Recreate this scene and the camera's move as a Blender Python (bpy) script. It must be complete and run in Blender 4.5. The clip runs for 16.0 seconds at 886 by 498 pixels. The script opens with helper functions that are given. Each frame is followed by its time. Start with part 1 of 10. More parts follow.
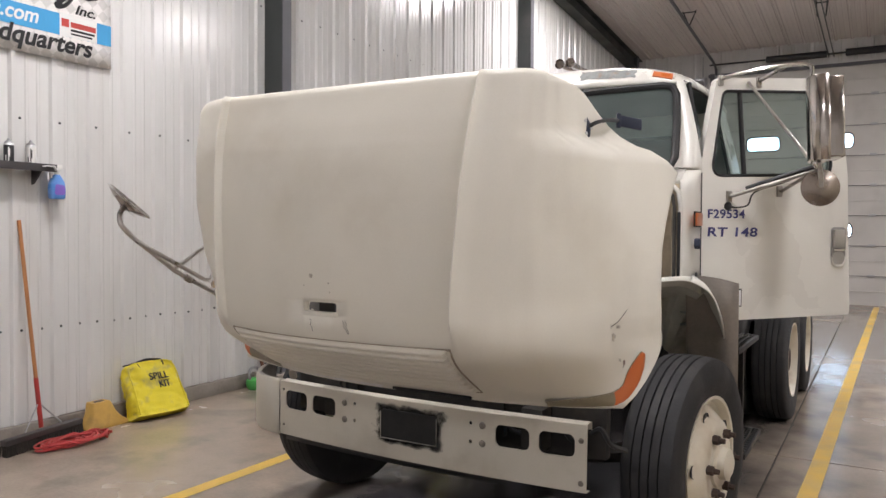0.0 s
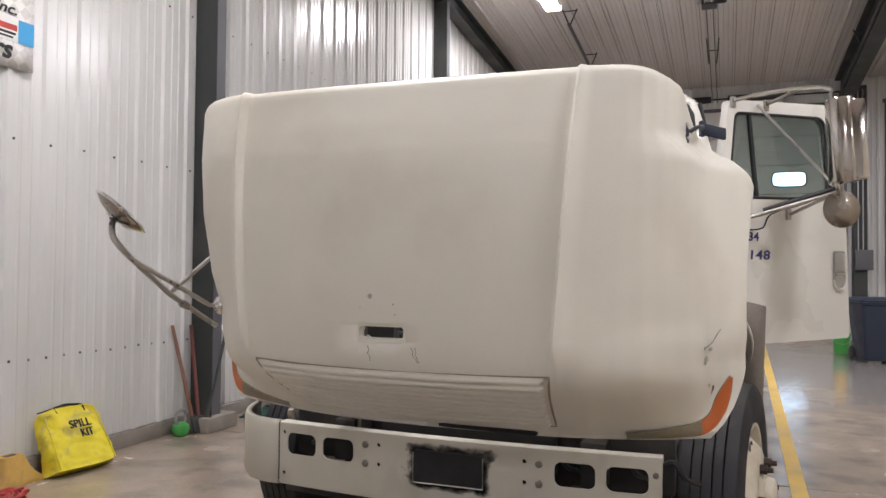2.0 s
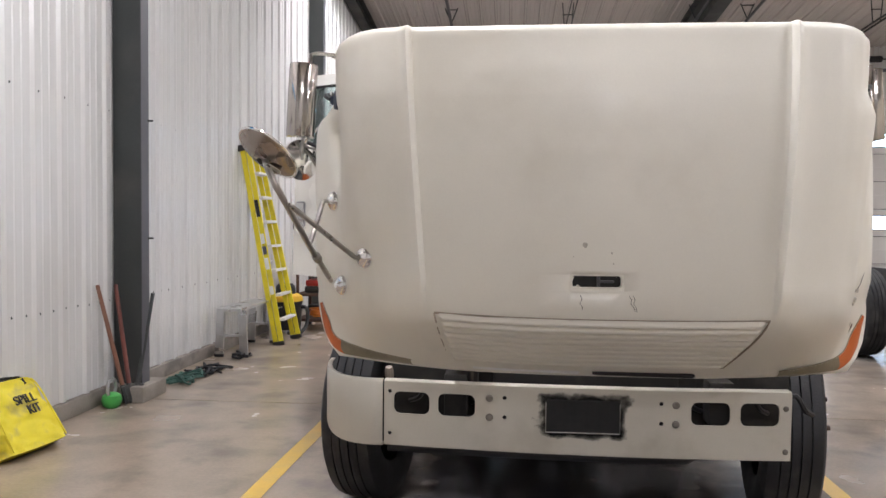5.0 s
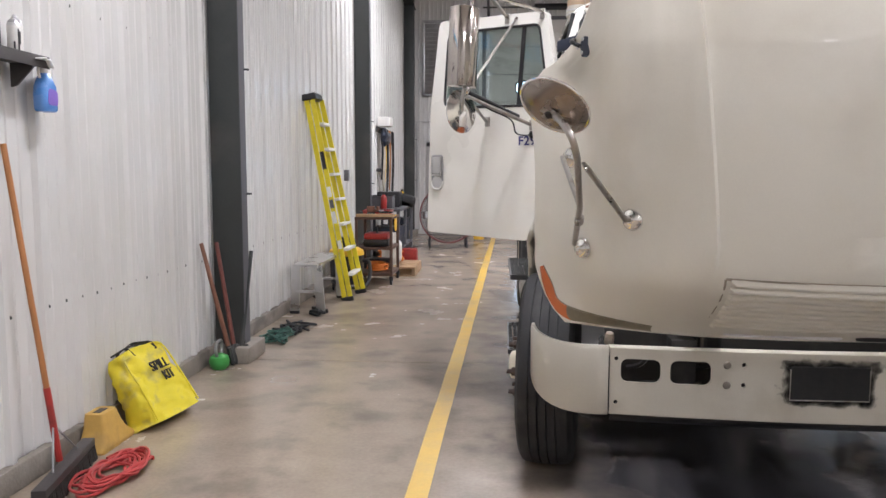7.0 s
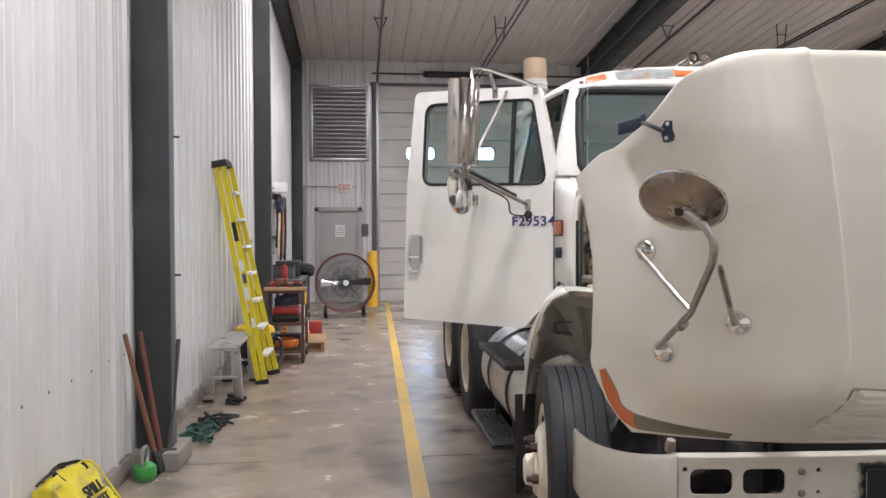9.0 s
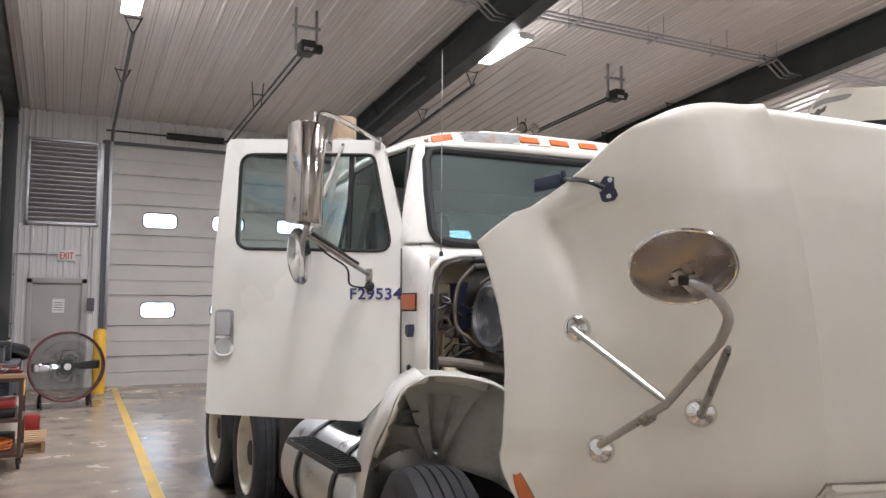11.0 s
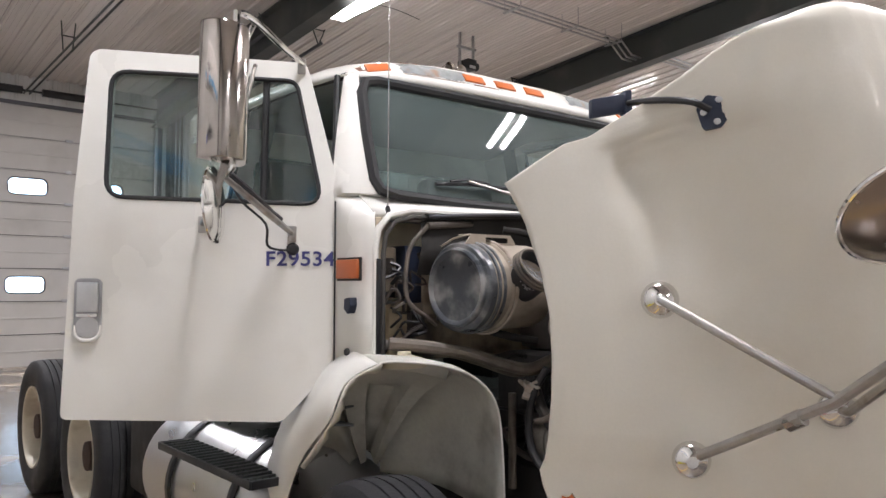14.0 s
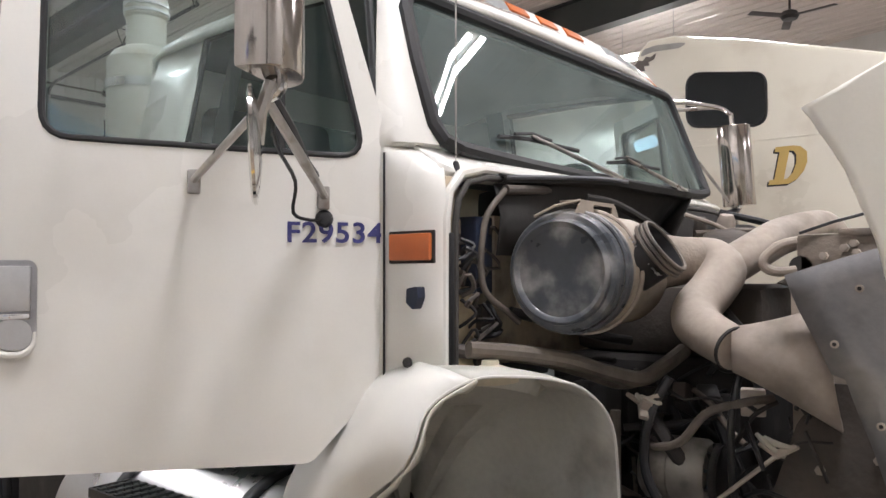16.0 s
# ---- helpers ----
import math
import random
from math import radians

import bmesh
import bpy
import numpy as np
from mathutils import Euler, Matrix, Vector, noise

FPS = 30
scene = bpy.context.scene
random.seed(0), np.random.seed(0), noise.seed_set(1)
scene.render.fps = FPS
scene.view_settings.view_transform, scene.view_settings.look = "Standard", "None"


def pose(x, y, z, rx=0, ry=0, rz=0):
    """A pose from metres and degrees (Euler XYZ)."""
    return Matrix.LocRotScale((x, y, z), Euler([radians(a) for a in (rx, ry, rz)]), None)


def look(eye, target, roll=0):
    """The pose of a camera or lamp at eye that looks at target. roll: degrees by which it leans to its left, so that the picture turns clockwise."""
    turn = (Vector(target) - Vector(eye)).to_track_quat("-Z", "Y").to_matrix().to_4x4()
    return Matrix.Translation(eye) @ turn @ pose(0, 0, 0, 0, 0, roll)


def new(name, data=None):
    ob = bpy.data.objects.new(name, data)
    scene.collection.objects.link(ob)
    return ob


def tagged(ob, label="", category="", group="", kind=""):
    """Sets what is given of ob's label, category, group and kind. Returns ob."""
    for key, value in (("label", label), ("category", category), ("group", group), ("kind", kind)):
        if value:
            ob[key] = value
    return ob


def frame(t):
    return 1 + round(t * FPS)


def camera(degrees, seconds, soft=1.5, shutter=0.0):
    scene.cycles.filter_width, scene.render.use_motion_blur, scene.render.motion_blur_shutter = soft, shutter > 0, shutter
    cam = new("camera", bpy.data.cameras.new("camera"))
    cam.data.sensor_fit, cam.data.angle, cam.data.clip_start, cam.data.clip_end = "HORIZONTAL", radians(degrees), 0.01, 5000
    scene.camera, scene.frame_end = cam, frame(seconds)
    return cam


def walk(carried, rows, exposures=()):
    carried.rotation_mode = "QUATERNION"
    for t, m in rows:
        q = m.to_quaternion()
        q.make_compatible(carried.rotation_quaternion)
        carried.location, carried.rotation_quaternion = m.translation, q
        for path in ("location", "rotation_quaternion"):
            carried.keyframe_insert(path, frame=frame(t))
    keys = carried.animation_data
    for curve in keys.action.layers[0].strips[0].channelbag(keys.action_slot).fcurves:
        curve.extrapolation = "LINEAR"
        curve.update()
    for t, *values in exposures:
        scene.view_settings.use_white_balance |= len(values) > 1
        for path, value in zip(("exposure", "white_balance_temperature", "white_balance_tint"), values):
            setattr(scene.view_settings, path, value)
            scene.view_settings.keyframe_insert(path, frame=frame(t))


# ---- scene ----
cam = camera(60.4, 16.0)
# the exposure and the white balance drift a little
EXPOSURES = [(0, -0.15, 6580, 10), (2, -0.14, 6500, 10), (3, -0.06, 6470, 10), (5.5, 0.08, 6330, 10), (7, 0.14, 6310, 10), (9, 0.12, 6280, 10), (10, 0.12, 6280, 10), (12.5, 0.03, 6280, 10), (14, 0.03, 6350, 10), (16, 0.1, 6420, 10)]
PATH = [
    (0, (-0.107, -0.056, 1.563), (-1.109, 1.674, 1.509), 0.4),
    (0.5, (-0.347, -0.042, 1.572), (-1.282, 1.726, 1.563), 0.4),
    (1, (-0.57, -0.096, 1.553), (-1.428, 1.71, 1.591), 0.5),
    (1.5, (-0.759, -0.055, 1.501), (-1.521, 1.793, 1.562), 0.5),
    (2, (-0.902, -0.07, 1.474), (-1.601, 1.804, 1.523), 0.5),
    (2.5, (-1.099, -0.217, 1.463), (-1.741, 1.677, 1.496), 0.5),
    (3, (-1.305, -0.301, 1.445), (-1.85, 1.623, 1.464), 0.5),
    (5.5, (-2.533, -0.283, 1.439), (-2.665, 1.71, 1.346), 0.4),
    (6, (-2.8, -0.318, 1.461), (-2.921, 1.674, 1.334), 0.3),
    (6.5, (-3.033, -0.241, 1.459), (-3.157, 1.748, 1.296), 0.2),
    (7, (-3.249, -0.147, 1.472), (-3.391, 1.839, 1.274), 0.1),
    (7.5, (-3.452, -0.074, 1.502), (-3.605, 1.909, 1.29), -0.0),
    (8, (-3.618, 0.031, 1.52), (-3.724, 2.017, 1.312), -0.1),
    (8.5, (-3.772, 0.147, 1.566), (-3.734, 2.141, 1.413), -0.0),
    (9, (-3.94, 0.262, 1.593), (-3.722, 2.249, 1.552), -0.2),
    (9.5, (-4.065, 0.425, 1.579), (-3.612, 2.372, 1.652), 0.1),
    (10, (-4.167, 0.604, 1.584), (-3.527, 2.495, 1.696), 0.1),
    (12.5, (-4.368, 1.353, 1.577), (-3.288, 3.026, 1.755), 0.3),
    (13, (-4.394, 1.422, 1.565), (-3.269, 3.068, 1.719), 0.3),
    (13.5, (-4.413, 1.564, 1.552), (-3.223, 3.167, 1.675), 0.1),
    (14, (-4.376, 1.807, 1.56), (-3.089, 3.334, 1.658), 0.1),
    (14.5, (-4.403, 2.061, 1.536), (-3.074, 3.553, 1.62), -0.0),
    (15, (-4.427, 2.301, 1.554), (-3.098, 3.794, 1.627), 0.0),
    (15.5, (-4.368, 2.564, 1.557), (-2.964, 3.987, 1.626), 0.0),
    (16, (-4.343, 2.773, 1.552), (-2.789, 4.029, 1.618), -0.1),
]
walk(cam, [(t, look(eye, target, roll)) for t, eye, target, roll in PATH], EXPOSURES)

# ---- light ----
SUN_WAY = Vector((-0.27, -1.0, -1.17)).normalized()
world = bpy.data.worlds.new("world")
scene.world = world
world.use_nodes = True
sky = world.node_tree.nodes.new("ShaderNodeTexSky")
sky.sky_type, sky.sun_disc = "NISHITA", False
sky.sun_elevation, sky.sun_rotation = math.asin(-SUN_WAY.z), math.atan2(-SUN_WAY.x, -SUN_WAY.y)
world.node_tree.links.new(sky.outputs[0], world.node_tree.nodes["Background"].inputs[0])
world.node_tree.nodes["Background"].inputs[1].default_value = 0.15
sun = new("sun", bpy.data.lights.new("sun", "SUN"))
sun.data.energy, sun.data.angle, sun.data.color = 5.0, radians(0.5), (1.0, 0.95, 0.88)
sun.matrix_world = look((0, 40, 40), Vector((0, 40, 40)) + SUN_WAY)
TUBE_GLOW, LAMP_WATTS = 52.0, 160.0

# ---- helpers for shapes and materials ----
def mat(name, col, rough=0.5, metal=0.0, var=0.12, scale=3.0, fine=60.0, bump=0.05, stain=None, amount=0.0, sscale=1.2, coat=0.0, spec=0.5, stretch=(1, 1, 1), rvar=0.1, soft=0.0):
    """A procedural surface: base colour, two scales of variation, stains, roughness variation and fine relief."""
    m = bpy.data.materials.new(name)
    m.use_nodes = True
    nt = m.node_tree
    b = nt.nodes["Principled BSDF"]
    b.inputs["Metallic"].default_value = metal
    b.inputs["Specular IOR Level"].default_value = spec
    b.inputs["Coat Weight"].default_value = coat
    b.inputs["Coat Roughness"].default_value = 0.12
    tc = nt.nodes.new("ShaderNodeNewGeometry")
    mp = nt.nodes.new("ShaderNodeMapping")
    mp.inputs["Scale"].default_value = stretch
    nt.links.new(tc.outputs["Position"], mp.inputs["Vector"])

    def noise_node(sc, detail):
        n = nt.nodes.new("ShaderNodeTexNoise")
        n.inputs["Scale"].default_value, n.inputs["Detail"].default_value = sc, detail
        nt.links.new(mp.outputs["Vector"], n.inputs["Vector"])
        return n

    big, small = noise_node(scale, 5.0), noise_node(fine, 3.0)
    add = nt.nodes.new("ShaderNodeMath")
    add.operation = "MULTIPLY_ADD"
    add.inputs[1].default_value, add.inputs[2].default_value = 0.35, 0.0
    nt.links.new(small.outputs["Fac"], add.inputs[0])
    nt.links.new(big.outputs["Fac"], add.inputs[2])
    ramp = nt.nodes.new("ShaderNodeMapRange")
    ramp.inputs[1].default_value, ramp.inputs[2].default_value = 0.35, 1.0
    ramp.inputs[3].default_value, ramp.inputs[4].default_value = 1.0 - var, 1.0 + var
    nt.links.new(add.outputs[0], ramp.inputs[0])
    mul = nt.nodes.new("ShaderNodeVectorMath")
    mul.operation = "SCALE"
    mul.inputs[0].default_value = col[:3]
    nt.links.new(ramp.outputs[0], mul.inputs["Scale"])
    out = mul.outputs[0]
    if stain:
        sn = noise_node(sscale, 6.0)
        sr = nt.nodes.new("ShaderNodeMapRange")
        sr.inputs[1].default_value, sr.inputs[2].default_value = 0.5 - soft, 0.72 + soft * 0.5
        sr.inputs[4].default_value = amount
        sr.interpolation_type = "SMOOTHSTEP"
        nt.links.new(sn.outputs["Fac"], sr.inputs[0])
        mx = nt.nodes.new("ShaderNodeMix")
        mx.data_type = "RGBA"
        nt.links.new(sr.outputs[0], mx.inputs[0])
        nt.links.new(out, mx.inputs[6])
        mx.inputs[7].default_value = (*stain, 1)
        out = mx.outputs[2]
    nt.links.new(out, b.inputs["Base Color"])
    rr = nt.nodes.new("ShaderNodeMapRange")
    rr.inputs[1].default_value, rr.inputs[2].default_value = 0.3, 0.7
    rr.inputs[3].default_value, rr.inputs[4].default_value = max(rough - rvar, 0.02), min(rough + rvar, 1.0)
    nt.links.new(big.outputs["Fac"], rr.inputs[0])
    nt.links.new(rr.outputs[0], b.inputs["Roughness"])
    if bump:
        bp = nt.nodes.new("ShaderNodeBump")
        bp.inputs["Strength"].default_value, bp.inputs["Distance"].default_value = bump, 0.02
        nt.links.new(small.outputs["Fac"], bp.inputs["Height"])
        nt.links.new(bp.outputs[0], b.inputs["Normal"])
    return m


def glass(name, tint, rough=0.02, haze=0.0):
    """A tinted pane: a clear sheet with gloss on it."""
    m = bpy.data.materials.new(name)
    m.use_nodes = True
    nt = m.node_tree
    nt.nodes.remove(nt.nodes["Principled BSDF"])
    tr, gl, mx, fr, pw = (nt.nodes.new(k) for k in ("ShaderNodeBsdfTransparent", "ShaderNodeBsdfGlossy", "ShaderNodeMixShader", "ShaderNodeLayerWeight", "ShaderNodeMath"))
    tr.inputs[0].default_value = (*tint, 1)
    gl.inputs["Roughness"].default_value = rough
    fr.inputs[0].default_value = 0.5
    pw.operation = "POWER"
    pw.inputs[1].default_value = 4.0
    ofs = nt.nodes.new("ShaderNodeMath")
    ofs.operation = "MULTIPLY_ADD"
    ofs.inputs[1].default_value, ofs.inputs[2].default_value = 0.9, 0.055
    nt.links.new(fr.outputs["Facing"], pw.inputs[0])
    nt.links.new(pw.outputs[0], ofs.inputs[0])
    nt.links.new(ofs.outputs[0], mx.inputs[0])
    nt.links.new(tr.outputs[0], mx.inputs[1])
    nt.links.new(gl.outputs[0], mx.inputs[2])
    last = mx.outputs[0]
    # uneven diffuse teal film that makes the pane paler and less clear
    if haze:
        df, hz = nt.nodes.new("ShaderNodeBsdfDiffuse"), nt.nodes.new("ShaderNodeMixShader")
        df.inputs[0].default_value = (0.22, 0.265, 0.255, 1)
        tc, ns, rg = nt.nodes.new("ShaderNodeTexCoord"), nt.nodes.new("ShaderNodeTexNoise"), nt.nodes.new("ShaderNodeMapRange")
        ns.inputs["Scale"].default_value, ns.inputs["Detail"].default_value = 4.0, 6.0
        rg.inputs[1].default_value, rg.inputs[2].default_value, rg.inputs[3].default_value, rg.inputs[4].default_value = 0.3, 0.75, haze * 0.75, haze * 1.35
        nt.links.new(tc.outputs["Object"], ns.inputs["Vector"])
        nt.links.new(ns.outputs["Fac"], rg.inputs[0])
        nt.links.new(rg.outputs[0], hz.inputs[0])
        nt.links.new(last, hz.inputs[1])
        nt.links.new(df.outputs[0], hz.inputs[2])
        last = hz.outputs[0]
    nt.links.new(last, nt.nodes["Material Output"].inputs[0])
    return m


def glow(name, col, strength):
    m = bpy.data.materials.new(name)
    m.use_nodes = True
    b = m.node_tree.nodes["Principled BSDF"]
    b.inputs["Base Color"].default_value = (*col, 1)
    b.inputs["Emission Color"].default_value = (*col, 1)
    b.inputs["Emission Strength"].default_value = strength
    return m


def thing(name, at=(0, 0, 0), label="", category="", group="", kind=""):
    """An Empty at the base of a thing."""
    e = new(name)
    e.empty_display_size = 0.1
    e.location = at
    return tagged(e, label, category, group, kind)


def place_of(ob):
    v = Vector((0, 0, 0))
    while ob:
        v += ob.location
        ob = ob.parent
    return v


def part(name, bm, material, parent=None, label="", smooth=None, kind=""):
    """Links a bmesh, drawn in the world's metres, as ONE mesh object under a thing or a part."""
    if smooth is None:
        smooth = 35
    me = bpy.data.meshes.new(name)
    off = place_of(parent) if parent else Vector((0, 0, 0))
    bmesh.ops.recalc_face_normals(bm, faces=bm.faces)
    bm.transform(Matrix.Translation(-off))
    bm.to_mesh(me)
    bm.free()
    for mm in material if isinstance(material, (list, tuple)) else [material]:
        me.materials.append(mm)
    if smooth:
        me.shade_smooth()
        me.set_sharp_from_angle(angle=radians(smooth))
    ob = new(name, me)
    ob.parent = parent
    return tagged(ob, label, "", "", kind)


def solo(name, bm, material, label, category, at=None, group="", kind="", smooth=None):
    """A thing that is one mesh."""
    ob = part(name, bm, material, None, "", smooth)
    if at is not None:
        ob.data.transform(Matrix.Translation(-Vector(at)))
        ob.location = at
    return tagged(ob, label, category, group, kind)


def box(bm, x0, x1, y0, y1, z0, z1, bev=0.0, m=None):
    mm = Matrix.Translation(((x0 + x1) / 2, (y0 + y1) / 2, (z0 + z1) / 2)) @ Matrix.Diagonal((x1 - x0, y1 - y0, z1 - z0, 1))
    r = bmesh.ops.create_cube(bm, size=1.0, matrix=mm)
    vs = r["verts"]
    if bev:
        es = list({e for v in vs for e in v.link_edges})
        rb = bmesh.ops.bevel(bm, geom=es, offset=bev, segments=2, affect="EDGES", profile=0.6, clamp_overlap=True)
        vs = list({v for f in rb["faces"] for v in f.verts} | {v for v in vs if v.is_valid})
        seen, todo = set(vs), list(vs)
        while todo:
            v = todo.pop()
            for e in v.link_edges:
                o = e.other_vert(v)
                if o not in seen:
                    seen.add(o)
                    todo.append(o)
        vs = list(seen)
    if m is not None:
        bmesh.ops.transform(bm, matrix=m, verts=vs)
    return vs


def smooth_line(pts, steps=6):
    """Catmull-Rom through points."""
    P = [Vector(p) for p in pts]
    P = [2 * P[0] - P[1]] + P + [2 * P[-1] - P[-2]]
    out = []
    for i in range(1, len(P) - 2):
        a, b, c, d = P[i - 1:i + 3]
        for k in range(steps):
            t = k / steps
            out.append(0.5 * (2 * b + (c - a) * t + (2 * a - 5 * b + 4 * c - d) * t * t + (3 * b - a - 3 * c + d) * t ** 3))
    return out + [P[-2]]


def tube(bm, pts, r, n=10, caps=True, curve=0):
    """A round bar or hose along points; r is one radius or one for each point."""
    P = smooth_line(pts, curve) if curve else [Vector(p) for p in pts]
    if isinstance(r, (list, tuple)):
        rad = [r[0] + 0] * len(P)
        for i in range(len(P)):
            f = i / (len(P) - 1) * (len(r) - 1)
            k = min(int(f), len(r) - 2)
            rad[i] = r[k] + (r[k + 1] - r[k]) * (f - k)
    else:
        rad = [r] * len(P)
    up, rings = None, []
    for i, p in enumerate(P):
        d = (P[min(i + 1, len(P) - 1)] - P[max(i - 1, 0)]).normalized()
        if up is None:
            up = d.orthogonal().normalized()
        side = d.cross(up)
        side = side.normalized() if side.length > 1e-6 else d.orthogonal().normalized()
        up = side.cross(d).normalized()
        rings.append([bm.verts.new(p + rad[i] * (math.cos(a) * side + math.sin(a) * up)) for a in (2 * math.pi * k / n for k in range(n))])
    for a, b in zip(rings, rings[1:]):
        for k in range(n):
            bm.faces.new((a[k], a[(k + 1) % n], b[(k + 1) % n], b[k]))
    if caps:
        bm.faces.new(rings[0][::-1])
        bm.faces.new(rings[-1])


def lathe(bm, prof, m, n=32, closed=False):
    """Turns (radius, height) points round the local z axis of m."""
    rings = []
    for r, h in prof:
        if r < 1e-6:
            rings.append([bm.verts.new(m @ Vector((0, 0, h)))])
        else:
            rings.append([bm.verts.new(m @ Vector((r * math.cos(a), r * math.sin(a), h))) for a in (2 * math.pi * k / n for k in range(n))])
    pairs = list(zip(rings, rings[1:])) + ([(rings[-1], rings[0])] if closed else [])
    for a, b in pairs:
        for k in range(n):
            q = []
            for v in (a[k % len(a)], a[(k + 1) % n % len(a)], b[(k + 1) % n % len(b)], b[k % len(b)]):
                if v not in q:
                    q.append(v)
            if len(q) > 2:
                bm.faces.new(q)


def prism(bm, outline, d0, d1, m):
    """A flat outline (local x, y) drawn out along local z from d0 to d1, then placed by m."""
    a = [bm.verts.new(m @ Vector((x, y, d0))) for x, y in outline]
    b = [bm.verts.new(m @ Vector((x, y, d1))) for x, y in outline]
    bm.faces.new(a[::-1])
    bm.faces.new(b)
    for i in range(len(a)):
        j = (i + 1) % len(a)
        bm.faces.new((a[i], a[j], b[j], b[i]))


def plate(bm, outer, holes, d0, d1, m):
    """A plate with holes through it."""
    tmp = bmesh.new()
    edges = []
    for loop in [outer, *holes]:
        vs = [tmp.verts.new((x, y, d0)) for x, y in loop]
        edges += [tmp.edges.new((vs[i], vs[(i + 1) % len(vs)])) for i in range(len(vs))]
    bmesh.ops.triangle_fill(tmp, use_beauty=True, edges=edges)
    r = bmesh.ops.extrude_face_region(tmp, geom=tmp.faces[:])
    top = [v for v in r["geom"] if isinstance(v, bmesh.types.BMVert)]
    bmesh.ops.translate(tmp, vec=(0, 0, d1 - d0), verts=top)
    bmesh.ops.recalc_face_normals(tmp, faces=tmp.faces)
    me = bpy.data.meshes.new("tmp")
    bmesh.ops.transform(tmp, matrix=m, verts=tmp.verts)
    tmp.to_mesh(me)
    tmp.free()
    bm.from_mesh(me)
    bpy.data.meshes.remove(me)


def rrect(x0, x1, y0, y1, r, n=5):
    """A rounded rectangle's outline."""
    out = []
    for cx, cy, a0 in ((x1 - r, y1 - r, 0), (x0 + r, y1 - r, 90), (x0 + r, y0 + r, 180), (x1 - r, y0 + r, 270)):
        for k in range(n + 1):
            a = radians(a0 + 90 * k / n)
            out.append((cx + r * math.cos(a), cy + r * math.sin(a)))
    return out


def round_poly(pts, r, n=5):
    """A polygon with its corners rounded; r is one radius or one for each corner."""
    out = []
    for i, p in enumerate(pts):
        a, b, c = Vector(pts[i - 1]), Vector(p), Vector(pts[(i + 1) % len(pts)])
        rad = r[i] if isinstance(r, (list, tuple)) else r
        u, v = (a - b).normalized(), (c - b).normalized()
        ang = u.angle(v)
        if rad < 1e-5 or ang > 3.1:
            out.append((b.x, b.y))
            continue
        d = min(rad / math.tan(ang / 2), 0.48 * (a - b).length, 0.48 * (c - b).length)
        p0, p1 = b + u * d, b + v * d
        for k in range(n + 1):
            t = k / n
            q = (1 - t) ** 2 * p0 + 2 * t * (1 - t) * b + t * t * p1
            out.append((q.x, q.y))
    return out


def circle(cx, cy, r, n=16):
    return [(cx + r * math.cos(2 * math.pi * k / n), cy + r * math.sin(2 * math.pi * k / n)) for k in range(n)]


def sheet(bm, rows, close_u=False):
    """Quads between rows of points."""
    V = [[bm.verts.new(p) for p in row] for row in rows]
    for a, b in zip(V, V[1:]):
        for k in range(len(a) - (0 if close_u else 1)):
            q = (a[k], a[(k + 1) % len(a)], b[(k + 1) % len(b)], b[k])
            if len({tuple(round(c, 5) for c in v.co) for v in q}) == 4:
                bm.faces.new(q)
    return V


def along(origin, xdir, ydir):
    """A frame: local x along xdir, local y along ydir, local z across both."""
    x, y = Vector(xdir).normalized(), Vector(ydir).normalized()
    z = x.cross(y)
    return Matrix.Translation(origin) @ Matrix((x, y, z)).transposed().to_4x4()


def axis(origin, way):
    """A frame whose local z points along way."""
    return Matrix.Translation(origin) @ Vector(way).to_track_quat("Z", "Y").to_matrix().to_4x4()


def lettering(name, text, size, m, material, parent, thick=0.0012, shear=0.0, spacing=1.0, bold=0.0, width=None):
    """Writing as a thin mesh in the local x, y plane of m, from its lower left corner."""
    cu = bpy.data.curves.new(name, "FONT")
    cu.body, cu.size, cu.extrude, cu.shear, cu.space_character, cu.offset = text, size, thick, shear, spacing, bold
    ob = bpy.data.objects.new("tmp", cu)
    scene.collection.objects.link(ob)
    bpy.context.view_layer.update()
    me = bpy.data.meshes.new_from_object(ob.evaluated_get(bpy.context.evaluated_depsgraph_get()))
    bpy.data.objects.remove(ob)
    bpy.data.curves.remove(cu)
    xs = [v.co.x for v in me.vertices]
    k = width / (max(xs) - min(xs)) if width else 1.0
    me.transform(m @ Matrix.Diagonal((k, 1, 1, 1)) @ Matrix.Translation((-min(xs), 0, 0)))
    bm = bmesh.new()
    bm.from_mesh(me)
    bpy.data.meshes.remove(me)
    return part(name, bm, material, parent, smooth=0)


WHITE = mat("truck_white", (0.785, 0.757, 0.675), 0.42, var=0.05, scale=2.2, fine=140, bump=0.02, stain=(0.46, 0.40, 0.30), amount=0.32, sscale=1.4, coat=0.06, rvar=0.08)
DOORWHITE = mat("door_white", (0.77, 0.755, 0.705), 0.3, var=0.04, scale=2.0, fine=140, bump=0.015, stain=(0.40, 0.36, 0.30), amount=0.18, sscale=2.3, coat=0.3, rvar=0.08)
CREAM = mat("rim_cream", (0.70, 0.65, 0.54), 0.45, var=0.12, scale=6, fine=80, stain=(0.30, 0.20, 0.11), amount=0.45, sscale=5)
WALLWHITE = mat("wall_metal", (0.65, 0.645, 0.635), 0.21, var=0.05, scale=1.2, fine=30, bump=0.02, stain=(0.40, 0.37, 0.32), amount=0.2, sscale=1.6, stretch=(1, 1, 0.2), rvar=0.04, soft=0.1)
CEILWHITE = mat("ceiling_metal", (0.67, 0.625, 0.60), 0.15, var=0.05, scale=6.0, fine=30, bump=0.01, stretch=(1, 0.06, 1), rvar=0.03)
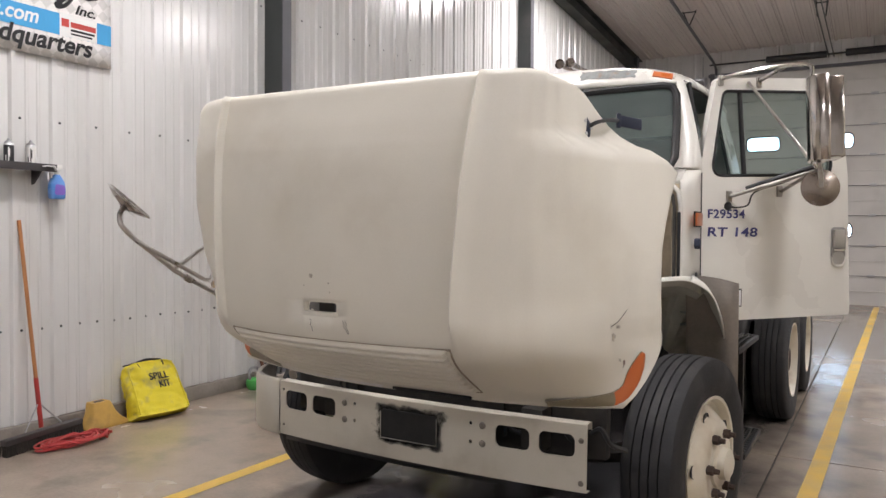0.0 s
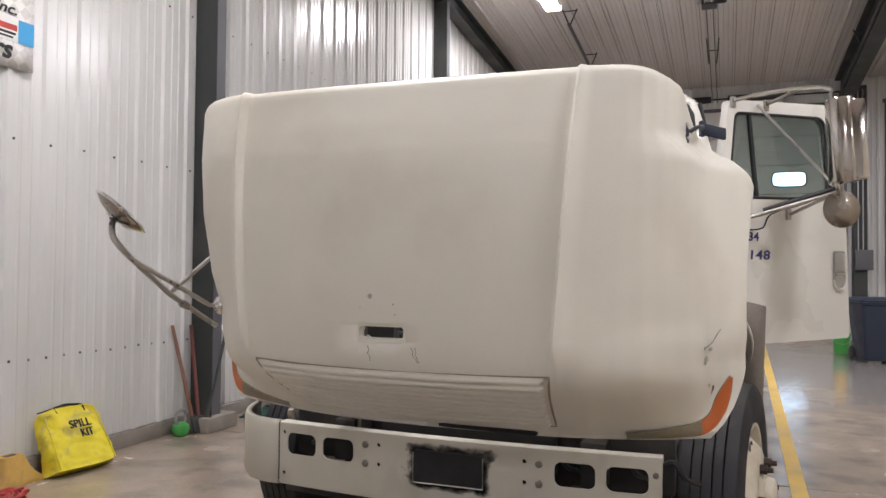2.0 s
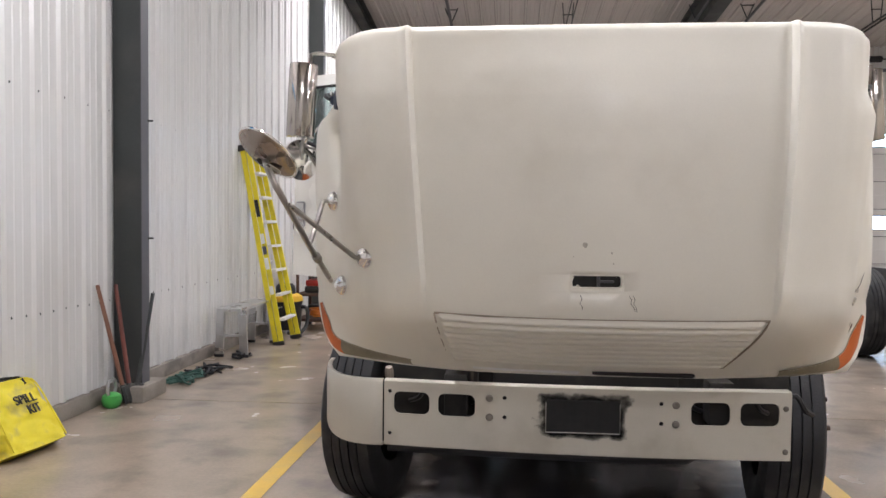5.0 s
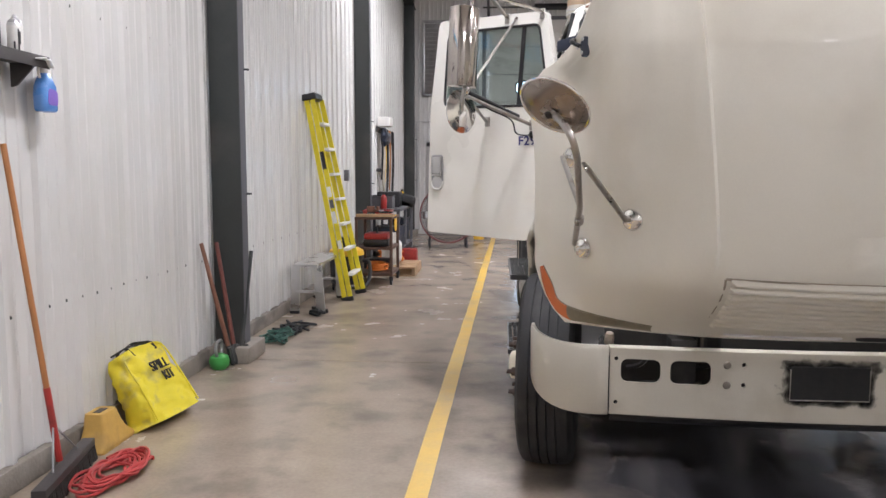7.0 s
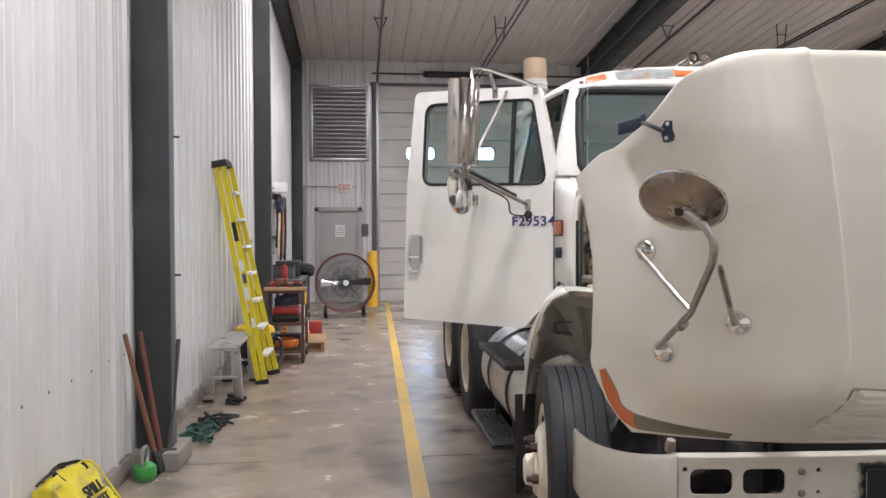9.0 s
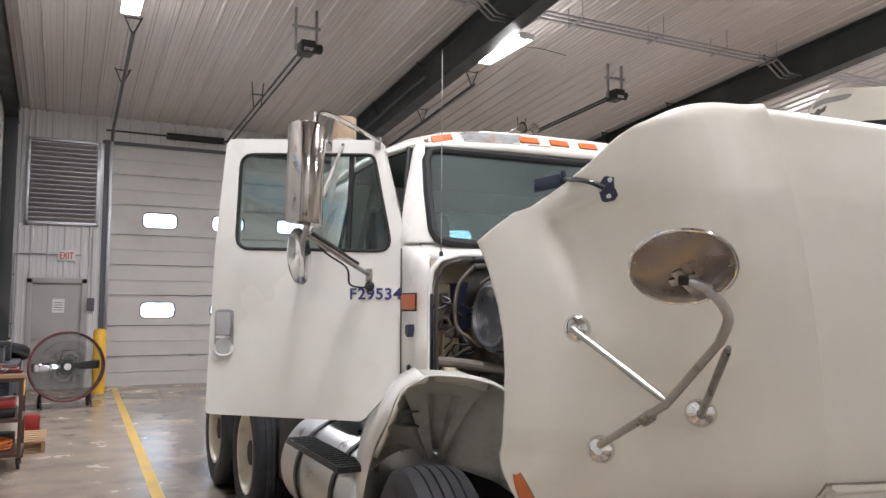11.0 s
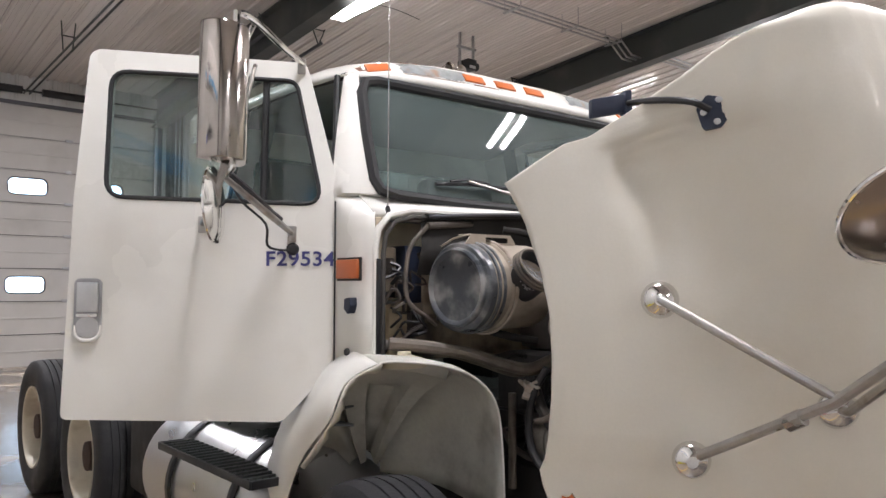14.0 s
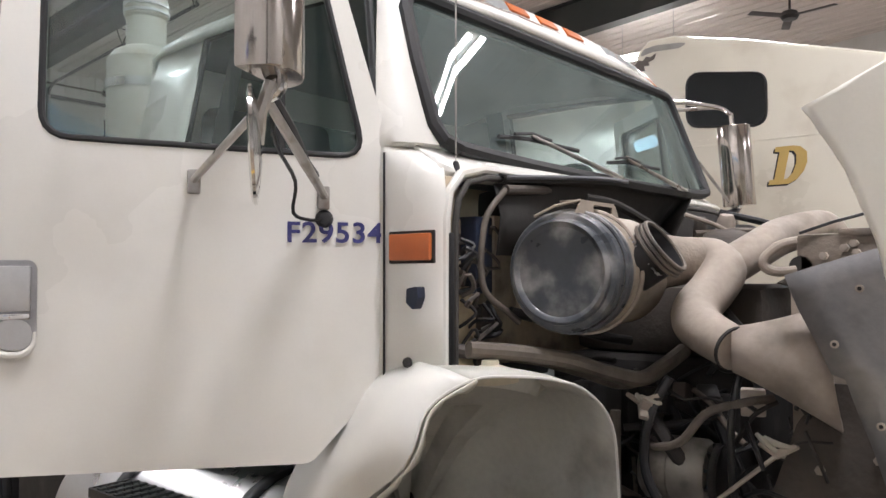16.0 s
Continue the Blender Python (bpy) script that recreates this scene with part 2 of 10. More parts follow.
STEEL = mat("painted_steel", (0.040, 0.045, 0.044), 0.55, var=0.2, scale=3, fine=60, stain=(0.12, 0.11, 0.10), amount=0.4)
STEELGREY = mat("pale_steel_grey", (0.10, 0.10, 0.112), 0.5, var=0.15)
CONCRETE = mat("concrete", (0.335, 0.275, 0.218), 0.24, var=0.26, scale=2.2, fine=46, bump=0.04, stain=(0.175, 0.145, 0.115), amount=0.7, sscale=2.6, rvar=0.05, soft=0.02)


def wet_shade_patch(m, cx, cy, rx, ry, col, rough, edge=1.2):
    """A patch of an uneven outline on a floor material, darker and glossier: oily wet, and shade put into the colour.
    """
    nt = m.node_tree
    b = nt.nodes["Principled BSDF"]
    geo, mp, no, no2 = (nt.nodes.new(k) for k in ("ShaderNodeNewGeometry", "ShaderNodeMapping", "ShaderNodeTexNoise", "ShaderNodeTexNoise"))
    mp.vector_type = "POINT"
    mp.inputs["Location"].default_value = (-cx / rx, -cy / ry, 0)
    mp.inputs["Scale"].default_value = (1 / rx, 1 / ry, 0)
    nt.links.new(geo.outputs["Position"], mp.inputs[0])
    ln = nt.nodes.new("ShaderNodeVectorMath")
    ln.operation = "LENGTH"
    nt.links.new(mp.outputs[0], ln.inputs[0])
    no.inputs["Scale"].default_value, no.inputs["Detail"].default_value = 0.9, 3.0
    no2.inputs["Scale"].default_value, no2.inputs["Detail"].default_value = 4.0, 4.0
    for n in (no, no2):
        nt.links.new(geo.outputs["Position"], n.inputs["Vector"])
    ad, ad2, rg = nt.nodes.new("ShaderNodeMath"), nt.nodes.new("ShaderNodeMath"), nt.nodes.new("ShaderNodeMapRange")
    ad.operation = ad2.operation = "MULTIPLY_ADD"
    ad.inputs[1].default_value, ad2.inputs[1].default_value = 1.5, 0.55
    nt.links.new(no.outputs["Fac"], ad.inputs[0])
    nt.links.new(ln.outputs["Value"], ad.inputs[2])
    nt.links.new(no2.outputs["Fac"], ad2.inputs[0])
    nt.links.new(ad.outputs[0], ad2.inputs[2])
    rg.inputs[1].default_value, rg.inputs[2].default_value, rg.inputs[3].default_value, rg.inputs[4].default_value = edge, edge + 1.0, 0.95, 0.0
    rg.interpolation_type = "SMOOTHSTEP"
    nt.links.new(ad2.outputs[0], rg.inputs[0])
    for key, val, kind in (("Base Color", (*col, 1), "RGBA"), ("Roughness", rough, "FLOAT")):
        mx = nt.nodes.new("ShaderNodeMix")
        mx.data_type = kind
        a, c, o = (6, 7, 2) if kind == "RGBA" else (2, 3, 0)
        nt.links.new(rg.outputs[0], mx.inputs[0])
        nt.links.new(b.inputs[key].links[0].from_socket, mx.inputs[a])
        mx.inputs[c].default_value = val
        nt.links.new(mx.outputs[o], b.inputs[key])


# under the truck: wet floor, with the truck's shade darkened into the colour
wet_shade_patch(CONCRETE, -1.95, 6.5, 1.15, 7.5, (0.028, 0.030, 0.038), 0.16, 1.5)
wet_shade_patch(CONCRETE, 0.9, 12.5, 4.0, 5.0, (0.22, 0.205, 0.195), 0.12)
CURB = mat("curb_concrete", (0.27, 0.24, 0.21), 0.85, var=0.25, scale=5, fine=50, bump=0.2, stain=(0.10, 0.09, 0.08), amount=0.6, sscale=4)
YWORN = mat("worn_line_yellow", (0.60, 0.41, 0.11), 0.4, var=0.2, scale=5, fine=50, bump=0.04, stain=(0.30, 0.26, 0.21), amount=0.9, sscale=5)
YLINE = mat("line_yellow", (0.68, 0.45, 0.09), 0.45, var=0.16, scale=5, fine=50, bump=0.04, stain=(0.40, 0.31, 0.17), amount=0.55, sscale=2.2)
RUBBER = mat("tyre_rubber", (0.020, 0.020, 0.022), 0.72, var=0.3, scale=6, fine=90, bump=0.12, stain=(0.07, 0.066, 0.062), amount=0.55, sscale=5)
ENGDUST = mat("radiator_dust", (0.27, 0.225, 0.185), 0.8, var=0.3, scale=6, fine=60, bump=0.15, stain=(0.07, 0.06, 0.05), amount=0.7, sscale=5)
BLACK = mat("black_plastic", (0.018, 0.018, 0.02), 0.45, var=0.2, scale=6)
NAVY = mat("navy_rubber", (0.02, 0.028, 0.055), 0.5, var=0.2, scale=8)
SEAL = mat("rubber_seal", (0.012, 0.012, 0.013), 0.6, var=0.2)
CHROME = mat("chrome", (0.78, 0.77, 0.75), 0.10, 1.0, var=0.1, scale=8, fine=60, bump=0.01, rvar=0.06)
DULLCHROME = mat("worn_chrome", (0.44, 0.42, 0.395), 0.34, 1.0, var=0.15, scale=14, stain=(0.2, 0.15, 0.1), amount=0.5, sscale=20)
ALU = mat("aluminium", (0.62, 0.62, 0.62), 0.33, 1.0, var=0.1, scale=5, fine=90, bump=0.03)
GALV = mat("galvanised", (0.42, 0.42, 0.43), 0.42, 1.0, var=0.2, scale=9)
AMBER = mat("amber_lens", (0.56, 0.140, 0.035), 0.35, var=0.06, scale=9, fine=120, bump=0.015, coat=0.4)
DIMLENS = mat("aged_lens", (0.21, 0.18, 0.12), 0.4, var=0.25, scale=8)
BLUEINK = mat("blue_ink", (0.045, 0.045, 0.17), 0.5, var=0.1)
SOOT = mat("engine_dust", (0.075, 0.062, 0.052), 0.8, var=0.35, scale=7, fine=60, bump=0.15, stain=(0.045, 0.04, 0.036), amount=0.8, sscale=6)
DARKENG = mat("engine_dark", (0.018, 0.016, 0.015), 0.7, var=0.4, scale=9, stain=(0.060, 0.052, 0.045), amount=0.5, sscale=8)
DUSTY = mat("dusty_pipe", (0.37, 0.315, 0.265), 0.7, var=0.25, scale=9, stain=(0.20, 0.165, 0.135), amount=0.75, sscale=7)
GRIMEHOSE = mat("grimy_hose", (0.13, 0.108, 0.088), 0.6, var=0.35, scale=10, stain=(0.03, 0.027, 0.024), amount=0.7, sscale=9)
PLATEBLACK = mat("sprayed_black", (0.012, 0.012, 0.012), 0.8, var=0.3, scale=20)
WSGLASS = glass("windscreen_glass", (0.60, 0.74, 0.71), 0.02, 0.30)
REARGLASS = glass("rear_glass", (0.50, 0.60, 0.60), 0.03, 0.1)
SIDEGLASS = glass("side_glass", (0.72, 0.79, 0.78), 0.02, 0.04)
CABGREY = mat("cab_trim", (0.22, 0.25, 0.245), 0.75, var=0.2)
LAMPWHITE = mat("lamp_housing", (0.8, 0.8, 0.8), 0.4, var=0.05)
TUBELIGHT = glow("tube_light", (1.0, 0.98, 0.95), TUBE_GLOW)

# ---- the hall ----
WX, FY, BY, EX = -5.49, 18.3, -7.0, 14.0


def ceil(y):
    """The height of the sloping ceiling."""
    return 5.65 + 0.083 * (FY - y)


# floor: slabs with sawn joints over a dark bed
bm = bmesh.new()
box(bm, WX - 0.3, EX + 0.3, BY - 0.3, FY + 0.3, -0.3, -0.012)
floor = part("floor", bm, mat("joint_dirt", (0.045, 0.038, 0.03), 0.9, var=0.3, scale=9), None, smooth=0)
tagged(floor, "worn grey-brown sealed concrete shop floor with sawn joints", "floor", kind="structure")
XJ, YJ = [WX - 0.3, -0.72, 4.2, 9.1, EX + 0.3], [BY - 0.3, -0.42, 5.66, 11.75, FY + 0.3]
for i in range(4):
    for j in range(4):
        bm = bmesh.new()
        box(bm, XJ[i] + 0.006, XJ[i + 1] - 0.006, YJ[j] + 0.007, YJ[j + 1] - 0.007, -0.1, 0.0, 0.003)
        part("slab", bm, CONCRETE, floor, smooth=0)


def stripe(name, x0, x1, y0, y1, label):
    """A painted line that runs a little askew to the walls; x0 and x1 hold at y = 4."""
    bm = bmesh.new()
    n = 60
    rows = []
    for k in range(n + 1):
        y = y0 + (y1 - y0) * k / n
        w = 0.004 * noise.noise((0, y * 3, x0))
        rows.append([(x0 + w + 0.0195 * (y - 4), y, 0.004), (x1 + 0.7 * w + 0.0195 * (y - 4), y, 0.004)])
    sheet(bm, rows)
    ob = solo(name, bm, YWORN if name == "floor_line_far" else YLINE, label, "floor marking", kind="structure", smooth=0)
    return ob


stripe("floor_line_west", -3.645, -3.54, -3.0, 17.9, "worn yellow painted line on the concrete floor")
stripe("floor_line_east", -0.535, -0.43, -3.0, 17.9, "scuffed yellow painted bay line on the floor")
stripe("floor_line_far", 2.5, 2.61, -3.0, 17.9, "worn yellow painted line beside the second bay")

# ribbed metal liner panels: one sheet is 0.915 m wide, with three high ribs and low stiffeners
RIB = [(0, 0), (0.012, 0.0), (0.027, 0.026), (0.062, 0.026), (0.077, 0), (0.135, 0), (0.142, 0.006), (0.158, 0.006), (0.165, 0), (0.222, 0), (0.229, 0.006), (0.245, 0.006), (0.252, 0), (0.305, 0)]


def rib_line(width):
    out, x = [], 0.0
    while x < width - 0.01:
        out += [(x + a, b) for a, b in RIB[:-1]]
        x += 0.305
    return out + [(width, 0)]


def panel_mesh(name, z0, z1, material):
    me = bpy.data.meshes.new(name)
    prof = rib_line(0.915)
    v = [(d, s, z0) for s, d in prof] + [(d, s, z1) for s, d in prof]
    n = len(prof)
    me.from_pydata(v, [], [(k, k + 1, n + k + 1, n + k) for k in range(n - 1)])
    me.materials.append(material)
    return me


bm = bmesh.new()
box(bm, WX - 0.3, WX - 0.01, BY - 0.3, FY + 0.3, 0.0, 8.0)
wall_west = part("wall_west", bm, WALLWHITE, smooth=0)
tagged(wall_west, "white ribbed metal liner wall with screw rows", "wall", kind="structure")
me = panel_mesh("wall_panel", 0.13, 7.9, WALLWHITE)
y = BY
while y < FY:
    o = new("wall_panel", me)
    o.parent, o.location = wall_west, (WX, y, 0)
    y += 0.915
bm = bmesh.new()
for z in (0.805, 2.335, 3.75, 5.2):
    y = BY + 0.10
    while y < FY:
        lathe(bm, [(0.0, 0.010), (0.008, 0.008), (0.011, 0.0)], axis((WX, y, z + 0.004 * math.sin(y * 9)), (1, 0, 0)), 6)
        y += 0.305 if z > 1 else 0.1525
o = part("panel_screws", bm, STEEL, wall_west, "dark hex screws in rows", kind="stuff")

bm = bmesh.new()
box(bm, WX - 0.05, WX + 0.04, BY, 5.47, 0.0, 0.125, 0.012)
box(bm, WX - 0.05, WX + 0.04, 5.93, 11.5, 0.0, 0.125, 0.012)
box(bm, WX - 0.05, WX + 0.04, 11.9, FY, 0.0, 0.125, 0.012)
tagged(part("curb_west", bm, CURB), "rough grey concrete curb along the wall foot", "curb", kind="structure")

for n, yc in enumerate((-0.42, 5.69, 11.69, 17.95)):
    col = thing("column_%d" % (n + 1), (WX + 0.14, yc, 0), "dark grey-green painted steel wall column on a concrete pad", "column", kind="structure")
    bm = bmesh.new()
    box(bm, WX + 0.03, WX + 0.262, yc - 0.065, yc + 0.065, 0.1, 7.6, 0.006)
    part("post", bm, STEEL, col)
    # thin cover that makes the post's hall side a paler grey
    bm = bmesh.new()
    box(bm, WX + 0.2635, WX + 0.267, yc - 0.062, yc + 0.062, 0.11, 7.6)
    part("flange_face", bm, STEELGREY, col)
    bm = bmesh.new()
    box(bm, WX - 0.02, WX + 0.34, yc - 0.2, yc + 0.22, 0.0, 0.13, 0.015)
    part("concrete_pad", bm, CURB, col)
    bm = bmesh.new()
    for z in (1.31, 2.27):
        tube(bm, [(WX + 0.27, yc + 0.04, z), (WX + 0.31, yc + 0.05, z)], 0.008, 8)
    part("bolt", bm, STEEL, col)

# ceiling: sloping ribbed sheet, ribs along y
bm = bmesh.new()
prof, x = [], WX - 0.2
k = 0
while x < EX:
    if k % 3 == 0:
        # lap joint between two sheets: a narrow dark gap
        prof += [(x - 0.016, 0.0), (x - 0.0155, 0.03), (x - 0.005, 0.03), (x - 0.0045, 0.0)]
    prof += [(x + a, -b * 1.05) for a, b in RIB[:-1]]
    x += 0.305
    k += 1
rows = []
for y in (BY - 0.2, FY + 0.2):
    rows.append([(px, y, ceil(y) + pz) for px, pz in prof])
sheet(bm, rows)
top = [(WX - 0.3, BY - 0.3, ceil(BY) + 0.4), (EX + 0.3, BY - 0.3, ceil(BY) + 0.4)], [(WX - 0.3, FY + 0.3, ceil(FY) + 0.4), (EX + 0.3, FY + 0.3, ceil(FY) + 0.4)]
sheet(bm, top)
tagged(part("ceiling", bm, CEILWHITE, smooth=0), "white ribbed metal ceiling sheets, slightly glossy", "ceiling", kind="structure")


def beam(name, xc, w, d0, d1, y0=BY, y1=FY, label=""):
    """A rafter under the sloping ceiling: web and two flanges, deeper towards the far wall."""
    bm = bmesh.new()
    for s0, s1, top, thick in ((-w / 2, w / 2, 0, 0.02), (-0.012, 0.012, None, 0), (-w / 2, w / 2, 1, 0.02)):
        rows = []
        for y in (y0, y1):
            d = d0 + (d1 - d0) * (y - y0) / (y1 - y0)
            zt = ceil(y) - 0.03
            za, zb = (zt, zt - thick) if top == 0 else ((zt - 0.005, zt - d + 0.005) if top is None else (zt - d + thick, zt - d))
            rows.append([(xc + s0, y, za), (xc + s1, y, za), (xc + s1, y, zb), (xc + s0, y, zb)])
        V = sheet(bm, rows, True)
        bm.faces.new(V[0][::-1])
        bm.faces.new(V[1])
    return tagged(part(name, bm, STEEL), label or "dark grey painted steel roof rafter", "beam", kind="structure")


beam("rafter_1", 1.42, 0.26, 0.55, 0.66)
beam("rafter_2", 7.5, 0.26, 0.55, 0.66)
beam("rafter_end", WX + 0.16, 0.22, 0.25, 0.30)

# far wall with two overhead doors, a service door and a louvre
D1, D2, DTOP = (-3.48, 1.36), (2.40, 7.24), 5.06
bm = bmesh.new()
box(bm, WX - 0.3, -4.90, FY, FY + 0.25, 0, 5.9)
box(bm, -3.95, D1[0], FY, FY + 0.25, 0, 5.9)
box(bm, -4.90, -3.95, FY, FY + 0.25, 2.14, 5.9)
box(bm, D1[0], D1[1], FY, FY + 0.25, DTOP, 5.9)
box(bm, D1[1], D2[0], FY, FY + 0.25, 0, 5.9)
box(bm, D2[0], D2[1], FY, FY + 0.25, DTOP, 5.9)
box(bm, D2[1], EX + 0.3, FY, FY + 0.25, 0, 5.9)
wall_north = part("wall_north", bm, WALLWHITE, smooth=0)
tagged(wall_north, "white metal end wall with overhead doors", "wall", kind="structure")


def wall_sheets(spans, parent, yface):
    for x0, x1, z0, z1 in spans:
        me = bpy.data.meshes.new("wall_panel")
        prof = rib_line(x1 - x0)
        v = [(x0 + s, yface - d, z0) for s, d in prof] + [(x0 + s, yface - d, z1) for s, d in prof]
        k = len(prof)
        me.from_pydata(v, [], [(i, i + 1, k + i + 1, k + i) for i in range(k - 1)])
        me.materials.append(WALLWHITE)
        o = new("wall_panel", me)
        o.parent = parent


wall_sheets([(WX, -4.96, 0.1, 5.8), (-4.96, -3.89, 2.24, 5.8), (-3.89, D1[0] - 0.1, 0.1, 5.8), (D1[0], D1[1], DTOP + 0.12, 5.8), (D1[1] + 0.1, D2[0] - 0.1, 0.1, 5.8), (D2[0], D2[1], DTOP + 0.12, 5.8), (D2[1] + 0.1, EX, 0.1, 5.8)], wall_north, FY - 0.004)
DOORGREY = mat("door_grey", (0.56, 0.54, 0.51), 0.45, var=0.06, scale=2, stain=(0.3, 0.28, 0.25), amount=0.25)
PANE = glass("door_pane", (0.95, 0.97, 1.0))


def overhead_door(name, x0, x1, wx):
    """A sectional door: ribbed sections with hinges, two rows of rounded windows, tracks at both sides."""
    d = thing(name, ((x0 + x1) / 2, FY, 0), "closed white sectional overhead door with small rounded windows", "overhead door", kind="structure")
    sec = 0.64
    for k in range(8):
        z0, z1 = -0.02 + k * sec, -0.02 + (k + 1) * sec - 0.016
        m = along((0, FY + 0.02, 0), (1, 0, 0), (0, 0, 1))
        holes = []
        if k in (2, 5):
            zc = 1.575 if k == 2 else 3.495
            holes = [rrect(c - 0.335, c + 0.335, zc - 0.15, zc + 0.15, 0.1) for c in wx]
        bm = bmesh.new()
        plate(bm, [(x0, z0), (x1, z0), (x1, z1), (x0, z1)], holes, 0.0, -0.05, m)
        if not holes:
            zm = (z0 + z1) / 2
            box(bm, x0, x1, FY - 0.0, FY + 0.024, zm - 0.012, zm + 0.012, 0.004)
        box(bm, x0, x1, FY + 0.004, FY + 0.024, z1 - 0.02, z1, 0.004)
        s = part("section", bm, DOORGREY, d, smooth=30)
        # black strip added behind the joint so that the seam looks dark
        bm = bmesh.new()
        box(bm, x0, x1, FY + 0.075, FY + 0.10, z1 - 0.03, z1 + 0.035)
        part("joint_seal", bm, BLACK, s)
        for h in holes:
            bm = bmesh.new()
            prism(bm, h, -0.012, -0.018, m)
            g = part("window_pane", bm, PANE, s, "clear oblong window pane", smooth=0)
            g.visible_shadow = False
            bm = bmesh.new()
            cx, cz = sum(p[0] for p in h) / len(h), sum(p[1] for p in h) / len(h)
            plate(bm, rrect(cx - 0.36, cx + 0.36, cz - 0.175, cz + 0.175, 0.12), [h], 0.004, -0.004, m)
            part("window_frame", bm, BLACK, s, "black window gasket", smooth=0)
        if k:
            for hx in (x0 + 0.06, *[c + 0.72 for c in wx[:-1]], x1 - 0.06):
                bm = bmesh.new()
                box(bm, hx - 0.07, hx + 0.07, FY - 0.012, FY + 0.02, z0 - 0.03, z0 + 0.03, 0.006)
                part("hinge", bm, GALV, s)
    for xx, s in ((x0, -1), (x1, 1)):
        bm = bmesh.new()
        box(bm, xx + s * 0.02 - 0.03, xx + s * 0.02 + 0.03, FY - 0.09, FY - 0.005, 0, 5.25, 0.005)
        part("track", bm, GALV, d, "galvanised steel door track")
        bm = bmesh.new()
        box(bm, xx + s * 0.11 - 0.05, xx + s * 0.11 + 0.05, FY - 0.05, FY - 0.002, 0, 5.15, 0.005)
        part("jamb", bm, STEELGREY, d, "grey steel door jamb")
    bm = bmesh.new()
    tube(bm, [(x0 - 0.15, FY - 0.16, 5.33), (x1 + 0.15, FY - 0.16, 5.33)], 0.02, 8)
    part("spring_shaft", bm, STEEL, d)
    for a, b in ((x0 + 1.05, x0 + 2.25), (x0 + 2.6, x0 + 3.8)):
        bm = bmesh.new()
        tube(bm, [(a, FY - 0.16, 5.33), (b, FY - 0.16, 5.33)], 0.075, 14)
        part("torsion_spring", bm, BLACK, d, "black torsion spring on the shaft")
    bm = bmesh.new()
    box(bm, x0 - 0.2, x1 + 0.2, FY - 0.045, FY - 0.03, 5.06, 5.14, 0.004)
    part("header", bm, STEELGREY, d)
    return d


overhead_door("overhead_door_1", D1[0], D1[1], (-2.49, -1.05, 0.39))
overhead_door("overhead_door_2", D2[0], D2[1], (3.39, 4.83, 6.27))

# east and south walls close the hall
bm = bmesh.new()
box(bm, EX, EX + 0.3, BY - 0.3, FY + 0.3, 0, 8)
tagged(part("wall_east", bm, WALLWHITE, smooth=0), "white metal wall behind the second truck", "wall", kind="structure")
bm = bmesh.new()
box(bm, WX - 0.3, EX + 0.3, BY - 0.3, BY, 0, 8.2)
tagged(part("wall_south", bm, WALLWHITE, smooth=0), "plain white wall closing the hall", "wall", kind="structure")

# outside: pavement, and a glowing sheet added as daylight beyond the doors
bm = bmesh.new()
box(bm, -60, 80, FY + 45, FY + 45.2, -0.4, 24)
tagged(part("backdrop", bm, glow("daylight_glow", (0.66, 0.83, 1.0), 7.0), smooth=0), "glowing sheet that stands in for daylight beyond the yard", "backdrop", kind="structure")
bm = bmesh.new()
box(bm, -40, 60, FY + 0.3, FY + 80, -0.4, -0.1)
tagged(part("ground", bm, mat("yard", (0.55, 0.54, 0.52), 0.9)), "pale gravel yard outside the doors", "ground", kind="structure")


def light_fixture(x, y, z, watts):
    f = thing("ceiling_light", (x, y, z), "white twin-tube strip light hung on thin rods, some added as fill", "ceiling light", "strip lights")
    bm = bmesh.new()
    box(bm, x - 0.065, x + 0.065, y - 0.64, y + 0.64, z + 0.03, z + 0.075, 0.008)
    box(bm, x - 0.13, x + 0.13, y - 0.645, y - 0.625, z - 0.03, z + 0.06, 0.004)
    box(bm, x - 0.13, x + 0.13, y + 0.625, y + 0.645, z - 0.03, z + 0.06, 0.004)
    part("housing", bm, LAMPWHITE, f)
    for s in (-0.1, 0.1):
        bm = bmesh.new()
        tube(bm, [(x + s, y - 0.61, z), (x + s, y + 0.61, z)], 0.024, 12)
        part("tube_lamp", bm, TUBELIGHT, f, "glowing white tube")
    for s in (-0.5, 0.5):
        bm = bmesh.new()
        tube(bm, [(x, y + s, z + 0.07), (x, y + s, ceil(y + s) - 0.02)], 0.006, 6)
        part("hanger_rod", bm, GALV, f)
    for s in (-0.1, 0.1):
        a = new("lamp", bpy.data.lights.new("lamp", "AREA"))
        a.data.shape, a.data.size, a.data.size_y, a.data.energy, a.data.color = "RECTANGLE", 0.06, 1.22, watts / 2, (0.985, 0.955, 1.0)
        a.location = (x + s, y, z - 0.03)
    return f


# the last four fixtures are out of view, added to fill the light
for fx, fy in ((-3.6, 11.7), (1.68, 10.86), (8.9, 8.6), (5.0, 5.6), (1.56, 1.90), (-3.2, 2.8), (-1.0, -4.6), (7.0, -2.0), (11.5, 13.0)):
    light_fixture(fx, fy, 5.78 if fx == -3.6 else 5.6, LAMP_WATTS * (1.4 if fy > 8 else 1.1 if fx == -3.2 else 0.75 if fy > 1 else 1.0))

# ---- the truck: hood and fenders tilted forward, both doors open ----
CX = -1.937
truck = thing("truck", (CX, 5.0, 0), "white conventional road truck with its hood tilted forward and doors open", "truck")


def mx(p):
    """The mirror image of a point across the truck's middle."""
    return (2 * CX - p[0], p[1], p[2])


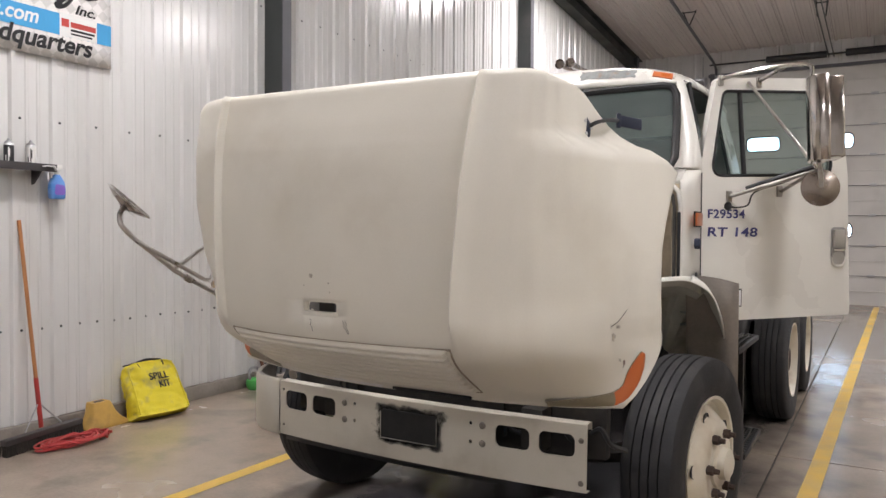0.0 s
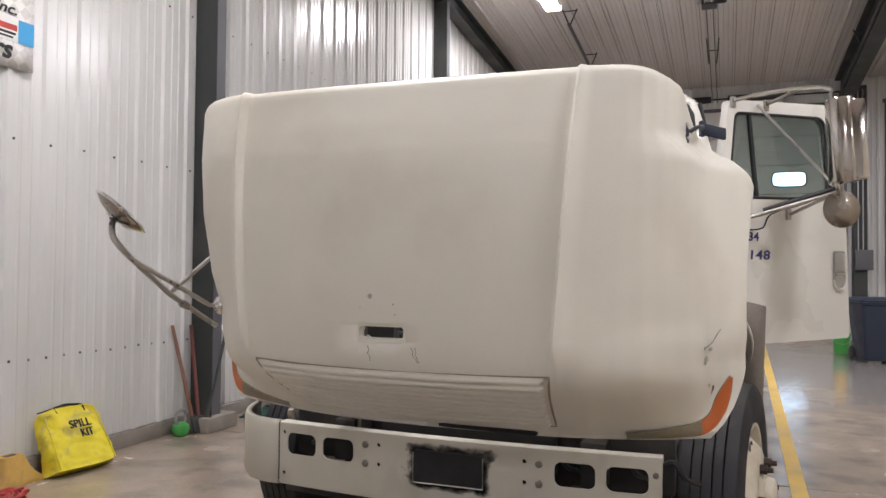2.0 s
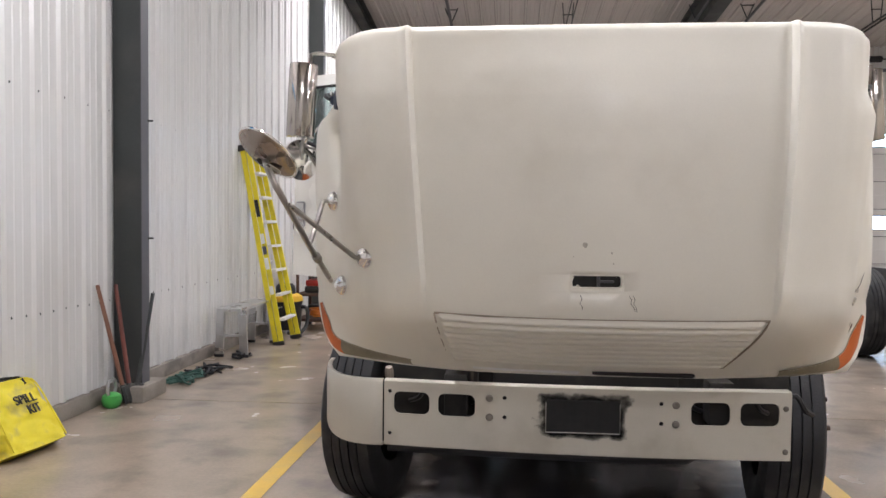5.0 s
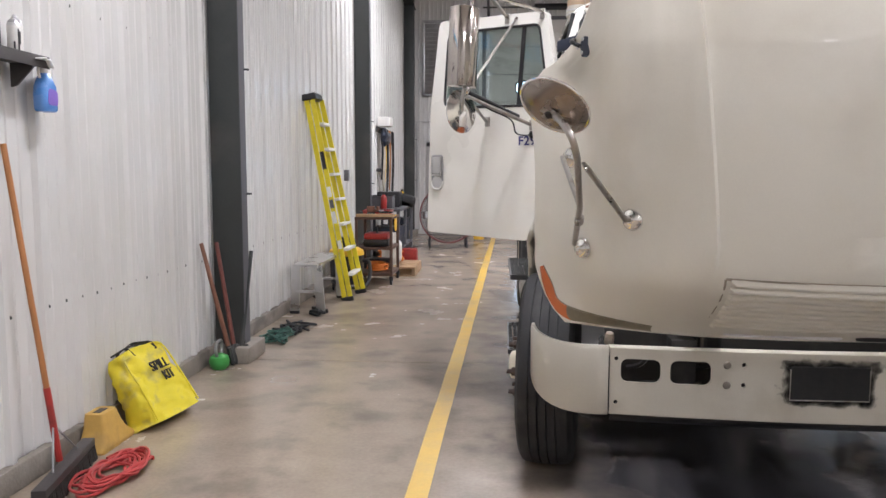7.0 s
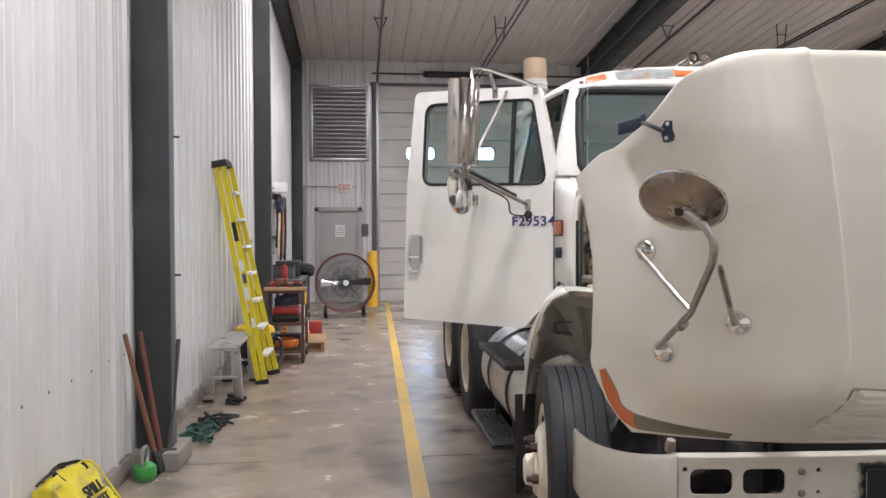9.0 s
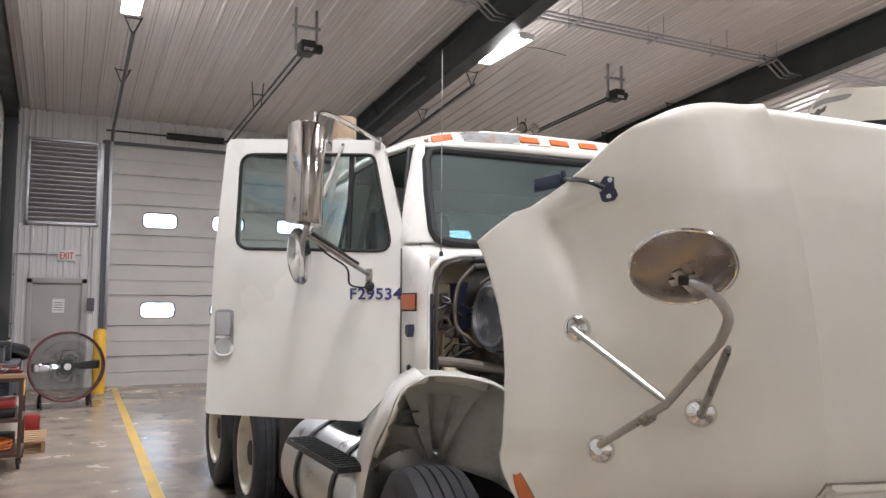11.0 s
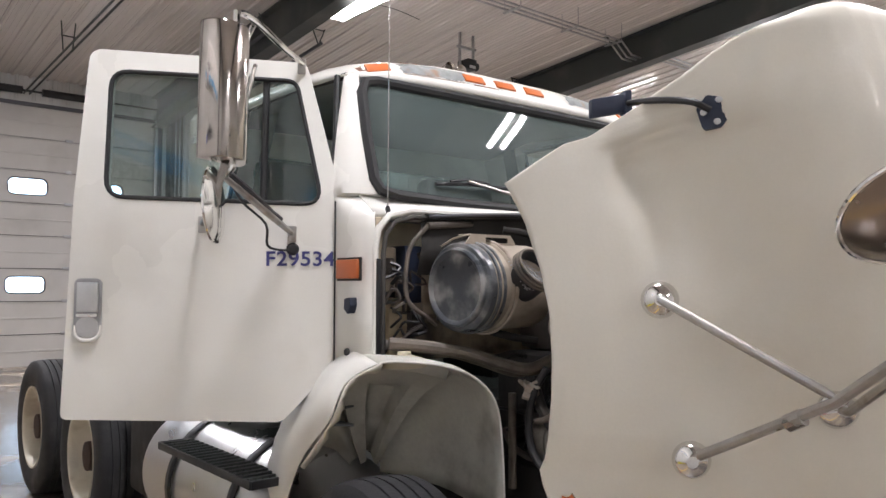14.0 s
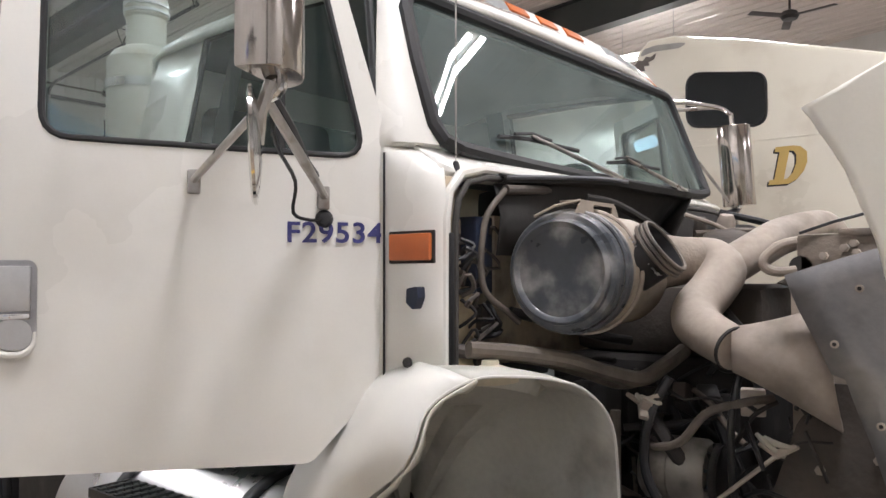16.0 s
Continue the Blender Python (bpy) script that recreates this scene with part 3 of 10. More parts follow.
def interp(x, table):
    for (a, fa), (b, fb) in zip(table, table[1:]):
        if x <= b:
            return fa + (fb - fa) * max(0.0, (x - a) / (b - a))
    return table[-1][1]


# hood: rows of points from the middle out to the fender's lip, from the nose (below) to the cowl edge (above)
KLOW = [(0, 0), (0.2, 0.002), (0.4, 0.005), (0.56, 0.011), (0.61, 0.013), (0.627, 0.010), (0.634, -0.012), (0.641, -0.018), (0.648, -0.012), (0.664, 0.006), (0.69, 0.024), (0.74, 0.055), (0.79, 0.095), (0.85, 0.155), (0.905, 0.235), (0.95, 0.315), (0.985, 0.385), (1.013, 0.435), (1.05, 0.475), (1.10, 0.53), (1.145, 0.60), (1.17, 0.66), (1.185, 0.72), (1.195, 0.78)]
KTOP = [(0, 0), (0.2, 0.002), (0.4, 0.005), (0.56, 0.011), (0.61, 0.013), (0.627, 0.010), (0.634, -0.012), (0.641, -0.018), (0.648, -0.012), (0.664, 0.004), (0.69, 0.010), (0.74, 0.014), (0.79, 0.020), (0.85, 0.032), (0.905, 0.052), (0.95, 0.085), (0.982, 0.15), (1.0, 0.27), (1.022, 0.41), (1.07, 0.50), (1.13, 0.58), (1.17, 0.66), (1.185, 0.72), (1.195, 0.78)]
HROWS = [  # y and z of the middle, y of the rear edge, rise of the edge towards the side, reach to the side
    (2.850, 0.848, 2.875, 0.034, 1.04), (2.805, 0.866, 2.895, 0.066, 1.085), (2.71, 0.91, 2.92, 0.080, 1.117), (2.58, 0.975, 2.95, 0.072, 1.138), (2.46, 1.04, 2.972, 0.05, 1.150), (2.385, 1.09, 2.982, 0.03, 1.155),
    (2.35, 1.13, 2.99, 0.02, 1.155), (2.335, 1.17, 2.975, 0.01, 1.154), (2.328, 1.23, 2.96, 0, 0), (2.322, 1.31, 2.952, 0, 0), (2.320, 1.40, 2.95, 0, 0), (2.321, 1.50, 2.955, 0, 0), (2.325, 1.60, 2.975, 0, 0),
    (2.331, 1.70, 3.01, 0, 0), (2.338, 1.76, 3.042, 0, 0), (2.342, 1.80, 3.065, 0, 0), (2.345, 1.825, 3.02, 0, 0), (2.350, 1.86, 2.965, 0, 0), (2.353, 1.88, 2.935, 0, 0), (2.355, 1.893, 2.892, 0, 0), (2.359, 1.91, 2.872, 0, 0), (2.363, 1.93, 2.845, 0, 0),
    (2.373, 1.98, 2.775, 0, 0), (2.381, 2.01, 2.715, 0, 0), (2.390, 2.045, 2.654, 0, 0), (2.396, 2.07, 2.61, -0.004, 0), (2.402, 2.095, 2.575, -0.018, 0), (2.407, 2.118, 2.56, -0.036, 0), (2.414, 2.135, 2.55, -0.05, 0), (2.428, 2.142, 2.55, -0.055, 0)]


def kcurve(u, z):
    w = min(1.0, max(0.0, (z - 1.3) / 0.8))
    return interp(u, KLOW) * (1 - w) + interp(u, KTOP) * w


UFIX = (0, 0.12, 0.24, 0.36, 0.46, 0.53, 0.57, 0.60, 0.615, 0.627, 0.634, 0.641, 0.648, 0.664, 0.69, 0.72)


def hood_row(row, n=60):
    yc, zc, ye, rise, reach = row
    if reach:
        uend, scale = reach, (ye - yc) / kcurve(reach, zc)
    else:
        scale, uend = 1.0, 0.7
        while uend < 1.195 and kcurve(uend, zc) < ye - yc:
            uend += 0.0005
    pts = []
    for i in range(n + 1):
        s = max(0.0, (i - 15) / (n - 15))
        u = UFIX[i] if i < 16 else 0.72 + (uend - 0.72) * (1 - (1 - s) ** 1.3)
        k = kcurve(u, zc)
        ridge = min(1.0, max(0.0, (zc - 1.12) / 0.1))
        if 0.6 < u < 0.68:
            k = k * ridge + (0.012 + 0.02 * (u - 0.6) / 0.08) * (1 - ridge)
        rr = max(0.0, (u - 0.45) / (uend - 0.45))
        pts.append((u, yc + k * scale, zc + rise * rr ** (1.6 if rise > 0 else 6)))
    return pts


fine = []
for a, b in zip(HROWS, HROWS[1:]):
    n = 1 if a[1] < 1.2 else max(1, int((b[1] - a[1]) / 0.015))
    fine += [tuple(p + (q - p) * k / n for p, q in zip(a, b)) for k in range(n)]
rows = [hood_row(r) for r in fine + [HROWS[-1]]]
# crease that runs down and forward from the notch where fender and hood meet: hollow ahead of it, sharp behind
CA, CB = Vector((1.055, 1.888)), Vector((0.868, 1.33))
cd = (CB - CA).normalized()
plain = [list(row) for row in rows]
for row in rows:
    for i, (u, y, z) in enumerate(row):
        q = Vector((u, z)) - CA
        s, d = q.dot(cd) / (CB - CA).length, q.x * cd.y - q.y * cd.x
        d += 0.03 * math.sin(math.pi * min(1.0, max(0.0, s)))
        if -0.12 < s < 1.0:
            fade = (1 - max(s, 0.0)) ** 1.2 * min(1.0, max(0.0, (s + 0.02) / 0.12))
            w = 0.044 * fade * math.exp(-(d / ((0.075 if d > 0 else 0.016) + 0.05 * max(s, 0.0))) ** 2)
            row[i] = (u - 0.5 * w, y + 0.86 * w, z)


def row_pt(row, s):
    u = s * row[-1][0]
    for a, b in zip(row, row[1:]):
        if b[0] >= u:
            return Vector(a).lerp(Vector(b), (u - a[0]) / (b[0] - a[0]))
    return Vector(row[-1])


def hood_pt(r, s):
    """A point of the hood's half by row (a fraction) and by the share of the way to the lip."""
    i = min(int(r), len(rows) - 2)
    return row_pt(rows[i], s).lerp(row_pt(rows[i + 1], s), r - i)


def slide(u, z, off):
    """The ridges narrow downwards and sit a little off the truck's middle."""
    to = 0.583 + 0.071 * min(1.0, max(0.0, (z - 1.25) / 0.87)) + off
    if u <= 0.641:
        return u * to / 0.641
    return to + (u - 0.641) * (0.97 - to) / (0.97 - 0.641) if u < 0.97 else u


bm = bmesh.new()
full = []
for r, q in zip(rows, plain):
    left = [(CX - slide(u, z, 0.043), y, z) for u, y, z in r[::-1]]
    right = [(CX + slide(u * 0.7 + v * 0.3, z, -0.043), y * 0.7 + w * 0.3, z) for (v, w, _), (u, y, z) in zip(r[1:], q[1:])]
    full.append(left + right)
sheet(bm, full)
VENT = (-2.066, -1.892, 1.224, 1.282)
for co, no in (((VENT[0], 0, 0), (1, 0, 0)), ((VENT[1], 0, 0), (1, 0, 0)), ((0, 0, VENT[2]), (0, 0, 1)), ((0, 0, VENT[3]), (0, 0, 1))):
    near = [f for f in bm.faces if VENT[0] - 0.15 < f.calc_center_median().x < VENT[1] + 0.15 and 1.0 < f.calc_center_median().z < 1.5]
    geom = list({v for f in near for v in f.verts} | {e for f in near for e in f.edges}) + near
    bmesh.ops.bisect_plane(bm, geom=geom, plane_co=co, plane_no=no)
dead = [f for f in bm.faces if VENT[0] < f.calc_center_median().x < VENT[1] and VENT[2] < f.calc_center_median().z < VENT[3] and f.calc_center_median().y < 2.5]
bmesh.ops.delete(bm, geom=dead, context="FACES")
hood = part("hood", bm, WHITE, truck, "off-white fibreglass hood and fenders, tilted forward, scuffed and cracked", smooth=50)
sol = hood.modifiers.new("thick", "SOLIDIFY")
sol.thickness, sol.offset = 0.008, 0.0


def hood_at(u, z):
    """The hood's outer face at a distance u from the middle (left is negative) and a height."""
    lo, hi = None, None
    for a, b in zip(HROWS[6:], HROWS[7:]):
        if a[1] <= z <= b[1]:
            f = (z - a[1]) / (b[1] - a[1])
            return Vector((CX + u, a[0] + (b[0] - a[0]) * f + kcurve(abs(u), z), z))
    return Vector((CX + u, HROWS[6][0], z))


# recessed pull slot, with a lip
bm = bmesh.new()
m = along((0, 2.3235, 0), (1, 0, 0), (0, 0, 1))
plate(bm, rrect(VENT[0] - 0.003, VENT[1] + 0.003, VENT[2] - 0.003, VENT[3] + 0.003, 0.012), [rrect(VENT[0] + 0.006, VENT[1] - 0.006, VENT[2] + 0.014, VENT[3] - 0.006, 0.01)], 0.0, -0.03, m)
part("slot_lip", bm, WHITE, hood)
# black panel added as the shade behind the slot, with a torn white flap and a small metal catch before it
bm = bmesh.new()
box(bm, VENT[0] - 0.03, VENT[1] + 0.03, 2.46, 2.47, VENT[2] - 0.06, VENT[3] + 0.06)
part("slot_pocket", bm, BLACK, hood, "black panel for the shade behind the slot")
bm = bmesh.new()
prism(bm, [(0.0, 0.0), (0.035, 0.0), (0.03, 0.006), (0.022, 0.010), (0.018, 0.004), (0.008, 0.004), (0.006, 0.02), (0.012, 0.034), (0.0, 0.045)], 0.0, 0.006, along((VENT[0] + 0.004, 2.352, VENT[2] + 0.012), (1, 0, 0), (0, 0, 1)))
part("slot_flap", bm, WHITE, hood, "torn edge of the slot", smooth=0)
bm = bmesh.new()
box(bm, VENT[1] - 0.075, VENT[1] - 0.066, 2.40, 2.43, VENT[2] + 0.0, VENT[3] - 0.005, 0.002)
box(bm, VENT[1] - 0.066, VENT[1] - 0.02, 2.40, 2.42, VENT[2] + 0.024, VENT[2] + 0.032, 0.002)
part("slot_bracket", bm, STEELGREY, hood, "metal catch behind the slot")

# ribbed nose panel: raised louvre bars on the sloping nose, in a thin frame
NS, NE = Vector((0, 2.355, 1.128)), Vector((0, 2.700, 0.915))
nose_dir = (NE - NS).normalized()
nose_out = Vector((0, nose_dir.z, -nose_dir.y)).normalized()
NOSE = [(0.848, 2.85), (0.866, 2.805), (0.91, 2.71), (0.975, 2.58), (1.04, 2.46), (1.09, 2.385), (1.13, 2.35)]


def nose_at(f):
    z = NS.z + (NE.z - NS.z) * f
    return Vector((0, interp(z, NOSE), z)) + nose_out * 0.006


span = (NE - NS).length
for k in range(9):
    f = (k + 0.5) / 9
    c = nose_at(f)
    bm = bmesh.new()
    bar = []
    for j in range(9):
        line = []
        for a, h in ((-0.0215, -0.006), (-0.0165, -0.002), (-0.0135, 0.007), (-0.008, 0.011), (0.004, 0.011), (0.012, 0.007), (0.0165, -0.002), (0.0215, -0.006)):
            g = f + a / span
            x0, x1 = -2.513 + 0.027 * g, -1.425 - 0.049 * g
            x = x0 + 0.010 + (x1 - x0 - 0.020) * j / 8
            if j in (0, 8):
                h = min(h, 0.0)
            elif j in (1, 7):
                x += (x0 - x1) * (j - 4) / 3 * 0.113 * -1
            line.append(Vector((x, c.y, c.z)) - nose_out * 0.010 * (abs(x - CX) / 0.57) ** 3 + nose_dir * a + nose_out * h)
        bar.append(line)
    V = sheet(bm, bar)
    for v in (V[0], V[-1]):
        bm.faces.new(v)
    part("louvre", bm, WHITE, hood)


def nose_edge(x, f):
    p = nose_at(f)
    return Vector((x, p.y, p.z)) - nose_out * (0.0035 + 0.010 * (abs(x - CX) / 0.57) ** 3)


loop = [nose_edge(-2.520 + 1.102 * k / 12, -0.01) for k in range(13)] + [nose_edge(-1.418 - 0.049 * k / 8, k / 8) for k in range(1, 9)]
loop += [nose_edge(-1.467 - 1.026 * k / 12, 1.01) for k in range(1, 13)] + [nose_edge(-2.493 - 0.027 * k / 8, 1 - k / 8) for k in range(1, 9)]
# darker brown line that marks the groove round the louvres
bm = bmesh.new()
tube(bm, loop, 0.0042, 6)
part("louvre_frame", bm, mat("groove_line", (0.30, 0.26, 0.20), 0.8, var=0.3, scale=12), hood, "darker groove line round the louvres")
# light bar along the nose's lower edge, broken at one end
for a, b, mm, words in ((-0.466, -0.052, LAMPWHITE, "bright strip at the nose edge"), (-0.002, 0.386, BLACK, "black strip at the nose edge")):
    bm = bmesh.new()
    prism(bm, [(a, -0.006), (a + 0.03, -0.009), (b - 0.01, -0.008), (b, 0.0), (b - 0.01, 0.007), (a + 0.03, 0.009), (a, 0.004)], 0.0, 0.010, along((CX, 2.778, 0.876), (1, 0, -0.012), (0, -0.5, 0.87)))
    part("nose_strip", bm, mm, hood, words)

# wrap-round turn lamps along the fender's lower edge: an amber end and an aged clear end
def lamp_band(s):
    def lens(grid, material, words):
        bm = bmesh.new()
        sheet(bm, [[(CX + s * (p.x + n.x * h), p.y + n.y * h, p.z + n.z * h) for p, n, h in line] for line in grid])
        return part("turn_lamp", bm, material, hood, words)
    out = Vector((0.62, -0.62, -0.45))
    d = 0.030 if s < 0 else 0.0
    inner = smooth_line([(1.25, 0.655, 0), (1.35, 0.84 + d / 2, 0), (1.7, 0.918 + d, 0), (3.0, 0.930 + d * 0.9, 0), (4.65, 0.955 + d * 0.6, 0)], 8)
    outer = smooth_line([(0.30, 0.665, 0), (0.32, 0.88 + d / 2, 0), (0.45, 0.955 + d / 2, 0), (1.6, 0.976 + d / 2, 0), (4.5, 0.963 + d * 0.7, 0)], 8)
    grid = [[(hood_pt(*p.lerp(q, i / 5)[:2]), out, 0.008 + 0.007 * math.sin(math.pi * i / 5)) for i in range(6)] for p, q in zip(inner, outer)]
    lens(grid[14:], AMBER, "amber turn signal lens")
    lens(grid[:15], DIMLENS, "aged smoky lamp lens")
    bm = bmesh.new()
    tube(bm, [(CX + s * (p.x + 0.003), p.y - 0.003, p.z - 0.002) for p in (hood_pt(q.x, q.y) for q in inner)], 0.002, 6)
    part("lamp_gasket", bm, DIMLENS, hood)


lamp_band(-1)
lamp_band(1)

# hood hold-down straps
def latch(s):
    p = Vector((-0.940, 2.632, 1.945)) if s > 0 else Vector((-2.945, 2.648, 1.922))
    out = Vector((s * 0.86, -0.5, 0)).normalized()
    back = Vector((s * 0.5, 0.86, 0)).normalized()
    bm = bmesh.new()
    outline = [(-0.045, -0.01), (-0.02, -0.04), (0.02, -0.045), (0.035, 0.01), (0.01, 0.045), (-0.03, 0.035)]
    k = 0.82
    prism(bm, round_poly([(a * k, b * k) for a, b in outline], 0.008, 3), 0.0, 0.020 if s < 0 else -0.024, along(p, back, (0, 0, 1)))
    base = part("hood_latch", bm, NAVY, hood, "navy rubber hood latch")
    bm = bmesh.new()
    e = p + out * 0.022
    b = Vector((-2.945, 2.862, 1.979)) if s < 0 else Vector((-0.885, 2.865, 1.995))
    tube(bm, [e, e + back * 0.03 + Vector((s * 0.01, 0, 0.018)), p.lerp(b, 0.5) + Vector((s * 0.03, 0, 0.012)), b], 0.0075, 8, curve=5)
    gm = along(b + Vector((s * 0.036, 0.018, -0.008)), Vector((s * 0.85, 0.40, -0.2)).normalized(), (0, 0, 1)) @ pose(0, 0, 0, 90)
    part("strap", bm, BLACK, base)
    bm = bmesh.new()
    box(bm, -0.046, 0.046, -0.010, 0.010, -0.022, 0.022, 0.007, gm)
    box(bm, -0.052, -0.034, -0.016, 0.016, -0.028, 0.028, 0.005, gm)
    part("grip", bm, NAVY, base)
    for a1, z1 in ((-0.02, 0.025), (0.015, -0.005), (-0.015, -0.03)):
        bm = bmesh.new()
        lathe(bm, [(0, 0.004), (0.006, 0.003), (0.007, 0)], axis(p + out * 0.021 + back * a1 * k + Vector((0, 0, z1 * k)), out), 8)
        part("rivet", bm, ALU, base)


latch(-1)
latch(1)

# hood mirror on three struts
MIRRORSHELL = mat("worn_stainless", (0.33, 0.285, 0.25), 0.24, 1.0, var=0.15, scale=9, fine=80, bump=0.015, stain=(0.25, 0.20, 0.16), amount=0.6, sscale=14, rvar=0.08)
mirror = part("hood_mirror", (lambda b: (lathe(b, [(0, 0.028), (0.03, 0.027), (0.07, 0.018), (0.10, 0.004), (0.112, -0.004), (0.114, -0.010), (0.106, -0.014), (0, -0.016)], axis((-3.08, 2.222, 1.672), (-0.44, -0.50, -0.745)), 40), b)[1])(bmesh.new()), MIRRORSHELL, hood, "round stainless convex hood mirror with worn shell")
E1, CLAMP, JOINT, MBL = Vector((-3.03, 2.145, 1.572)), Vector((-2.998, 2.178, 1.515)), Vector((-2.968, 2.394, 1.357)), Vector((-2.935, 2.70, 1.196))
bm = bmesh.new()
tube(bm, [Vector((-3.085, 2.215, 1.655)), Vector((-3.06, 2.165, 1.625)), E1, CLAMP + Vector((-0.012, 0.01, 0.0))], 0.0115, 10, curve=6)
tube(bm, [CLAMP + Vector((-0.012, 0.01, 0)), JOINT + Vector((-0.01, 0, 0)), MBL + Vector((-0.03, -0.03, 0.02))], 0.0105, 10)
tube(bm, [JOINT + Vector((-0.004, 0.06, -0.034)), JOINT + Vector((-0.002, 0.09, -0.05))], 0.0165, 10)
part("mirror_arm", bm, DULLCHROME, mirror, "bent tubular mirror arm")
bm = bmesh.new()
box(bm, -0.011, 0.011, -0.011, 0.011, 0.0, 0.018, 0.004, axis((-3.08, 2.222, 1.672), (-0.473, -0.533, -0.70)) @ pose(0, 0, 0.022))
part("mirror_clamp", bm, DARKENG, mirror)
ma = axis((-3.08, 2.222, 1.672), (-0.44, -0.50, -0.745))
bm = bmesh.new()
box(bm, -0.012, 0.012, -0.075, 0.030, 0.0285, 0.031, 0.001, ma @ pose(0, 0, 0, 0, 0, 35))
box(bm, -0.030, 0.030, -0.010, 0.010, 0.030, 0.033, 0.001, ma @ pose(0, 0, 0, 0, 0, 20))
part("pivot_plate", bm, DULLCHROME, mirror, "small steel pivot plate behind the mirror")
bm = bmesh.new()
tube(bm, [ma @ Vector((0.1135 * math.cos(a), 0.1135 * math.sin(a), -0.006)) for a in (2 * math.pi * k / 40 for k in range(41))], 0.005, 8, caps=False)
part("mirror_rim", bm, CHROME, mirror, "bright rolled rim")
for base, tip, out in ((Vector((-2.975, 2.752, 1.532)), JOINT + Vector((-0.01, 0.0, 0.008)), (-0.8, -0.6, 0)), (MBL + Vector((0.005, 0.01, 0)), None, (-0.8, -0.6, 0)), (Vector((-2.792, 2.474, 1.318)), CLAMP + Vector((0.006, 0.004, -0.012)), (-0.66, -0.75, 0))):
    bm = bmesh.new()
    lathe(bm, [(0, 0.028), (0.012, 0.028), (0.018, 0.022), (0.03, 0.017), (0.038, 0.006), (0.04, 0.0)], axis(base, out), 24)
    part("strut_base", bm, CHROME, mirror, "domed chrome mounting foot")
    if tip is not None:
        bm = bmesh.new()
        o = Vector(out).normalized()
        a = base + o * 0.045
        tube(bm, [base + o * 0.02, a, a + (tip - a) * 0.06, a + (tip - a) * 0.94, tip], [0.009, 0.008, 0.0095, 0.0095, 0.006], 10)
        part("strut", bm, DULLCHROME, mirror)

# crack and chipped paint on the right fender
PRIMER = mat("chipped_primer", (0.27, 0.20, 0.165), 0.8, var=0.35, scale=30)
SCUFF = mat("scuffed_paint", (0.50, 0.475, 0.42), 0.8, var=0.3, scale=40)
CRACK = mat("crack", (0.07, 0.06, 0.05), 0.9)
bm = bmesh.new()
tube(bm, [(-0.862, 2.816, 1.270), (-0.874, 2.805, 1.252), (-0.889, 2.790, 1.227), (-0.903, 2.781, 1.214), (-0.918, 2.770, 1.204)], [0.0004, 0.0012, 0.0008, 0.0016, 0.0006], 5)
tube(bm, [(-0.921, 2.768, 1.214), (-0.916, 2.771, 1.207), (-0.918, 2.772, 1.196)], [0.0005, 0.001, 0.0005], 5)
part("paint_crack", bm, CRACK, hood, "dark crack in the paint")
rng = random.Random(4)
FEND = Vector((0.71, -0.65, -0.28)).normalized()
for c, rx, rz, mm in (((-0.913, 2.824, 1.106), 0.0135, 0.0150, PRIMER), ((-0.895, 2.797, 1.202), 0.010, 0.008, SCUFF), ((-0.909, 2.786, 1.168), 0.008, 0.012, SCUFF), ((-0.914, 2.790, 1.152), 0.005, 0.006, SCUFF), ((-0.901, 2.842, 1.074), 0.007, 0.010, SCUFF), ((-0.888, 2.857, 1.062), 0.005, 0.012, PRIMER), ((-0.893, 2.862, 1.046), 0.004, 0.010, SCUFF), ((-0.922, 2.835, 1.078), 0.002, 0.008, PRIMER)):
    bm = bmesh.new()
    m = along(Vector(c), Vector((0.66, 0.72, 0)), Vector((0.2, -0.2, 0.95)))
    out = m.to_3x3().col[2]
    lo = -0.012 if out.dot(FEND) > 0 else 0.012
    prism(bm, [((rx * (0.6 + 0.55 * rng.random())) * math.cos(a), (rz * (0.6 + 0.55 * rng.random())) * math.sin(a)) for a in (k * 2 * math.pi / 13 for k in range(13))], min(lo, -lo * 0.12), max(lo, -lo * 0.12), m)
    part("paint_chip", bm, mm, hood, "chipped and scuffed paint", smooth=0)
for c, r in (((-0.998, 2.626, 1.301), 0.0022), ((-1.45, 2.40, 1.36), 0.0018)):
    bm = bmesh.new()
    lathe(bm, [(0, 0.002), (r, 0.001), (r, -0.003)], axis(c, FEND), 7)
    part("paint_nick", bm, CRACK, hood)

# smudges above the slot, hairline cracks below it
SMUDGE = mat("smudge", (0.44, 0.41, 0.35), 0.8, var=0.3, scale=40)
for x, z, r in ((-2.018, 1.380, 0.0085), (-1.932, 1.353, 0.0035), (-2.055, 1.34, 0.002), (-1.926, 1.318, 0.0025)):
    bm = bmesh.new()
    p = hood_at(x - CX, z)
    prism(bm, [(r * (0.7 + 0.5 * rng.random()) * math.cos(a), r * (0.8 + 0.6 * rng.random()) * math.sin(a)) for a in (k * 2 * math.pi / 12 for k in range(12))], 0.0046, 0.0054, along(p, (1, 0, 0), (0, 0, 1)))
    part("smudge", bm, SMUDGE, hood, "small grey scuff mark", smooth=0)
for x, dx in ((-2.03, 0.006), (-1.873, 0.02), (-1.86, 0.012)):
    bm = bmesh.new()
    tube(bm, [hood_at(x - CX + dx * k / 4 + 0.004 * math.sin(k * 2.3), 1.212 - 0.013 * k) + Vector((0, -0.0045, 0)) for k in range(5)], 0.0009, 5)
    part("paint_crack", bm, CRACK, hood, "hairline crack below the slot")

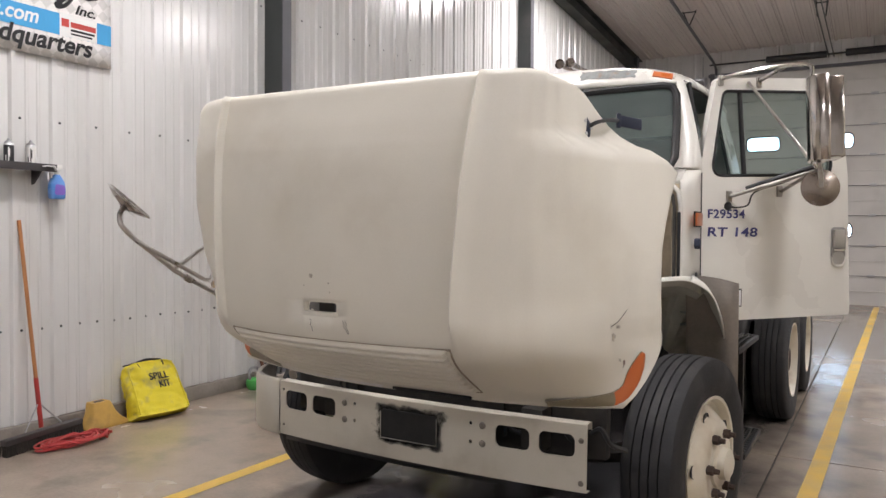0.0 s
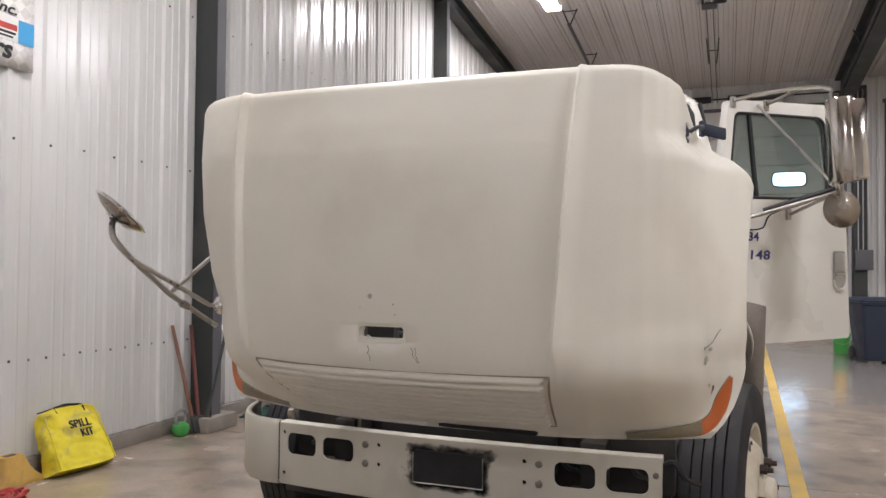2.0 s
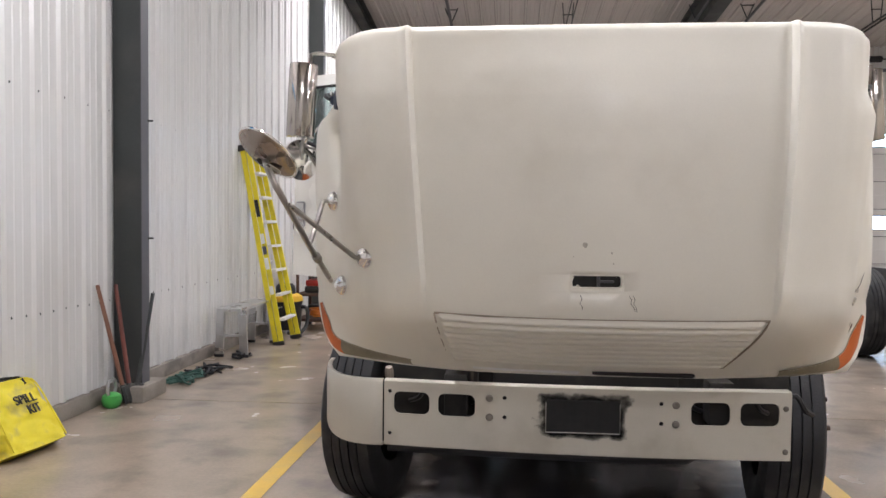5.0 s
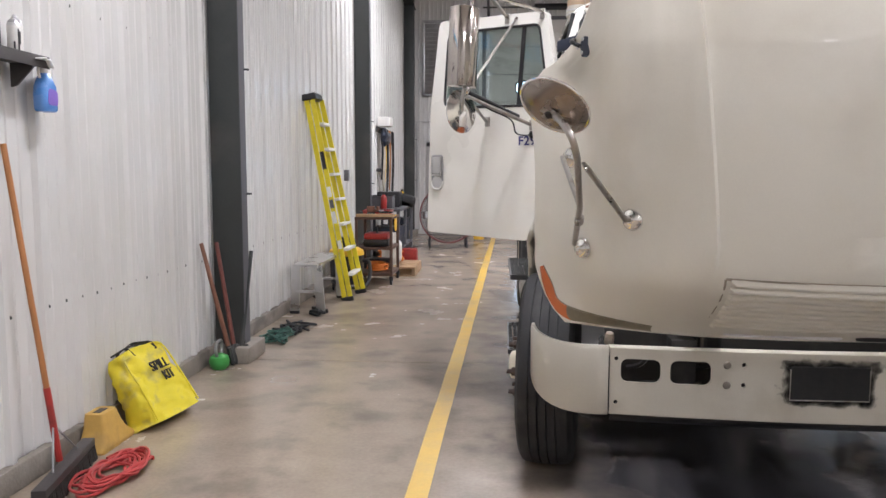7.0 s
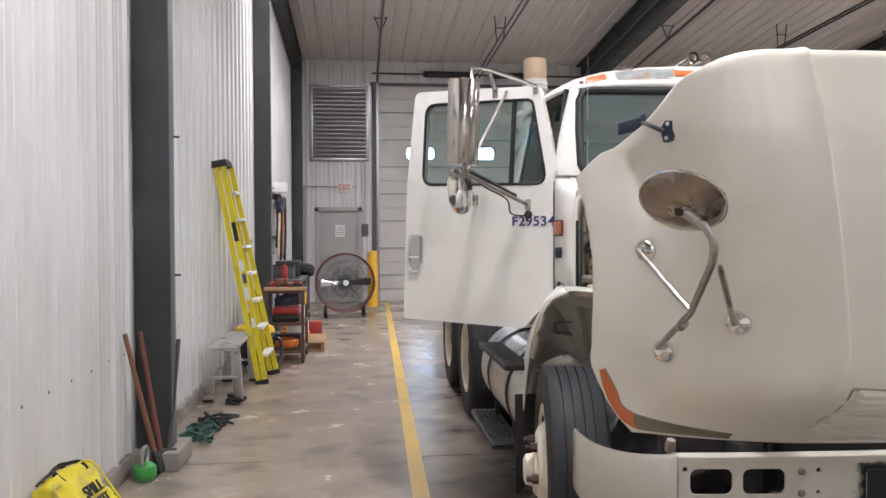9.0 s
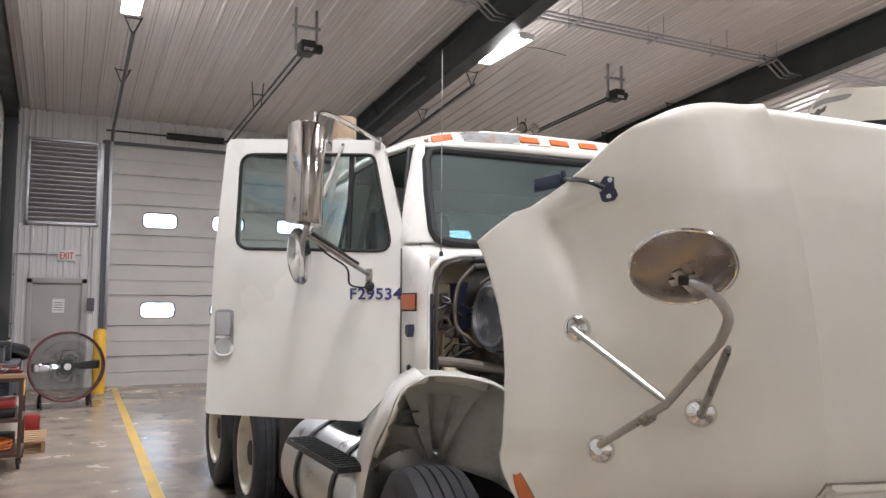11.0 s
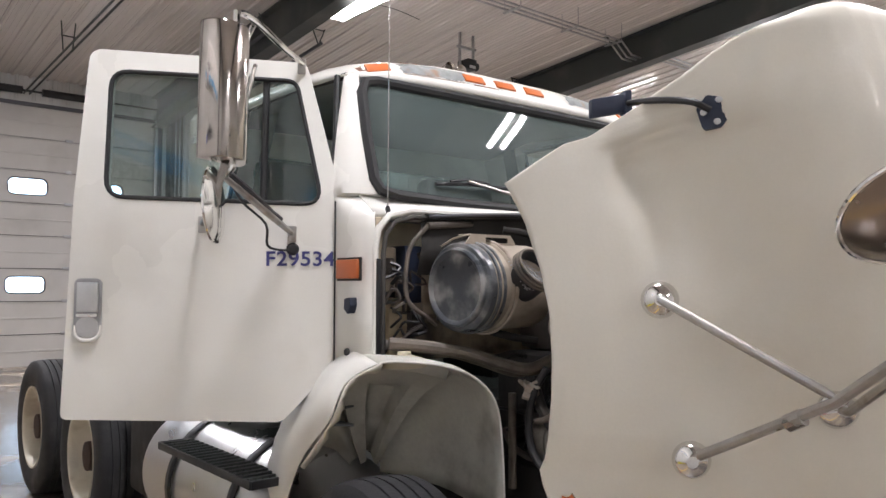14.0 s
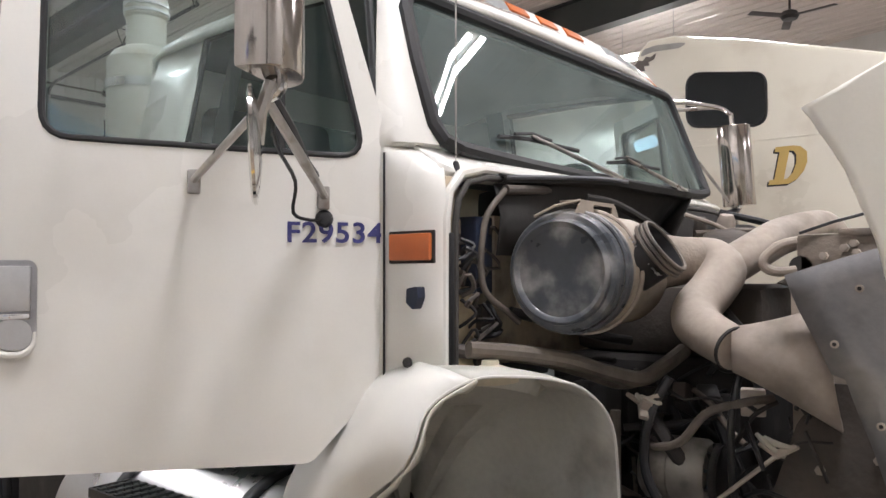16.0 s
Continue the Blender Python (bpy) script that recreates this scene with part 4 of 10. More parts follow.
# the tilted hood stands a little askew: its middle and right side reach further forward
def lean(x):
    f = min(1.0, max(0.0, (x + 2.95) / 0.97))
    return -0.09 * f * f * (3 - 2 * f)


def shoulder(x, y, z):
    """The left front shoulder is fuller than the right one."""
    a = interp(z, [(1.32, 0.0), (1.45, 0.045), (1.67, 0.058), (1.90, 0.04), (2.10, 0.008), (2.15, 0.0)])
    b = interp(x, [(-2.98, 0.0), (-2.92, 0.25), (-2.87, 0.8), (-2.82, 1.0), (-2.76, 0.9), (-2.68, 0.4), (-2.60, 0.0)])
    return -a * b if y > 2.30 else 0.0


stays = {mirror, *mirror.children}
for ob in [hood, *hood.children_recursive]:
    for v in ob.data.vertices:
        x, z = v.co.x + CX, v.co.z
        v.co.y += lean(x) + (0.0 if ob in stays else shoulder(x, v.co.y + 5.0, z))
        v.co.z += 0.28 * lean(x) * min(1.0, max(0.0, (z - 1.3) / 0.85))
        v.co.x -= 0.06 * min(1.0, max(0.0, (x + 1.38) / 0.5)) + 0.038 * min(1.0, max(0.0, (x + 1.16) / 0.16)) * min(1.0, max(0.0, (z - 1.84) / 0.08))

# bumper: bowed plate with four light openings, bolts, a left end cap
BY0 = 2.842


def bump_y(x):
    return BY0 + 0.045 * ((x + 1.75) / 0.85) ** 2


bumper_holes = [rrect(a, b, 0.637, 0.731, 0.028) for a, b in ((-2.747, -2.593), (-2.556, -2.40), (-1.525, -1.369), (-1.329, -1.174))]
bumper_holes += [circle(x, z, 0.009, 10) for x, z in ((-2.277, 0.724), (-2.277, 0.643), (-1.643, 0.721), (-1.643, 0.64), (-2.765, 0.73), (-2.765, 0.55))]
bm = bmesh.new()
plate(bm, round_poly([(-2.79, 0.502), (-1.127, 0.50), (-1.124, 0.776), (-2.79, 0.773)], 0.012, 3), bumper_holes, 0.0, -0.008, along((0, 0, 0), (1, 0, 0), (0, 0, 1)))
for x in np.linspace(-2.79, -1.125, 14)[1:-1]:
    bmesh.ops.bisect_plane(bm, geom=bm.verts[:] + bm.edges[:] + bm.faces[:], plane_co=(float(x), 0, 0), plane_no=(1, 0, 0))
for v in bm.verts:
    v.co.y += bump_y(v.co.x)
BUMPER = mat("bumper_paint", (0.56, 0.53, 0.46), 0.42, var=0.07, scale=3, fine=120, bump=0.03, stain=(0.32, 0.28, 0.21), amount=0.4, sscale=4, coat=0.1)
bumper = part("bumper", bm, BUMPER, truck, "cream painted steel bumper with empty lamp openings", smooth=30)
bm = bmesh.new()
rows = []
for z, d in ((0.768, 0.0), (0.775, 0.006), (0.776, 0.05), (0.774, 0.062), (0.74, 0.066)):
    rows.append([(x, bump_y(x) + d, z + 0.003 * (x + 2.79) / 1.66) for x in np.linspace(-2.79, -1.125, 16)])
sheet(bm, rows)
rows = [[(x, bump_y(x) + d, 0.502 - 0.002 * (x + 2.79) / 1.66 + dz) for x in np.linspace(-2.79, -1.125, 16)] for d, dz in ((0.0, 0.004), (0.004, -0.003), (0.05, -0.004))]
sheet(bm, rows)
part("bumper_flange", bm, BUMPER, bumper)
bm = bmesh.new()
rows = []
for k in range(13):
    a = k / 12
    x = -2.796 - 0.295 * math.sin(a * math.pi / 2) ** 0.9
    yy = bump_y(-2.8) + 0.30 * (1 - math.cos(a * math.pi / 2)) ** 1.25
    zt, zb = 0.776 + 0.030 * a ** 2, 0.50 + 0.085 * a ** 2.5
    rows.append([(x + 0.01 * a, yy + 0.03, zt - 0.004), (x, yy + 0.006, zt), (x, yy, zt - 0.012), (x, yy, (zt + zb) / 2), (x, yy, zb + 0.012), (x, yy + 0.006, zb), (x + 0.01 * a, yy + 0.03, zb + 0.004)])
sheet(bm, rows)
cap = part("bumper_end", bm, BUMPER, bumper, "rounded bumper end cap")
cap.modifiers.new("thick", "SOLIDIFY").thickness = 0.006
BOLTGREY = mat("dull_bolt", (0.20, 0.18, 0.155), 0.5, 0.4, var=0.3, scale=30)
for x, z in ((-2.34, 0.721), (-2.34, 0.641), (-1.585, 0.717), (-1.585, 0.639), (-1.148, 0.71), (-1.148, 0.535)):
    r = 0.75 if x > -1.2 else 1.0
    bm = bmesh.new()
    lathe(bm, [(0, 0.008), (0.011 * r, 0.007), (0.015 * r, 0.003), (0.016 * r, 0)], axis((x, bump_y(x), z), (0, -1, 0)), 12)
    part("bumper_bolt", bm, BOLTGREY, bumper, "dull bolt head")
# black air dam hung under the bumper
bm = bmesh.new()
dam = [(x, bump_y(x) + 0.05) for x in np.linspace(-2.78, -1.53, 12)] + [(-1.49, bump_y(-1.49) + 0.07), (-1.47, bump_y(-1.47) + 0.10)]
sheet(bm, [[(x, y, 0.505) for x, y in dam], [(x, y, 0.462 + 0.03 * max(0.0, (x + 1.56) / 0.09) ** 2) for x, y in dam]])
part("air_dam", bm, BLACK, bumper, "black rubber air dam under the bumper").modifiers.new("thick", "SOLIDIFY").thickness = 0.012
# patch sprayed black over the number plate, with overspray round it
bm = bmesh.new()
prism(bm, rrect(-2.108, -1.808, 0.594, 0.727, 0.012), 0.0, 0.006, along((0, BY0 - 0.003, 0), (1, 0, 0), (0, 0, 1)))
npl = part("number_plate", bm, PLATEBLACK, bumper, "plate sprayed over in matt black")
bm = bmesh.new()
tube(bm, [(-2.108, BY0 - 0.009, 0.717), (-2.108, BY0 - 0.009, 0.595), (-1.809, BY0 - 0.009, 0.595), (-1.809, BY0 - 0.009, 0.717)], 0.0025, 6)
part("plate_rim", bm, DULLCHROME, npl, "bare metal rim")
OVER = bpy.data.materials.new("overspray")
OVER.use_nodes = True
nt = OVER.node_tree
pb = nt.nodes["Principled BSDF"]
pb.inputs["Base Color"].default_value, pb.inputs["Roughness"].default_value = (0.012, 0.012, 0.012, 1), 0.85
geo, no = nt.nodes.new("ShaderNodeNewGeometry"), nt.nodes.new("ShaderNodeTexNoise")
sub, ab, ml = (nt.nodes.new("ShaderNodeVectorMath") for _ in range(3))
sub.operation, ab.operation = "SUBTRACT", "ABSOLUTE"
sub.inputs[1].default_value = (-1.958, BY0, 0.661)
ml.operation = "MULTIPLY"
ml.inputs[1].default_value = (6.5, 0, 13.2)
nt.links.new(geo.outputs["Position"], sub.inputs[0])
nt.links.new(sub.outputs[0], ml.inputs[0])
nt.links.new(ml.outputs[0], ab.inputs[0])
sp, mxm = nt.nodes.new("ShaderNodeSeparateXYZ"), nt.nodes.new("ShaderNodeMath")
mxm.operation = "MAXIMUM"
nt.links.new(ab.outputs[0], sp.inputs[0])
nt.links.new(sp.outputs[0], mxm.inputs[0])
nt.links.new(sp.outputs[2], mxm.inputs[1])
no.inputs["Scale"].default_value, no.inputs["Detail"].default_value = 22, 5
nt.links.new(geo.outputs["Position"], no.inputs["Vector"])
ad, rg = nt.nodes.new("ShaderNodeMath"), nt.nodes.new("ShaderNodeMapRange")
ad.operation = "MULTIPLY_ADD"
ad.inputs[1].default_value = -0.75
nt.links.new(no.outputs["Fac"], ad.inputs[0])
nt.links.new(mxm.outputs[0], ad.inputs[2])
rg.inputs[1].default_value, rg.inputs[2].default_value, rg.inputs[3].default_value, rg.inputs[4].default_value = 0.48, 0.85, 0.95, 0.0
nt.links.new(ad.outputs[0], rg.inputs[0])
nt.links.new(rg.outputs[0], pb.inputs["Alpha"])
bm = bmesh.new()
prism(bm, rrect(-2.20, -1.66, 0.525, 0.765, 0.02), 0.0, 0.0005, along((0, BY0 - 0.0015, 0), (1, 0, 0), (0, 0, 1)))
part("overspray", bm, OVER, bumper, "soft black overspray on the paint", smooth=0)

# wheels
NUT = mat("rusty_hub", (0.055, 0.035, 0.028), 0.8, var=0.4, scale=25)


def tyre(bm, r, w, m, rin=0.29):
    h = w / 2
    prof = [(rin, -h + 0.03), (rin + 0.03, -h + 0.012), (r * 0.80, -h), (r * 0.93, -h + 0.008), (r * 0.975, -h + 0.022)]
    nb = 5
    for k in range(nb):
        a = -h + 0.03 + (w - 0.06) * k / nb
        b = -h + 0.03 + (w - 0.06) * (k + 1) / nb
        cr = lambda x: r - 0.012 * (x / h) ** 2
        prof += [(cr(a), a + 0.004), (cr(b), b - 0.004)]
        if k < nb - 1:
            prof += [(r - 0.014, b - 0.003), (r - 0.014, b + 0.003)]
    prof += [(r * 0.975, h - 0.022), (r * 0.93, h - 0.008), (r * 0.80, h), (rin + 0.03, h - 0.012), (rin, h - 0.03)]
    lathe(bm, prof, m, 56)


def wheel(x, y, s, r=0.485, w=0.27, front=True, inner=None):
    m = axis((x, y, r - 0.004), (s, 0, 0))
    h = w / 2
    if front:
        prof = [(0.30, h - 0.03), (0.305, h - 0.012), (0.29, h - 0.014), (0.275, h - 0.05), (0.255, h - 0.06), (0.20, h + 0.005), (0.17, h + 0.018), (0.15, h + 0.02), (0.0, h + 0.02)]
    else:
        prof = [(0.30, h - 0.03), (0.305, h - 0.010), (0.292, h - 0.012), (0.275, h - 0.05), (0.262, -0.02), (0.23, -0.06), (0.15, -0.075), (0.0, -0.075)]
    bm = bmesh.new()
    lathe(bm, prof, m, 40)
    wh = part("wheel", bm, CREAM, truck, "cream painted steel disc wheel with rust marks")
    bm = bmesh.new()
    tyre(bm, r, w, m)
    part("tyre", bm, RUBBER, wh, "worn black truck tyre")
    bm = bmesh.new()
    hz = h + 0.018 if front else -0.08
    lathe(bm, [(0.115, hz), (0.11, hz + 0.015), (0.075, hz + 0.02), (0.07, hz + 0.05), (0.05, hz + 0.06), (0, hz + 0.06)] if front else [(0.14, hz), (0.13, hz + 0.04), (0.1, hz + 0.06), (0.09, hz + 0.17), (0, hz + 0.18)], m, 24)
    part("hub", bm, CREAM if front else NUT, wh, "cream hub with rust stains" if front else "dark greasy hub")
    for k in range(10 if not front else 6):
        a = 2 * math.pi * k / (10 if not front else 6)
        bm = bmesh.new()
        mm = m @ Matrix.Translation((0.142 * math.cos(a), 0.142 * math.sin(a), hz))
        lathe(bm, [(0.022, 0), (0.022, 0.03), (0.013, 0.032), (0.012, 0.055), (0, 0.056)], mm, 6)
        part("lug_nut", bm, NUT, wh)
    if front:
        for k in range(5):
            a = 2 * math.pi * (k + 0.5) / 5
            bm = bmesh.new()
            lathe(bm, [(0.03, 0.0), (0.028, -0.006), (0, -0.006)], m @ Matrix.Translation((0.222 * math.cos(a), 0.222 * math.sin(a), h - 0.015)) @ pose(0, 0, 0, 0, 0, 0), 14)
            part("hand_hole", bm, BLACK, wh, "dark hand hole")
    return wh


FWY, TW = 3.73, 1.03
for s in (-1, 1):
    fw = wheel(CX + s * TW, FWY, s)
    turn = Matrix.Translation((CX + s * TW, FWY, 0)) @ pose(0, 0, 0, 0, 0, -9) @ Matrix.Translation((-CX - s * TW, -FWY, 0))
    for ob in [fw, *fw.children_recursive]:
        off = Matrix.Translation(place_of(ob))
        ob.data.transform(off.inverted() @ turn @ off)
for yy in (6.92, 8.24):
    for s in (-1, 1):
        wheel(CX + s * 1.015, yy, s, 0.50, 0.27, False)
        bm = bmesh.new()
        tyre(bm, 0.50, 0.27, axis((CX + s * 0.70, yy, 0.496), (s, 0, 0)))
        part("inner_tyre", bm, RUBBER, truck, "worn inner dual tyre")

# frame, axles
for s in (-1, 1):
    x = CX + s * 0.43
    bm = bmesh.new()
    box(bm, x - 0.04, x + 0.04, 3.05, 9.6, 0.66, 0.93, 0.008)
    part("frame_rail", bm, DARKENG, truck, "dark greasy steel frame rail")
    for k in range(3):
        bm = bmesh.new()
        tube(bm, [(x, FWY - 0.65, 0.62 - 0.02 * k), (x, FWY, 0.50 - 0.02 * k), (x, FWY + 0.7, 0.62 - 0.02 * k)], 0.018, 6, curve=6)
        part("leaf_spring", bm, DARKENG, truck)
for y0, y1, z0, z1 in ((3.02, 3.10, 0.64, 0.86), (6.0, 6.1, 0.7, 0.9), (9.5, 9.6, 0.66, 0.93)):
    bm = bmesh.new()
    box(bm, CX - 0.39, CX + 0.39, y0, y1, z0, z1, 0.01)
    part("crossmember", bm, DARKENG, truck)
bm = bmesh.new()
tube(bm, [(CX - 0.9, FWY, 0.48), (CX - 0.45, FWY, 0.40), (CX + 0.45, FWY, 0.40), (CX + 0.9, FWY, 0.48)], 0.05, 10)
part("front_axle", bm, DARKENG, truck, "dirty front axle beam")
for yy in (6.92, 8.24):
    bm = bmesh.new()
    tube(bm, [(CX - 0.95, yy, 0.5), (CX + 0.95, yy, 0.5)], 0.07, 12)
    ax = part("drive_axle", bm, DARKENG, truck, "dirty drive axle under the frame")
    bm = bmesh.new()
    lathe(bm, [(0, -0.2), (0.16, -0.16), (0.22, 0), (0.16, 0.16), (0, 0.2)], axis((CX, yy, 0.52), (0, 1, 0)), 20)
    part("differential", bm, DARKENG, ax)
bm = bmesh.new()
box(bm, CX - 0.2, CX + 0.2, 4.0, 5.2, 0.55, 0.92, 0.06)
part("gearbox", bm, DARKENG, truck, "dark greasy gearbox under the cab")
bm = bmesh.new()
box(bm, CX - 0.55, CX + 0.55, 6.6, 8.6, 0.95, 1.0, 0.02)
deck = part("frame_deck", bm, DARKENG, truck, "dark plate over the frame")
bm = bmesh.new()
prism(bm, round_poly([(-0.45, -0.4), (0.45, -0.4), (0.45, 0.1), (0.12, 0.45), (0.12, 0.0), (-0.12, 0.0), (-0.12, 0.45), (-0.45, 0.1)], 0.05), 1.02, 1.08, Matrix.Translation((CX, 7.6, 0)))
part("fifth_wheel", bm, DARKENG, deck, "greasy black coupling plate on the frame")

# ---- cab ----
def cabpart(name, pts_rows, material, label="", thick=0.02, close=False, parent=None, off=0.0):
    bm = bmesh.new()
    sheet(bm, pts_rows, close)
    o = part(name, bm, material, parent or truck, label)
    if thick:
        mod = o.modifiers.new("thick", "SOLIDIFY")
        mod.thickness, mod.offset = thick, off
    return o


# roof
def roof_section(y, ztop, w, zside):
    out = []
    for a in (-1, -0.985, -0.95, -0.88, -0.75, -0.5, -0.25, 0, 0.25, 0.5, 0.75, 0.88, 0.95, 0.985, 1):
        e = abs(a)
        f = (1 - e ** 3.2) ** 0.55 if e < 1 else 0.0
        out.append((CX + a * w, y + 0.05 * e ** 4 * (1 if y < 4.5 else 0), zside + (ztop - zside) * f))
    return out


cab_roof = cabpart("roof", [roof_section(4.165, 2.365, 0.885, 2.350), roof_section(4.178, 2.40, 0.885, 2.352), roof_section(4.205, 2.445, 0.885, 2.354), roof_section(4.25, 2.478, 0.888, 2.356), roof_section(4.34, 2.502, 0.895, 2.36), roof_section(4.5, 2.522, 0.90, 2.365), roof_section(4.85, 2.54, 0.905, 2.37), roof_section(5.2, 2.53, 0.90, 2.365), roof_section(5.33, 2.50, 0.895, 2.36), roof_section(5.385, 2.44, 0.89, 2.35), roof_section(5.40, 2.36, 0.885, 2.34)], DOORWHITE, "white cab roof with worn front edge")
# worn paint patches along the visor
PATCH = mat("worn_visor", (0.25, 0.26, 0.255), 0.7, var=0.3, scale=25, stain=(0.30, 0.17, 0.10), amount=0.8, sscale=14)
RUSTPATCH = mat("rust_patch", (0.20, 0.10, 0.065), 0.85, var=0.35, scale=30, stain=(0.42, 0.36, 0.30), amount=0.7, sscale=25)
VISOR = ((4.178, 2.40, 0.885, 2.352), (4.205, 2.445, 0.885, 2.354), (4.25, 2.478, 0.888, 2.356), (4.34, 2.502, 0.895, 2.36))


def visor_at(r, u, lift):
    """A point over the roof's front edge: r runs from the screen (0) up and back."""
    i = min(int(r), 2)
    y, zt, w, zs = (p + (q - p) * (r - i) for p, q in zip(VISOR[i], VISOR[i + 1]))
    e = min(abs(u) / w, 1.0)
    return Vector((CX + u, y + 0.05 * e ** 4 - 0.6 * lift, zs + (zt - zs) * (1 - e ** 3.2) ** 0.55 + 0.8 * lift))


rng = random.Random(11)
for u0, u1, r0, r1, mm in ((-0.645, -0.30, 0.05, 1.75, PATCH), (0.30, 0.62, 0.05, 1.75, PATCH), (-0.10, -0.085, 0.3, 1.2, PATCH), (-0.835, -0.800, -0.02, 1.2, RUSTPATCH), (0.80, 0.83, 0.0, 1.2, RUSTPATCH), (-0.62, -0.53, 1.75, 2.15, RUSTPATCH), (-0.29, -0.15, 0.0, 0.2, RUSTPATCH), (-0.64, -0.34, 0.0, 0.07, RUSTPATCH)):
    bm = bmesh.new()
    n = 16
    lo = [r0 + (r1 - r0) * 0.12 * rng.random() for k in range(n + 1)]
    hi = [r1 - (r1 - r0) * 0.16 * rng.random() for k in range(n + 1)]
    sheet(bm, [[visor_at(lo[k] + (hi[k] - lo[k]) * j / 5, u0 + (u1 - u0) * (k / n + 0.02 * math.sin(j * 2.3) * (k in (0, n))), 0.0118) for k in range(n + 1)] for j in range(6)])
    part("worn_patch", bm, mm, cab_roof, "grey and rusty worn paint patch", smooth=60)
for u in (-0.745, -0.275, -0.097, 0.080, 0.765):
    bm = bmesh.new()
    yy = 4.205 + 0.05 * abs(u / 0.885) ** 4
    m = along((CX + u, yy - 0.006, 2.434 - 0.026 * (u / 0.72) ** 4), (1, 0, -0.20 * (u / 0.72) ** 3), (0, 0.62, 0.78))
    box(bm, -0.056, 0.056, -0.022, 0.022, 0.0, 0.016, 0.005, m)
    lm = part("marker_light", bm, AMBER, cab_roof, "amber roof marker lamp")
    bm = bmesh.new()
    plate(bm, rrect(-0.07, 0.07, -0.03, 0.03, 0.006), [rrect(-0.056, 0.056, -0.022, 0.022, 0.005)], -0.004, 0.008, m)
    part("lamp_bezel", bm, DOORWHITE, lm)

# windscreen with its rubber seal
def ws(u, f, off=0.0):
    hw = 0.90 + (0.865 - 0.90) * f
    a = u * hw
    bow = 0.02 * max(0.0, (abs(u) - 0.97) / 0.03) ** 2
    return Vector((CX + a, 4.010 + 0.165 * f + bow - 0.936 * off, 1.875 + 0.475 * f + 0.02 * abs(u) ** 3 * (1 - f) + 0.349 * off))


bm = bmesh.new()
sheet(bm, [[ws(-0.985 + 1.97 * i / 24, 0.02 + 0.95 * j / 6) for i in range(25)] for j in range(7)])
screen = part("windscreen", bm, WSGLASS, truck, "tinted windscreen with a faint pale film", smooth=60)
ring = [ws(u, f) for u, f in [(-0.90, 0.0)] + [(-0.8 + 1.6 * k / 16, 0.0) for k in range(17)] + [(0.90, 0.0), (0.965, 0.02), (0.985, 0.10), (0.99, 0.5), (0.985, 0.86), (0.96, 0.96), (0.90, 0.985)] + [(0.8 - 1.6 * k / 16, 0.985) for k in range(17)] + [(-0.90, 0.985), (-0.96, 0.96), (-0.985, 0.86), (-0.99, 0.5), (-0.985, 0.10), (-0.965, 0.02)]]
bm = bmesh.new()
tube(bm, ring + [ring[0]], 0.021, 8, caps=False)
part("windscreen_seal", bm, SEAL, screen, "black rubber windscreen seal")

